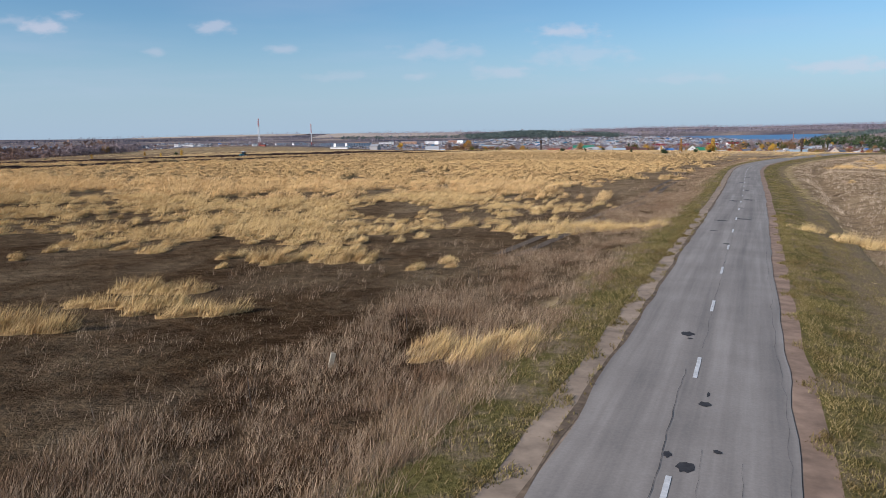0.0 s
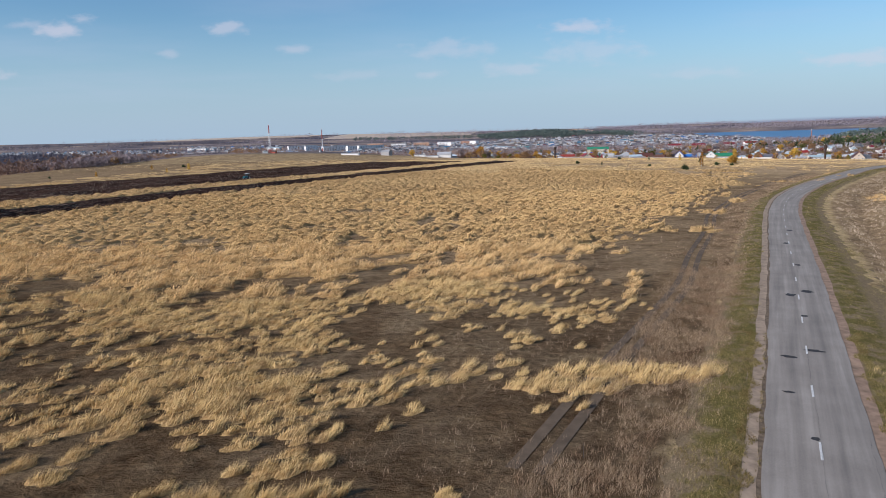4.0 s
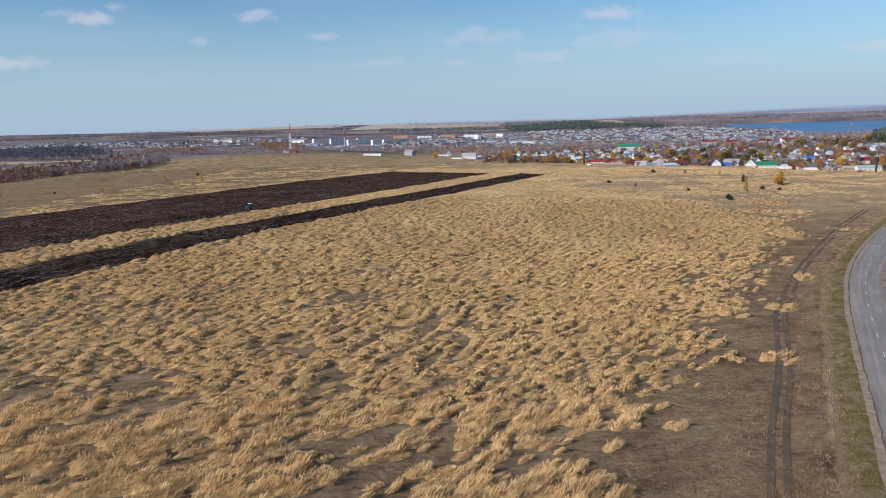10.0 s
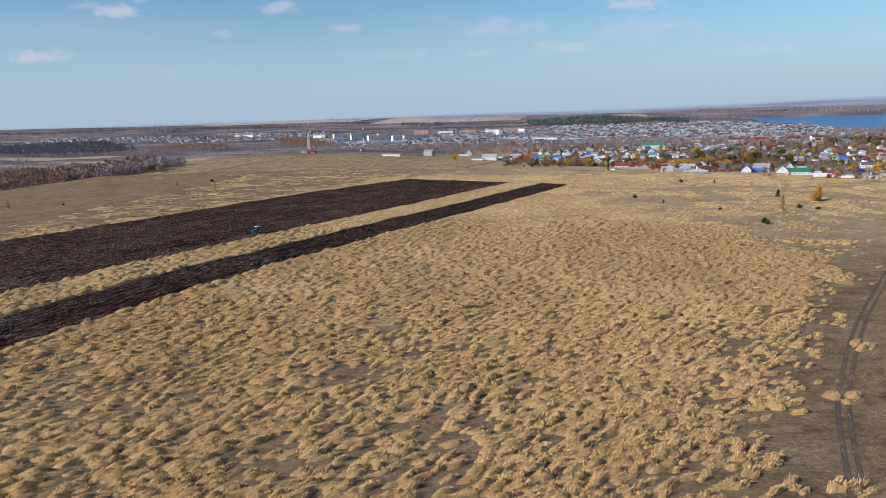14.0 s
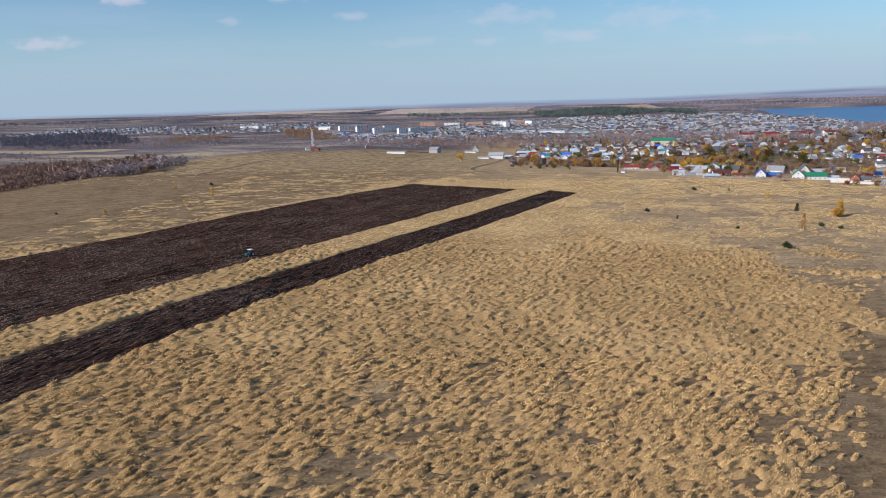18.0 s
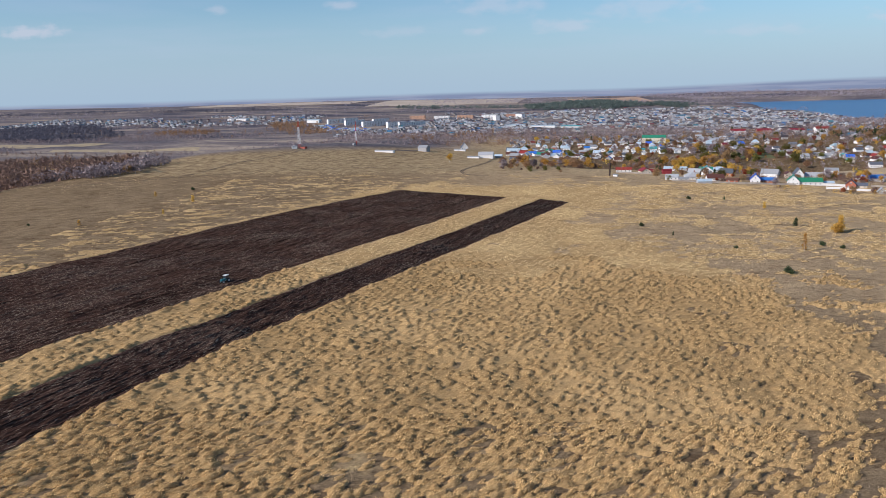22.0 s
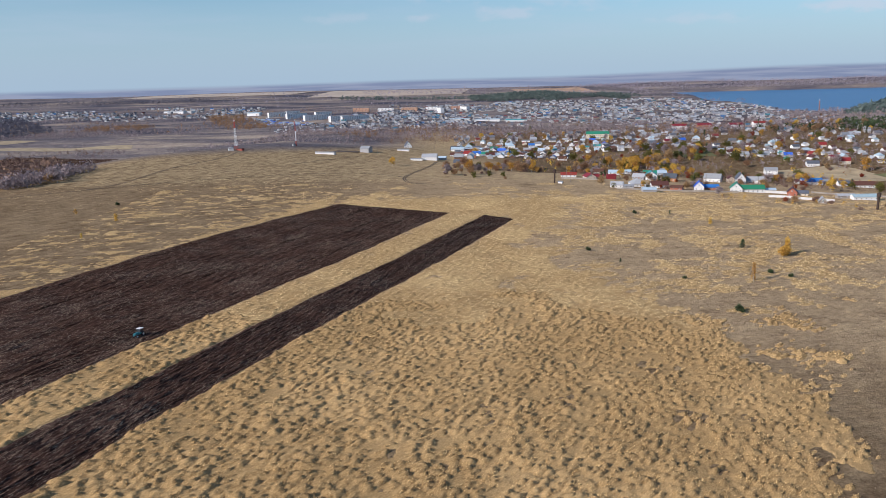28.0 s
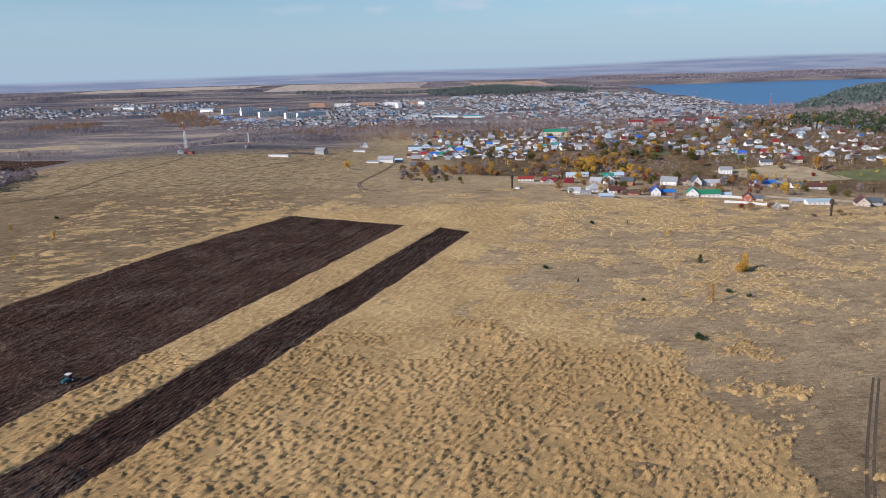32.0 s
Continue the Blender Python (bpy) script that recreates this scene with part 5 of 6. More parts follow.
# the golden copse above the gully, the bushes along the village edge, the gardens
grove(31, 210, 5, 205, 895, 1160, (6, 6, 1, 0, 4, 0, 4), 0.55, 1.25, lambda x, y: 930 + 0.55 * x < y + 20 and y < 1025 + 0.62 * x and not 118 < x < 150)
grove(32, 14, 5, 75, 880, 960, (3, 4, 3, 0, 0, 0, 4), 0.3, 0.6, lambda x, y: abs(y - 945 + 0.6 * x) < 30)
grove(33, 46, 232, 420, 670, 760, (6, 4, 1, 3, 1, 0, 6), 0.35, 0.8, lambda x, y: abs(y - 895 + 0.65 * x) < 18)
grove(34, 95, 150, 480, 800, 1000, (3, 3, 3, 4, 3, 1, 3), 0.5, 1.0)
grove(35, 45, 200, 330, 1090, 1240, (8, 2, 2, 0, 1, 0, 1), 0.8, 1.4)
grove(36, 44, 280, 440, 1200, 1420, (2, 2, 7, 1, 3, 1, 1), 1.0, 1.7)
grove(37, 70, 400, 760, 1000, 1500, (3, 4, 3, 3, 5, 1, 2), 0.7, 1.5)
grove(38, 80, 40, 420, 1280, 1720, (4, 3, 3, 2, 5, 1, 1), 0.7, 1.4)
grove(39, 60, 500, 900, 1450, 1900, (3, 5, 2, 1, 6, 2, 1), 0.9, 1.6)


def woods(name, seed, count, x0, x1, y0, y1, tall, mat, label, inside=None, pieces=22, conical=False, grain=0.16):
    """A far wood in one mesh: stems hidden in crowns of loose pieces."""
    r = np.random.RandomState(seed)
    x, y = r.uniform(x0, x1, count), r.uniform(y0, y1, count)
    if inside is not None:
        keep = inside(x, y)
        x, y = x[keep], y[keep]
    n = len(x)
    z = height(x, y)
    h = tall * r.uniform(0.65, 1.2, n)
    v = np.empty((n, pieces, 3, 3), np.float32)
    for k in range(pieces):
        t = r.uniform(0.12, 1.0, n)
        rad = h * 0.30 * ((1.05 - t) * 0.9 if conical else np.sqrt(np.clip(1 - (2 * t - 0.95) ** 2 * 0.9, 0.05, 1)))
        a = r.uniform(0, 6.283, n)
        c = np.stack([x + np.cos(a) * rad, y + np.sin(a) * rad, z + t * h], -1)
        s = (h * grain * r.uniform(0.6, 1.4, n))[:, None]
        for q in range(3):
            v[:, k, q] = c + r.normal(0, 0.62, (n, 3)) * s
    me = mesh_np(name, v.reshape(-1, 3), np.arange(n * pieces * 3).reshape(-1, 3), mat)
    return tagged(new(name, me), label, "wood", kind="stuff")


def blot(x, y, size, seed, cut):
    return lattice(x / size, y / size, seed) > cut


edge_wood = lambda x, y: (-0.976 * (x + 468) + 0.218 * (y - 785) > 6) & (x < -425 - 0.54 * np.maximum(y - 960, 0))
woods("bare_wood", 71, 5000, -960, -440, 700, 1460, 15, TWIGS_BROWN, "dense leafless brown wood along the valley edge", edge_wood, 18, False, 0.14)
woods("rusty_wood", 107, 900, -960, -440, 700, 1460, 14, LEAF_RUST, "rust brown trees in the wood along the valley edge", lambda x, y: edge_wood(x, y) & blot(x, y, 60, 38, 0.5), 18, False, 0.13)
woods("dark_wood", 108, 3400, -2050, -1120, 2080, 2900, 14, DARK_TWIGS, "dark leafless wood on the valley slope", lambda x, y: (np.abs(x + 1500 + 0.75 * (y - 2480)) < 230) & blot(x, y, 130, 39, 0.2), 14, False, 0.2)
woods("bare_wood", 72, 500, -520, -60, 1240, 1520, 7, TWIGS, "thin scrub below the brow of the plateau", lambda x, y: np.abs(-0.82 * (x + 344) + 0.575 * (y - 1165) - 70) < 45)
woods("bare_wood", 73, 4200, -400, 1150, 1650, 2050, 11, TWIGS, "grey leafless trees between the village and the town", lambda x, y: (y > 1690 + 0.05 * x) & blot(x, y, 110, 5, 0.30), 18, False, 0.13)
woods("brown_wood", 92, 2600, -400, 1150, 1600, 2080, 9, TWIGS_BROWN, "brown leafless trees between the village and the town", lambda x, y: blot(x, y, 80, 21, 0.45), 22, False, 0.11)
woods("rusty_wood", 74, 900, -250, 1100, 1650, 2050, 11, LEAF_RUST, "rust coloured trees between the village and the town", lambda x, y: blot(x, y, 90, 6, 0.6))
woods("bare_wood", 75, 4600, -1700, 1150, 2050, 3300, 7.5, TWIGS, "grey leafless trees among the houses of the town", lambda x, y: blot(x, y, 140, 7, 0.45), 14)
woods("rusty_wood", 76, 1900, -1400, 1000, 2100, 3300, 10, LEAF_RUST, "rust coloured trees among the houses of the town", lambda x, y: blot(x, y, 90, 8, 0.58), 14)
woods("rusty_wood", 77, 900, -860, -470, 2200, 2800, 13, LEAF_RUST, "rust coloured birch wood beyond the mast", lambda x, y: np.abs(x + 560 + 0.42 * (y - 2240)) < 45 + 40 * lattice(x / 60, y / 60, 22), 16)
woods("rusty_wood", 93, 320, -1010, -840, 2190, 2290, 10, LEAF_RUST, "orange brown thicket on the valley floor", None, 16)
woods("bare_wood", 89, 3200, -2300, -800, 1950, 2200, 9, TWIGS, "dark leafless wood in the valley", lambda x, y: np.abs(y - 2110 - 0.1 * (x + 1000)) < 55 + 60 * lattice(x / 150, y / 90, 23), 14)
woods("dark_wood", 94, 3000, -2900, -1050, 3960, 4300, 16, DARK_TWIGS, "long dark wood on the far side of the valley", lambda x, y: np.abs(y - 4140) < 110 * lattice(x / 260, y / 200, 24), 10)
woods("bare_wood", 95, 1600, -2600, -700, 1600, 1760, 7, TWIGS_BROWN, "scrub belt on the valley floor", lambda x, y: np.abs(y - 1680 - 0.08 * (x + 900)) < 40 * lattice(x / 120, y / 90, 25), 14)
woods("bare_wood", 96, 5200, 900, 3600, 4640, 4960, 14, HAZE_TINTED_TWIGS, "leafless woods across the lake, tinted mauve for haze", lambda x, y: blot(x * 0.5, y * 1.6, 160, 26, 0.12), 9)
woods("bare_wood", 97, 3000, -500, 1150, 3700, 4700, 14, HAZE_TINTED_TWIGS, "far brown woods behind the pines", lambda x, y: blot(x * 0.6, y * 1.6, 220, 27, 0.62), 9)
woods("pine_wood", 100, 420, 860, 1010, 1480, 1800, 14, NEEDLES, "dark pines on the slope at the village edge", lambda x, y: blot(x, y, 70, 31, 0.3), 16, False, 0.2)
woods("pine_wood", 98, 190, 660, 850, 1620, 1760, 14, NEEDLES, "dark garden pines by the works", lambda x, y: blot(x, y, 60, 28, 0.35), 16, False, 0.2)
woods("bare_wood", 78, 2600, -2100, -650, 1500, 2900, 10, TWIGS, "leafless scrub on the valley floor", lambda x, y: blot(x, y * 2.2, 210, 9, 0.60))
woods("pine_wood", 79, 5200, 110, 900, 3300, 3900, 14, HAZE_TINTED_PINE, "dark pine plantation on the far hillside", lambda x, y: (np.abs(x - 430) / 430) ** 2 + ((y - 3560 + 0.12 * (x - 430)) / 190) ** 2 < 0.20 + 1.15 * lattice(x / 110, y / 80, 10), 12, False, 0.24)
woods("pine_wood", 90, 2200, -560, 260, 3640, 4300, 14, HAZE_TINTED_PINE, "thin dark pine belt on the far hillside", lambda x, y: np.abs(y - 3700 + 0.75 * (x - 0)) < 55, 12, False, 0.24)
woods("pine_wood", 80, 9000, 1020, 2300, 1850, 3050, 17, HAZE_TINTED_PINE, "dark green pine wood on the hill by the lake", lambda x, y: ((x - 1020 - 0.72 * (y - 2100)) / 1.23 > 15) & (y > 1990 - 0.12 * (x - 1020)) & blot(x, y, 120, 19, 0.16), 11, False, 0.24)
woods("bare_wood", 81, 2600, 900, 1700, 1450, 2350, 12, TWIGS, "grey leafless trees at the foot of the pine hill", lambda x, y: blot(x, y, 120, 11, 0.45))
woods("rusty_wood", 82, 240, 850, 1600, 1350, 2300, 11, LEAF_RUST, "rust coloured trees at the foot of the pine hill", lambda x, y: blot(x, y, 100, 12, 0.5))
woods("bare_wood", 83, 2600, -3000, 1300, 3300, 4800, 16, HAZE_TINTED_TWIGS, "distant leafless woods in bands on the hills", lambda x, y: blot(x * 0.6, y * 2.6, 300, 13, 0.62), 10)
gardens = lambda x, y: (y > 1330 + 0.05 * x) | ((x > 420) & (y > 1500 - 0.72 * x))
woods("garden_thicket", 84, 4600, 50, 950, 1000, 1980, 6.5, TWIGS, "leafless garden trees and shrubs between the houses", lambda x, y: gardens(x, y) & blot(x, y, 70, 14, 0.34), 14)
woods("garden_thicket", 85, 3600, 50, 950, 1000, 1980, 5.0, TWIGS_BROWN, "brown garden shrubs between the houses", lambda x, y: gardens(x, y) & blot(x, y, 60, 15, 0.36), 14, False, 0.13)
woods("garden_thicket", 99, 1500, 50, 950, 1000, 1980, 5.5, LEAF_RUST, "rusty garden trees between the houses", lambda x, y: gardens(x, y) & blot(x, y, 50, 29, 0.5), 16)
woods("garden_thicket", 86, 500, 50, 950, 1000, 1980, 7.0, LEAF_OLIVE, "olive green garden trees between the houses", lambda x, y: gardens(x, y) & blot(x, y, 60, 16, 0.5), 16)
woods("garden_thicket", 87, 1500, 150, 460, 800, 1010, 3.6, TWIGS_BROWN, "brown garden shrubs round the front houses", lambda x, y: blot(x, y, 40, 17, 0.45) & (y > 905 - 0.45 * (x - 150)), 14)
woods("garden_thicket", 88, 900, 210, 480, 1000, 1330, 5.0, TWIGS, "scrub on the slopes of the gully", lambda x, y: blot(x, y, 60, 18, 0.55), 14)
slope = lambda x, y: (y > 985 - 0.35 * x + 60) & (y > 905 - 0.3 * (x - 150))
woods("garden_thicket", 101, 1600, 110, 500, 880, 1340, 2.6, TWIGS_BROWN, "brown thickets on the slopes and in the gardens", lambda x, y: slope(x, y) & blot(x, y, 45, 32, 0.45), 14)
woods("garden_thicket", 102, 520, 110, 560, 860, 1340, 4.2, LEAF_RUST, "rusty bushes on the slopes and in the gardens", lambda x, y: slope(x, y) & blot(x, y, 40, 33, 0.5), 18)
woods("garden_thicket", 103, 260, 150, 620, 860, 1340, 3.2, LEAF_RED, "dark red bushes in the gardens", lambda x, y: slope(x, y) & blot(x, y, 40, 34, 0.5), 18)
woods("garden_thicket", 104, 240, 110, 620, 880, 1340, 6.0, LEAF_GOLD, "small golden trees in the gardens", lambda x, y: slope(x, y) & blot(x, y, 50, 35, 0.5), 22)
woods("roadside_bushes", 105, 190, 230, 430, 660, 770, 3.2, LEAF_GOLD, "golden bushes along the edge of the meadow", lambda x, y: (np.abs(y - 895 + 0.65 * x) < 14) & blot(x, y, 22, 36, 0.45), 30)
woods("roadside_bushes", 106, 260, 230, 430, 660, 770, 2.4, TWIGS_BROWN, "brown bushes along the edge of the meadow", lambda x, y: (np.abs(y - 897 + 0.65 * x) < 16) & blot(x, y, 22, 37, 0.4), 24)
big_birch = broad_tree("pale_birch", 17, 9, TWIGS, BIRCH_BARK, "tall pale leafless birch at the wood's edge", 47, 700, 0.12, 0.8)
place(big_birch, -402, 905)
again(big_birch, -413, 918, 70, 0.85)
again(KINDS[1], -408, 900, 10, 1.1)
woods("bare_wood", 91, 600, -520, -405, 860, 1010, 10, TWIGS, "pale leafless scrub at the wood's edge", lambda x, y: (-0.976 * (x + 425) + 0.218 * (y - 785) > 10), 26)


# ---- houses ----
def paint(name, c, per=0.25, rough=0.8):
    return plain(name, c, rough, 0.12, 0.8, per_object=per)


WHITE, CREAM, BRICK, GREYW, LOG = paint("white_render", (0.72, 0.71, 0.69)), paint("cream_render", (0.62, 0.54, 0.42)), paint("orange_brick", (0.42, 0.17, 0.09)), paint("grey_block", (0.36, 0.35, 0.35)), paint("dark_log", (0.17, 0.10, 0.065))
R_GREY, R_SLATE, R_RED, R_BLUE, R_GREEN, R_BROWN, R_PALE, R_TEAL = (paint("pale_grey_roof", (0.33, 0.335, 0.345), 0.5, 0.6), paint("dark_slate_roof", (0.10, 0.11, 0.13), 0.3, 0.6), paint("crimson_metal_roof", (0.24, 0.030, 0.035), 0.3, 0.5), paint("bright_blue_roof", (0.045, 0.16, 0.52), 0.3, 0.5),
    paint("green_metal_roof", (0.035, 0.24, 0.15), 0.3, 0.5), paint("brown_metal_roof", (0.115, 0.050, 0.038), 0.3, 0.5), paint("pale_blue_roof", (0.40, 0.50, 0.56), 0.3, 0.5), paint("turquoise_roof", (0.06, 0.30, 0.32), 0.3, 0.5))
ROOF_WORD = {R_GREY.name: "grey sheet", R_SLATE.name: "dark slate", R_RED.name: "crimson metal", R_BLUE.name: "bright blue metal", R_GREEN.name: "green metal", R_BROWN.name: "brown metal", R_PALE.name: "pale blue grey metal", R_TEAL.name: "turquoise metal"}
WALL_WORD = {WHITE.name: "white rendered", CREAM.name: "cream rendered", BRICK.name: "orange brick", GREYW.name: "grey block", LOG.name: "dark log"}
FRAME = plain("window_frame_white", (0.75, 0.75, 0.74), 0.5, 0.05)
CHIMNEY = plain("chimney_brick", (0.33, 0.15, 0.10), 0.9, 0.2)
PLANK = plain("weathered_plank", (0.30, 0.26, 0.22), 0.9, 0.25, per_object=0.3)
CONCRETE = plain("pale_concrete", (0.60, 0.59, 0.57), 0.9, 0.15)


def glass_material():
    m, nodes, links, b = shader("dark_window_glass", 0.08)
    b.inputs["Base Color"].default_value = (0.035, 0.045, 0.055, 1)
    b.inputs["Specular IOR Level"].default_value = 0.6
    return m


PANE = glass_material()


def walls_mesh(w, l, h, rise, hip=False):
    """Outer walls w across the gable and l along the ridge, with gables of that rise."""
    x, y = w / 2, l / 2
    v = [(-x, -y, -1.2), (x, -y, -1.2), (x, y, -1.2), (-x, y, -1.2), (-x, -y, h), (x, -y, h), (x, y, h), (-x, y, h)]
    f = [(3, 2, 1, 0), (1, 2, 6, 5), (3, 0, 4, 7)]
    if hip:
        f += [(0, 1, 5, 4), (2, 3, 7, 6), (4, 5, 6, 7)]
    else:
        v += [(0, -y, h + rise * 0.96), (0, y, h + rise * 0.96)]
        f += [(0, 1, 5, 8, 4), (2, 3, 7, 9, 6)]
    return v, f


def roof_mesh(w, l, h, rise, over=0.5, hip=False, thick=0.16):
    x, y = w / 2 + over, l / 2 + over
    e, t = h - over * rise / (w / 2) * 0.9, h + rise
    inset = min(w, l) * 0.48 if hip else 0
    top = [(-x, -y, e), (x, -y, e), (x, y, e), (-x, y, e), (0, -y + inset, t), (0, y - inset, t)]
    v = top + [(a, b, c + thick) for a, b, c in top]
    f = [(0, 3, 5, 4), (1, 4, 5, 2), (6, 10, 11, 9), (7, 8, 11, 10), (0, 6, 9, 3), (1, 2, 8, 7)]
    if hip:
        f += [(0, 4, 1), (2, 5, 3), (6, 7, 10), (8, 9, 11), (0, 1, 7, 6), (2, 3, 9, 8)]
    else:
        f += [(0, 4, 10, 6), (4, 1, 7, 10), (5, 3, 9, 11), (2, 5, 11, 8)]
    return v, f


def window_part(parent, x, y, z, w, h, axis):
    """A framed window proud of a wall; axis says which way it looks: 0 along x, 1 along y."""
    s = math.copysign(1, x if axis == 0 else y)
    bm = bmesh.new()
    d = 0.06
    for a, b, c, e in ((-w / 2, -w / 2 + 0.12, -h / 2, h / 2), (w / 2 - 0.12, w / 2, -h / 2, h / 2), (-w / 2, w / 2, -h / 2, -h / 2 + 0.12), (-w / 2, w / 2, h / 2 - 0.12, h / 2), (-0.05, 0.05, -h / 2, h / 2)):
        if axis == 0:
            box(bm, min(x, x + s * d), y + a, z + c, max(x, x + s * d), y + b, z + e)
        else:
            box(bm, x + a, min(y, y + s * d), z + c, x + b, max(y, y + s * d), z + e)
    win = part("window", bm, FRAME, parent)
    g = 0.02 * s
    if axis == 0:
        v = [(x + g, y - w / 2, z - h / 2), (x + g, y + w / 2, z - h / 2), (x + g, y + w / 2, z + h / 2), (x + g, y - w / 2, z + h / 2)]
    else:
        v = [(x - w / 2, y + g, z - h / 2), (x + w / 2, y + g, z - h / 2), (x + w / 2, y + g, z + h / 2), (x - w / 2, y + g, z + h / 2)]
    part("pane", mesh_of("pane", v, [(0, 1, 2, 3)], PANE), PANE, win)


def house(x, y, w, l, h, rise, turn, wall, roof, hip=False, windows=True, name="house", label="", chimney=True, group="village houses", category="house", over=0.5):
    """A house at (x, y): w across its gable, l along its ridge, turn in degrees."""
    label = label or "%s house with a %s roof" % (WALL_WORD.get(wall.name, "plain"), ROOF_WORD.get(roof.name, "plain"))
    ob = empty(name, pose(x, y, at(x, y), 0, 0, turn), label, category, group)
    part("wall", mesh_of("wall", *walls_mesh(w, l, h, rise, hip), wall), wall, ob)
    top = part("roof", mesh_of("roof", *roof_mesh(w, l, h, rise, over, hip), roof), roof, ob)
    if chimney:
        part("chimney", box(bmesh.new(), w * 0.12, l * 0.12, h + rise * 0.4, w * 0.12 + 0.7, l * 0.12 + 0.7, h + rise + 0.8), CHIMNEY, top)
    if windows:
        floors = max(1, int(h / 2.7))
        for k in range(floors):
            z = 1.5 + 2.8 * k
            n = max(1, int(w / 3.2))
            for q in range(n):
                window_part(ob, (q + 0.5) * w / n - w / 2, -l / 2, z, 1.1, 1.35, 1)
            n = max(1, int(l / 3.6))
            for q in range(n):
                window_part(ob, -w / 2, (q + 0.5) * l / n - l / 2, z, 1.1, 1.35, 0)
        if not hip and rise > 2.2:
            window_part(ob, 0, -l / 2, h + rise * 0.32, 1.2, 1.2, 1)
    return ob


# front row along the meadow and the lane behind it
house(135, 918, 8, 16, 2.8, 2.2, 82, WHITE, R_RED)
house(153, 896, 10, 12, 3.0, 3.0, 8, CREAM, R_RED)
house(161, 902, 9, 14, 2.6, 2.0, 88, BRICK, R_RED)
house(176, 899, 7, 9, 4.0, 1.0, 90, paint("crimson_siding", (0.25, 0.035, 0.04)), R_RED, windows=False, chimney=False, name="garage", label="crimson metal garage with a low roof", category="garage")
house(178, 975, 9, 11, 3.2, 2.6, 80, CREAM, R_BROWN)
house(196, 972, 10, 14, 3.0, 2.4, 75, WHITE, R_PALE)
house(212, 985, 8, 10, 3.0, 2.2, 80, WHITE, R_PALE)
house(164, 818, 9, 11, 2.8, 2.4, 70, WHITE, R_GREY)
house(172, 808, 6, 9, 2.3, 1.2, 80, GREYW, R_GREY, chimney=False)
house(185, 828, 13, 14, 3.4, 4.2, 0, WHITE, R_GREY, hip=True)
house(216, 895, 11, 12, 5.6, 4.0, -12, WHITE, R_TEAL)
house(205, 900, 8, 12, 3.0, 3.0, 60, GREYW, R_GREY)
house(232, 960, 9, 14, 3.4, 2.6, 80, CREAM, R_GREEN)
house(203, 818, 10, 15, 3.0, 3.0, 86, WHITE, R_BROWN)
house(184, 783, 7, 12, 2.3, 1.6, 90, GREYW, R_PALE, windows=False, chimney=False, name="shed", label="low blue grey shed at the meadow's edge", category="shed")
house(214, 800, 7, 10, 2.4, 1.8, 60, BRICK, R_BROWN, chimney=False)
house(250, 985, 9, 15, 3.0, 2.6, 85, WHITE, R_PALE)
house(234, 889, 10, 13, 3.6, 4.0, 62, BRICK, R_SLATE)
house(256, 1010, 9, 13, 4.8, 2.4, 85, WHITE, R_GREY)
house(275, 1020, 7, 8, 2.8, 2.6, 20, LOG, R_BROWN)
house(234, 801, 8.5, 11, 3.6, 4.4, -18, WHITE, R_BLUE)
house(246, 805, 8, 13, 2.6, 2.0, 82, BRICK, R_BLUE, chimney=False)
house(278, 891, 11, 16, 4.2, 4.2, 60, WHITE, R_GREY)
house(294, 886, 6, 6, 4.2, 2.2, 0, CREAM, R_BROWN)
house(303, 884, 9, 12, 4.4, 6.0, -10, WHITE, R_SLATE)
house(264, 792, 10, 12, 3.6, 4.6, -20, WHITE, R_GREEN)
house(277, 790, 9, 20, 3.4, 3.0, 84, WHITE, R_GREEN)
house(294, 791, 6, 8, 2.4, 1.2, 80, GREYW, R_PALE, chimney=False, windows=False, name="shed", label="pale garden shed beside a long white house", category="shed")
house(320, 888, 10, 16, 3.4, 3.2, 80, WHITE, R_GREY)
house(302, 766, 8, 11, 3.4, 3.8, -25, BRICK, R_BROWN)
house(310, 764, 6, 8, 2.6, 2.0, 70, CREAM, R_SLATE)
house(442, 1135, 13, 16, 6.0, 3.4, 75, WHITE, R_GREY)
house(385, 905, 10, 20, 3.6, 3.0, 86, WHITE, R_BLUE)
house(402, 912, 9, 12, 3.0, 2.6, 86, GREYW, R_GREY)
house(372, 905, 5, 7, 2.4, 1.8, 0, WHITE, R_BROWN)
house(413, 893, 9, 12, 3.0, 2.8, 84, WHITE, R_SLATE)
house(430, 888, 11, 20, 3.2, 3.2, 80, WHITE, R_BROWN)
house(512, 1165, 10, 16, 4.0, 3.4, 80, WHITE, R_SLATE)
house(553, 1160, 10, 14, 4.6, 4.0, 75, CREAM, R_RED)
house(303, 716, 6, 8, 2.0, 3.0, -20, PLANK, R_GREY, chimney=False, name="cabin", label="small grey plank cabin among red bushes", category="cabin")
house(352, 745, 8, 20, 3.0, 1.8, 86, WHITE, R_PALE)
house(385, 737, 10, 13, 3.0, 5.0, -20, CREAM, R_BROWN)
house(400, 745, 9, 12, 3.0, 3.0, 70, GREYW, R_SLATE)
house(340, 752, 6, 14, 2.4, 1.4, 86, PLANK, R_GREY, chimney=False)

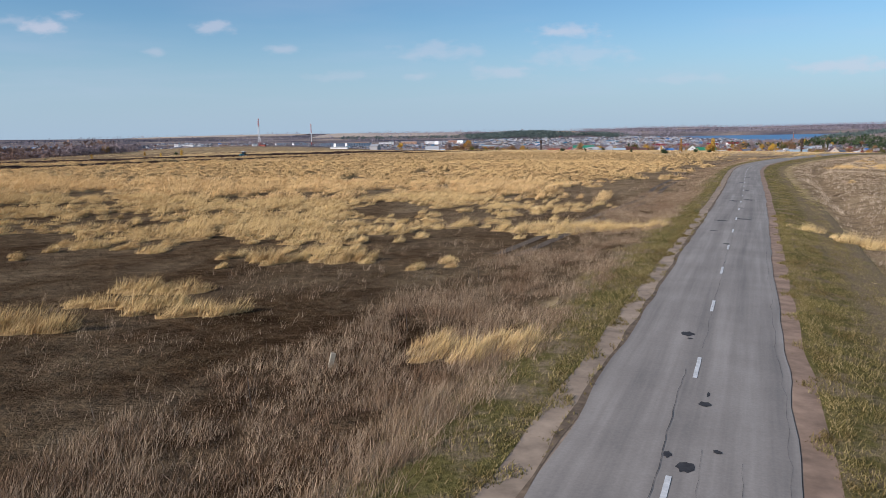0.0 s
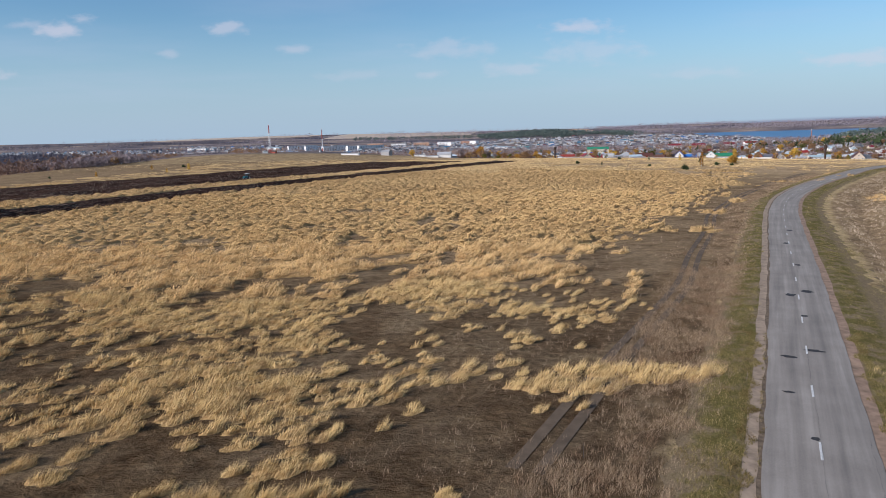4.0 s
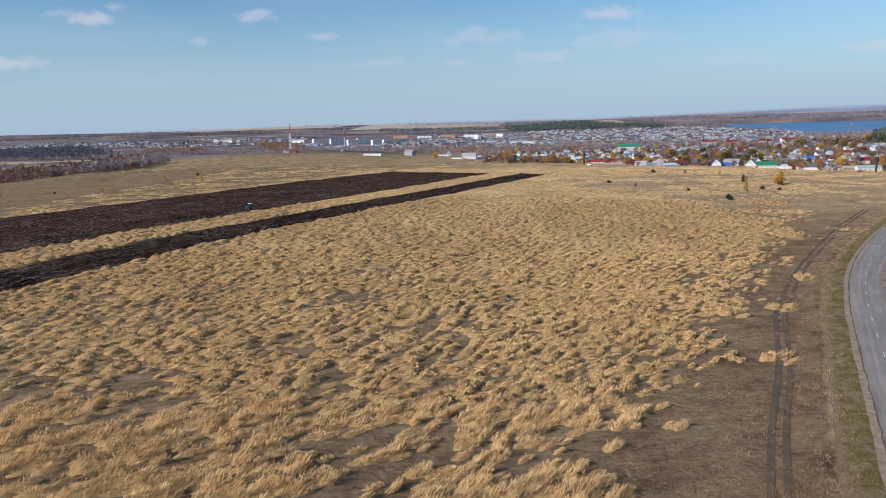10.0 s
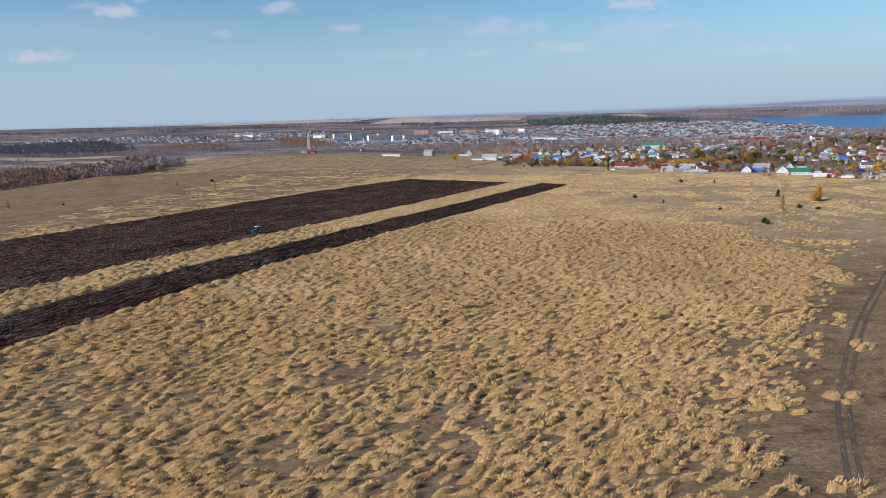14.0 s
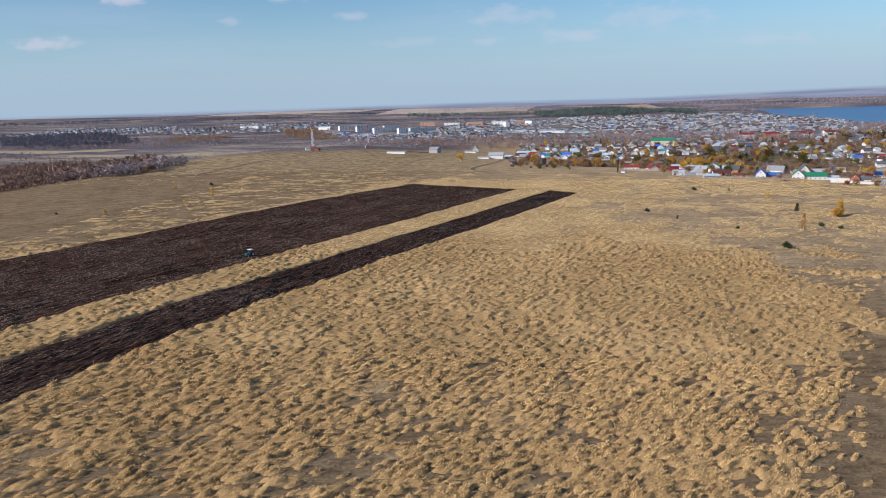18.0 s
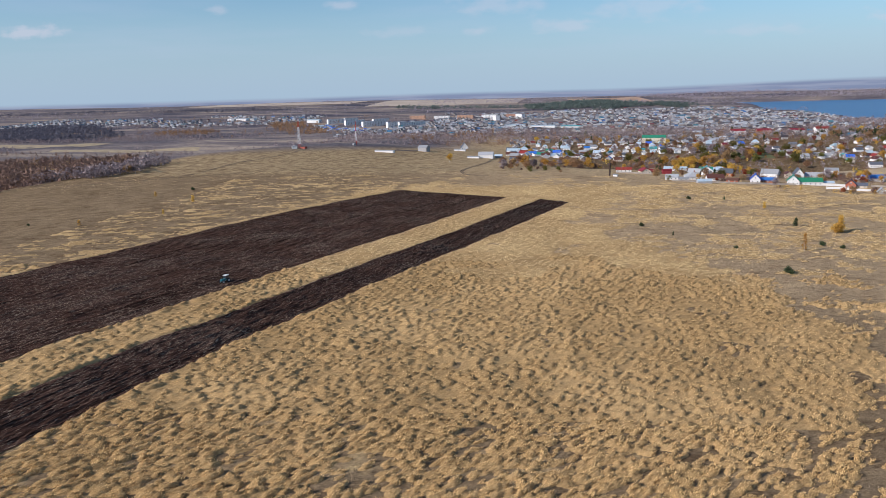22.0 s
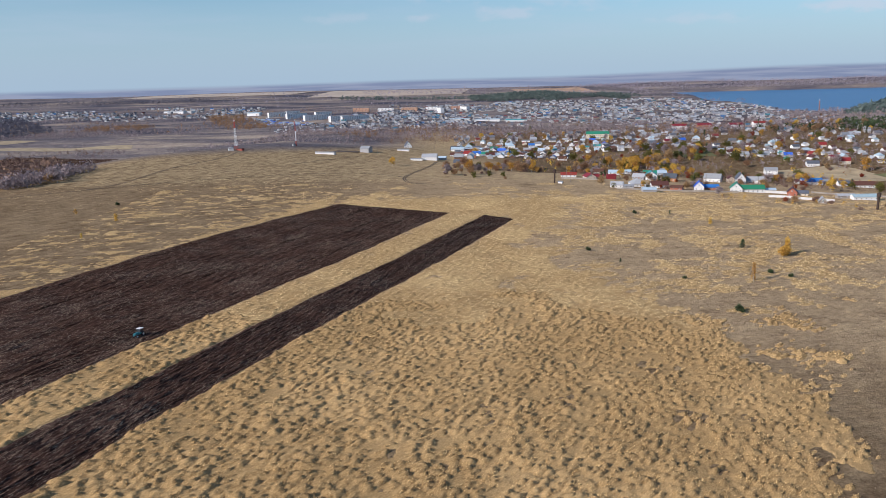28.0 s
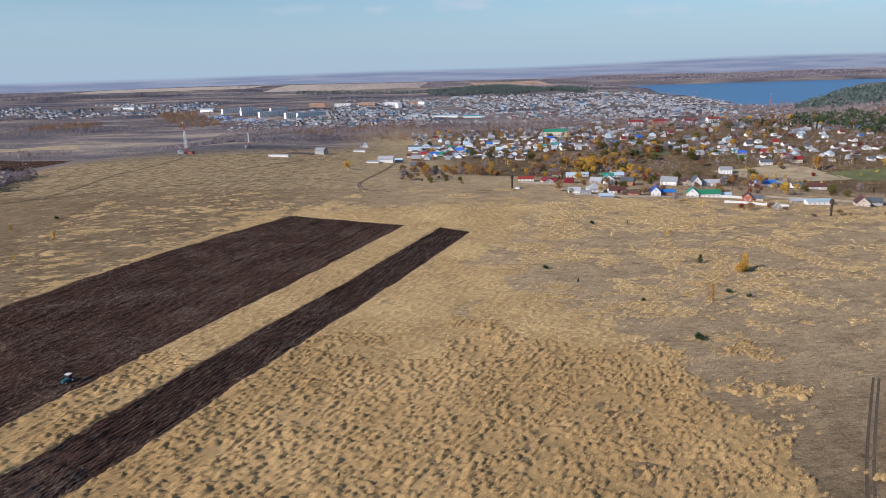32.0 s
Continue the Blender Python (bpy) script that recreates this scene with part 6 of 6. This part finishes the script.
# farm buildings on the plateau
house(-17, 1128, 12, 20, 5.0, 3.6, 84, WHITE, R_GREY, windows=False, chimney=False, name="barn", label="white walled barn with a pale sheet roof", category="barn")
house(0, 1140, 7, 10, 3.2, 2.0, 80, GREYW, R_PALE, chimney=False, name="shed", label="grey shed with a pale blue roof beside a barn", category="shed")
house(-34, 1120, 5, 16, 2.2, 0.9, 80, WHITE, R_GREY, windows=False, chimney=False, name="shed", label="long low white shed near a barn", category="shed")
house(-113, 1230, 13, 14, 6.0, 3.0, 70, GREYW, R_GREY, windows=False, chimney=False, name="pump_house", label="grey block house alone on the plateau", category="shed")
house(-165, 1180, 5, 30, 2.6, 0.8, 72, WHITE, R_GREY, windows=False, chimney=False, name="shed", label="long low white shed alone on the plateau", category="shed")
house(-62, 1290, 5, 18, 2.6, 0.8, 78, WHITE, R_GREY, windows=False, chimney=False, name="shed", label="long low white shed on the plateau", category="shed")
house(24, 1085, 9, 18, 2.0, 3.6, 80, LOG, R_SLATE, windows=False, name="barn", label="dark old barn above the gully", category="barn")
house(-62, 1420, 12, 14, 3.0, 8.0, 10, WHITE, R_SLATE, name="house", label="steep white house on the brow of the hill")
house(20, 1420, 12, 16, 2.6, 6.0, 70, LOG, R_SLATE, label="steep dark log house on the brow")
# the hamlet under the wood
house(-733, 1240, 10, 14, 3.2, 3.6, 20, LOG, R_SLATE, label="dark log house with a slate roof under the wood")
house(-716, 1285, 10, 13, 3.2, 3.4, 70, LOG, R_GREY, label="dark log house with a grey roof under the wood")
house(-765, 1262, 9, 12, 3.0, 3.0, 80, WHITE, R_SLATE, label="white house with a dark roof under the wood")
# the village behind the copse
house(18, 1225, 9, 15, 3.0, 3.0, 84, WHITE, R_BROWN)
house(26, 1205, 8, 9, 3.4, 1.8, 84, GREYW, R_GREY)
house(37, 1238, 10, 12, 4.6, 3.6, 60, WHITE, R_RED)
house(50, 1275, 10, 15, 3.4, 3.4, 86, CREAM, R_BLUE)
house(62, 1290, 10, 16, 3.2, 3.0, 84, WHITE, R_GREEN)
house(72, 1315, 9, 18, 3.0, 2.4, 84, GREYW, R_GREY)
house(24, 1390, 11, 22, 4.6, 3.0, 80, WHITE, R_PALE)
house(40, 1400, 10, 18, 3.6, 4.0, 84, GREYW, R_PALE)
house(100, 1420, 11, 14, 5.0, 4.0, 70, GREYW, R_BLUE)
house(88, 1300, 10, 14, 3.2, 3.2, 86, WHITE, R_PALE)
big = house(300, 1600, 16, 44, 10.0, 4.5, 80, CREAM, R_GREEN, name="school", label="three storey cream school with a green roof", category="school", group="")


# ---- the town, farther off ----
def prototype(w, l, h, rise, wall, roof, hip=False):
    """A far house of two or three parts; copies share its meshes."""
    ob = empty("town_house", pose(0, 0, 0), "%s town house with a %s roof" % (WALL_WORD.get(wall.name, "plain"), ROOF_WORD[roof.name]), "house", "town houses")
    part("wall", mesh_of("wall", *walls_mesh(w, l, h, rise, hip), wall), wall, ob)
    part("roof", mesh_of("roof", *roof_mesh(w, l, h, rise, 0.5, hip), roof), roof, ob)
    return ob


PROTOS = [prototype(9, 12, 3.2, 3.2, WHITE, R_GREY), prototype(9, 11, 3.4, 3.6, GREYW, R_PALE), prototype(10, 13, 3.2, 3.4, WHITE, R_BROWN), prototype(8, 11, 3.0, 3.0, LOG, R_GREY), prototype(10, 12, 3.6, 3.8, CREAM, R_RED),
          prototype(9, 12, 3.4, 3.2, WHITE, R_SLATE), prototype(10, 12, 3.4, 3.4, GREYW, R_BLUE), prototype(10, 13, 3.6, 3.4, BRICK, R_GREY, True), prototype(9, 12, 3.2, 3.2, WHITE, R_TEAL), prototype(7, 16, 2.6, 1.6, WHITE, R_GREY),
          prototype(10, 12, 5.4, 3.6, WHITE, R_PALE, True), prototype(9, 12, 3.2, 3.0, CREAM, R_GREEN)]
SPOTS = [(330, 1420), (120, 1530), (450, 1300), (210, 1500), (640, 1400), (380, 1500), (520, 1260), (700, 1560), (270, 1450), (160, 1600), (480, 1560), (90, 1480)]
for ob, (x, y) in zip(PROTOS, SPOTS):
    place(ob, x, y, 80)
ODDS = np.array((10, 6, 7, 8, 2.0, 7, 1.2, 4, 0.8, 5, 2.5, 1.0))
ODDS /= ODDS.sum()
BUILT = list(SPOTS)


def quarter(seed, count, x0, x1, y0, y1, inside=None, gap=15, grow=1.0):
    """Houses scattered in loose rows over a part of the town."""
    r = np.random.RandomState(seed)
    done = 0
    for k in range(count * 6):
        x, y = r.uniform(x0, x1), r.uniform(y0, y1)
        y = y + 14 * math.sin(y / 9.0)
        if (inside and not inside(x, y)) or any(abs(x - a) < gap and abs(y - b) < gap for a, b in BUILT[-700:]):
            continue
        BUILT.append((x, y))
        s = r.uniform(0.72, 1.08) * grow
        copy_thing(PROTOS[r.choice(len(PROTOS), p=ODDS)], pose(x, y, at(x, y), 0, 0, r.choice((-8, 82)) + r.normal(0, 8) + 0.02 * x) @ Matrix.Diagonal((s, s, s, 1)))
        done += 1
        if done >= count:
            break


quarter(4, 62, 20, 200, 1160, 1480, lambda x, y: y > 1150 + 0.9 * x or y > 1290, 13)
quarter(2, 100, 440, 900, 1080, 1500, lambda x, y: y > 1520 - 0.62 * x)
quarter(1, 115, 20, 460, 1330, 1600, lambda x, y: y > 1350 + 0.1 * x, 13)

FAR_WALL = leafy("far_house_walls", (0.34, 0.29, 0.26), (0.58, 0.56, 0.55), (0.82, 0.81, 0.80))
FAR_ROOF = leafy("far_house_roofs", (0.085, 0.078, 0.090), (0.24, 0.26, 0.30), (0.56, 0.58, 0.62))
FAR_VIVID = leafy("far_coloured_roofs", (0.26, 0.055, 0.05), (0.07, 0.24, 0.30), (0.10, 0.20, 0.46))


def far_quarters(seed):
    """The far streets, past counting: every house has its walls and its pitched roof, all in one mesh."""
    r = np.random.RandomState(seed)
    verts, faces, kinds = [], [], []
    taken = set()
    for count, x0, x1, y0, y1, size, cut in ((120, 20, 460, 1560, 1780, 1.1, 0.1), (130, 450, 1000, 1500, 1990, 1.1, 0.2), (1300, -330, 900, 2020, 2750, 1.08, 0.24), (950, -250, 1000, 2750, 3350, 1.12, 0.22), (800, -2100, -780, 2800, 3500, 1.1, 0.38), (180, -450, -120, 2020, 2330, 0.6, 0.2), (200, 820, 1130, 2250, 2900, 0.95, 0.3), (130, 800, 1250, 1900, 2350, 0.95, 0.3)):
        x, y = r.uniform(x0, x1, count * 3), r.uniform(y0, y1, count * 3)
        y = y + 14 * np.sin(y / 9.0)
        keep = lattice(x / 140, y / 130, 55) > cut
        x, y = x[keep][:count], y[keep][:count]
        z = height(x, y)
        for px, py, pz in zip(x, y, z):
            cell = (int(px // 14), int(py // 14))
            if cell in taken:
                continue
            taken.add(cell)
            if py < 2000 and any(abs(px - a) < 15 and abs(py - b) < 15 for a, b in BUILT):
                continue
            w, l, h, rise = r.uniform(6.0, 9.0) * size, r.uniform(8, 12.5) * size, r.uniform(2.8, 4.2) * size, r.uniform(2.4, 3.8) * size
            m = pose(px, py, pz, 0, 0, r.choice((-8, 82)) + r.normal(0, 8))
            colour = 2 if r.uniform() < 0.13 else 1
            for (v, f), k in ((walls_mesh(w, l, h, rise), 0), (roof_mesh(w, l, h, rise), colour)):
                base = len(verts)
                verts += [tuple(m @ Vector(q)) for q in v]
                faces += [tuple(base + i for i in q) for q in f]
                kinds += [k] * len(f)
    me = mesh_of("far_houses", verts, faces, FAR_WALL)
    me.materials.append(FAR_ROOF)
    me.materials.append(FAR_VIVID)
    me.polygons.foreach_set("material_index", kinds)
    return tagged(new("far_houses", me), "many small pale and grey houses of the distant town", "houses", kind="stuff")


far_quarters(77)


def stalls(seed):
    """Rows of low sheds with blue roofs at the market by the flats."""
    r = np.random.RandomState(seed)
    verts, faces, kinds = [], [], []
    for k in range(60):
        t = r.uniform(0, 1)
        x, y = lerp(-610, -420, t) + r.normal(0, 16), lerp(2600, 2330, t) + r.normal(0, 30)
        m = pose(x, y, at(x, y), 0, 0, -56 + r.normal(0, 4))
        for (v, f), q in ((walls_mesh(6, 10, 2.6, 1.2), 0), (roof_mesh(6, 10, 2.6, 1.2), 1 + (k % 3 == 0))):
            base = len(verts)
            verts += [tuple(m @ Vector(p)) for p in v]
            faces += [tuple(base + i for i in p) for p in f]
            kinds += [q] * len(f)
    me = mesh_of("market_sheds", verts, faces, FAR_WALL)
    me.materials.append(R_PALE)
    me.materials.append(R_BLUE)
    me.polygons.foreach_set("material_index", kinds)
    return tagged(new("market_sheds", me), "rows of low sheds with blue roofs near the flats", "sheds", kind="stuff")


stalls(9)

# blocks of flats
FLAT = plain("flats_panel", (0.78, 0.77, 0.76), 0.85, 0.12, 0.3, per_object=0.2)
FLAT_O = plain("flats_orange_brick", (0.50, 0.31, 0.21), 0.85, 0.12, 0.3, per_object=0.2)


def flats(x, y, w, l, floors, turn, mat, label):
    ob = empty("apartment_block", pose(x, y, at(x, y), 0, 0, turn), label, "apartment block", "blocks of flats")
    h = 2.9 * floors + 0.8
    bm = bmesh.new()
    box(bm, -w / 2, -l / 2, -2, w / 2, l / 2, h)
    body = part("wall", bm, mat, ob)
    part("roof", box(bmesh.new(), -w / 2 - 0.3, -l / 2 - 0.3, h, w / 2 + 0.3, l / 2 + 0.3, h + 0.5), R_GREY, ob)
    n = int(l / 5.5)
    v, f = [], []
    for s in (-1, 1):
        for k in range(floors):
            for q in range(n):
                c = (q + 0.5) * l / n - l / 2
                i = len(v)
                xx = s * (w / 2 + 0.03)
                v += [(xx, c - 0.8, 1.1 + 2.9 * k), (xx, c + 0.8, 1.1 + 2.9 * k), (xx, c + 0.8, 2.4 + 2.9 * k), (xx, c - 0.8, 2.4 + 2.9 * k)]
                f.append((i, i + 1, i + 2, i + 3))
    tagged(part("windows", mesh_of("windows", v, f, PANE), PANE, body), kind="stuff")
    return ob


WHITE_FLATS = "white five storey block of flats"
for k in range(4):
    flats(-585 + 88 * k, 2730 - 118 * k + 16 * (k % 2), 15, 62 + 8 * (k % 3), 5, -56, FLAT, WHITE_FLATS)
flats(-268, 2350, 15, 84, 5, -60, FLAT, "long grey five storey block of flats")
flats(-430, 2760, 15, 60, 5, -56, FLAT, WHITE_FLATS)
flats(-545, 2800, 15, 50, 5, -56, FLAT, WHITE_FLATS)
for k in range(5):
    flats(-330 + 95 * k, 3060 + 25 * (k % 2) - 20 * k, 14, 62, 5, 84, FLAT_O if k % 2 == 0 else FLAT, "orange and white five storey block of flats")
flats(-20, 2900, 14, 40, 6, 20, FLAT, WHITE_FLATS)
flats(70, 2930, 14, 46, 5, 30, FLAT, WHITE_FLATS)
house(-700, 2880, 26, 50, 9, 3, 75, WHITE, R_PALE, windows=False, chimney=False, name="sports_hall", label="large white hall at the edge of the town", category="hall", group="")
house(-1118, 3230, 30, 90, 9, 2, 78, WHITE, R_GREY, windows=False, chimney=False, name="factory_hall", label="long white factory hall in the valley", category="factory", group="")
house(-1075, 3240, 30, 60, 9, 2, 78, WHITE, R_GREY, windows=False, chimney=False, name="factory_hall", label="long white factory hall in the valley", category="factory", group="")
house(120, 2280, 14, 70, 5, 2, 82, WHITE, R_PALE, windows=False, chimney=False, name="workshop", label="long white workshop roofed in pale sheet", category="workshop", group="workshops")
house(200, 2250, 14, 60, 5, 2, 82, WHITE, R_TEAL, windows=False, chimney=False, name="workshop", label="long white workshop with a turquoise roof", category="workshop", group="workshops")
house(40, 2290, 14, 60, 5, 2, 82, WHITE, R_PALE, windows=False, chimney=False, name="workshop", label="long white workshop roofed in pale sheet", category="workshop", group="workshops")
for k in range(4):
    house(520 + 62 * k, 1800 + 22 * (k % 2), 18, 30, 9, 4, 78 + 5 * k, WHITE if k != 1 else BRICK, R_RED, chimney=False, name="apartment_house", label="three storey house with a crimson roof", category="apartment house", group="crimson roofed houses")


# ---- masts, towers and poles ----
STEEL_R, STEEL_W = plain("red_painted_steel", (0.42, 0.06, 0.04), 0.5, 0.1), plain("white_painted_steel", (0.72, 0.72, 0.72), 0.5, 0.1)
RUST = plain("rusty_dark_steel", (0.060, 0.040, 0.032), 0.8, 0.3)
WOOD_POLE = plain("grey_wooden_pole", (0.20, 0.17, 0.14), 0.9, 0.2)


def lattice_mast(x, y, tall, foot, head, label, bands=7):
    ob = empty("radio_mast", pose(x, y, at(x, y)), label, "mast")
    for k in range(bands):
        bm = bmesh.new()
        z0, z1 = tall * k / bands, tall * (k + 1) / bands
        r0, r1 = lerp(foot, head, k / bands), lerp(foot, head, (k + 1) / bands)
        for q in range(4):
            a, b = q * math.pi / 2 + 0.5, (q + 1) * math.pi / 2 + 0.5
            p = lambda r, t, z: (r * math.cos(t), r * math.sin(t), z)
            tube(bm, p(r0, a, z0), p(r1, a, z1), 0.14, 0.14, 4)
            zm, rm = (z0 + z1) / 2, (r0 + r1) / 2
            for lo, hi, rl, rh in ((z0, zm, r0, rm), (zm, z1, rm, r1)):
                tube(bm, p(rl, a, lo), p(rh, b, hi), 0.07, 0.07, 3)
                tube(bm, p(rl, b, lo), p(rh, a, hi), 0.07, 0.07, 3)
        part("section", bm, STEEL_R if k in (0, bands - 1, bands - 2) else STEEL_W, ob)
    bm = bmesh.new()
    tube(bm, (0, 0, tall), (0, 0, tall * 1.08), 0.15, 0.08)
    for q in range(3):
        a = q * 2.1
        box(bm, 1.1 * math.cos(a) - 0.25, 1.1 * math.sin(a) - 0.25, tall - 3, 1.1 * math.cos(a) + 0.25, 1.1 * math.sin(a) + 0.25, tall - 0.6)
    part("antenna", bm, STEEL_W, ob, "pale panel antennas")
    return ob


lattice_mast(-298, 1208, 44, 2.6, 0.7, "red and white lattice radio mast on the brow")
house(-305, 1204, 7, 9, 3.2, 1.2, 20, WHITE, R_GREY, windows=False, chimney=False, name="mast_cabin", label="small white cabin beside the radio mast", category="cabin", group="")
house(-292, 1205, 4, 12, 2.6, 0.6, 60, paint("red_fence_panel", (0.30, 0.08, 0.06)), R_BROWN, windows=False, chimney=False, name="mast_cabin", label="low red brown shed at the mast's foot", category="shed", group="")
pole_mast = lattice_mast(-228, 1290, 38, 0.8, 0.45, "thin dark lattice mast with a cabin below", 5)
house(-231, 1288, 4, 6, 2.6, 0.6, 30, GREYW, R_GREY, windows=False, chimney=False, name="mast_cabin", label="small grey cabin beside a thin mast", category="cabin", group="")


def water_tower(x, y, tall, label):
    """A steel water tower: a thin stem, a flared shoulder and a wider tank with a cone on top."""
    ob = empty("water_tower", pose(x, y, at(x, y)), label, "water tower", "water towers")
    part("stem", tube(bmesh.new(), (0, 0, -0.5), (0, 0, tall * 0.70), 0.85, 0.8, 12), RUST, ob)
    bm = bmesh.new()
    tube(bm, (0, 0, tall * 0.70), (0, 0, tall * 0.75), 0.8, 1.5, 14)
    tube(bm, (0, 0, tall * 0.75), (0, 0, tall * 0.95), 1.5, 1.5, 14)
    tube(bm, (0, 0, tall * 0.95), (0, 0, tall), 1.5, 0.3, 14)
    part("tank", bm, RUST, ob)
    bm = bmesh.new()
    for s in (-0.22, 0.22):
        tube(bm, (s, -1.05, 0), (s, -1.05, tall * 0.75), 0.03, 0.03, 4)
    for k in range(int(tall * 0.75 / 0.5)):
        tube(bm, (-0.22, -1.05, 0.3 + 0.5 * k), (0.22, -1.05, 0.3 + 0.5 * k), 0.02, 0.02, 4)
    part("ladder", bm, RUST, ob)
    return ob


water_tower(111, 852, 13.2, "dark steel water tower at the edge of the meadow")
water_tower(326, 680, 13.0, "dark steel water tower near the village gardens")
house(116.5, 850, 3, 4, 1.8, 0.6, 60, WHITE, R_GREY, windows=False, chimney=False, name="pump_house", label="small white pump cabin by the water tower", category="cabin", group="")

ob = empty("factory_chimney", pose(1160, 2480, at(1160, 2480)), "tall brick factory chimney by the lake with a pale top", "chimney")
part("shaft", tube(bmesh.new(), (0, 0, -1), (0, 0, 40), 1.5, 1.0, 12), CHIMNEY, ob)
part("crown", tube(bmesh.new(), (0, 0, 40), (0, 0, 42), 1.4, 1.4, 12), CONCRETE, ob)


def pole(x, y, tall=9.0, arm=True, turn=0.0):
    ob = empty("power_pole", pose(x, y, at(x, y), 0, 0, turn), "grey wooden power pole with a crossarm", "pole", "power poles")
    part("post", tube(bmesh.new(), (0, 0, -0.5), (0, 0, tall), 0.16, 0.11, 7), WOOD_POLE, ob)
    if arm:
        part("crossarm", box(bmesh.new(), -0.9, -0.06, tall - 0.7, 0.9, 0.06, tall - 0.55), WOOD_POLE, ob)
    return ob


first = pole(127, 855, 9.5)
for k in range(9):
    again(first, 215 + 24 * k, 862 + 5 * math.sin(k), 80, 1.0, 0)
for k in range(6):
    again(first, -95 + 16 * k, 1215 + 26 * k, 60, 1.0, 0)
for k in range(8):
    again(first, 130 + 9 * k, 900 + 28 * k, 10, 1.0, 0)


# ---- fences ----
def fence(x0, y0, x1, y1, h, mat, label, panel=3.0):
    """A run of panels between posts, each panel following the ground."""
    n = max(1, int(math.hypot(x1 - x0, y1 - y0) / panel))
    ob = empty("fence", pose(x0, y0, at(x0, y0)), label, "fence", "garden fences")
    a = math.atan2(y1 - y0, x1 - x0)
    for k in range(n):
        p, q = k / n, (k + 1) / n
        xa, ya, xb, yb = lerp(x0, x1, p), lerp(y0, y1, p), lerp(x0, x1, q), lerp(y0, y1, q)
        za, zb, zo = at(xa, ya), at(xb, yb), at(x0, y0)
        d = (-math.sin(a) * 0.05, math.cos(a) * 0.05)
        v = []
        for s in (-1, 1):
            v += [(xa - x0 + s * d[0], ya - y0 + s * d[1], za - zo - 0.4), (xb - x0 + s * d[0], yb - y0 + s * d[1], zb - zo - 0.4), (xb - x0 + s * d[0], yb - y0 + s * d[1], zb - zo + h), (xa - x0 + s * d[0], ya - y0 + s * d[1], za - zo + h)]
        part("panel", mesh_of("panel", v, [(0, 1, 2, 3), (7, 6, 5, 4), (3, 2, 6, 7), (0, 3, 7, 4), (1, 5, 6, 2)], mat), mat, ob)
    return ob


fence(284, 786, 306, 775, 2.2, CONCRETE, "pale concrete garden wall by the lane")
fence(276, 752, 318, 726, 2.0, CONCRETE, "pale concrete garden wall facing the meadow")
fence(160, 800, 214, 786, 1.4, PLANK, "weathered plank fence facing the meadow")
fence(214, 786, 262, 780, 1.5, PLANK, "weathered plank fence facing the meadow")
fence(124, 898, 160, 880, 1.6, PLANK, "weathered plank fence beside the field track")
fence(330, 790, 420, 745, 1.5, PLANK, "weathered plank fence along the lane")


# ---- tractor ----
def tractor(x, y, turn):
    ob = empty("tractor", pose(x, y, at(x, y) + 0.25, 0, 0, turn), "teal and dark tractor with a white roof pulling a plough", "tractor")
    teal, dark, glass = plain("teal_tractor_paint", (0.03, 0.17, 0.20), 0.45, 0.1), plain("dark_rubber", (0.02, 0.02, 0.022), 0.9, 0.2), PANE
    bm = box(bmesh.new(), -0.55, 0.3, 0.95, 0.55, 2.6, 1.75)
    bmesh.ops.bevel(bm, geom=bm.edges[:], offset=0.12, segments=2, affect="EDGES")
    part("hood", bm, teal, ob)
    bm = box(bmesh.new(), -0.85, -1.5, 1.0, 0.85, 0.35, 1.6)
    bmesh.ops.bevel(bm, geom=bm.edges[:], offset=0.1, segments=2, affect="EDGES")
    part("body", bm, teal, ob)
    cab = part("cab", box(bmesh.new(), -0.78, -1.3, 1.6, 0.78, 0.25, 2.85), glass, ob, "glazed cab")
    bm = box(bmesh.new(), -0.92, -1.45, 2.85, 0.92, 0.4, 3.05)
    bmesh.ops.bevel(bm, geom=bm.edges[:], offset=0.06, segments=2, affect="EDGES")
    part("cab_roof", bm, STEEL_W, cab, "white cab roof")
    for wx, wy, r, w in ((-0.95, -0.8, 0.85, 0.5), (0.95, -0.8, 0.85, 0.5), (-0.9, 2.0, 0.62, 0.4), (0.9, 2.0, 0.62, 0.4)):
        wheel = part("wheel", tube(bmesh.new(), (wx - w / 2, wy, r), (wx + w / 2, wy, r), r, r, 18), dark, ob, "black rubber tyre")
        part("rim", tube(bmesh.new(), (wx - w / 2 - 0.02, wy, r), (wx + w / 2 + 0.02, wy, r), r * 0.5, r * 0.5, 12), STEEL_W, wheel)
    part("exhaust", tube(bmesh.new(), (0.45, 1.5, 1.7), (0.45, 1.5, 2.9), 0.06, 0.05, 6), dark, ob)
    bm = bmesh.new()
    tube(bm, (0.5, -1.6, 0.9), (-0.6, -4.4, 0.8), 0.10, 0.10, 5)
    for k in range(4):
        px, py = 0.4 - 0.27 * k, -1.9 - 0.7 * k
        tube(bm, (px, py, 0.9), (px + 0.1, py - 0.3, 0.1), 0.06, 0.04, 4)
        box(bm, px - 0.05, py - 0.55, 0.0, px + 0.25, py - 0.15, 0.35)
    part("plough", bm, RUST, ob, "rusty four-share plough")


tractor(-107, 397, 158)
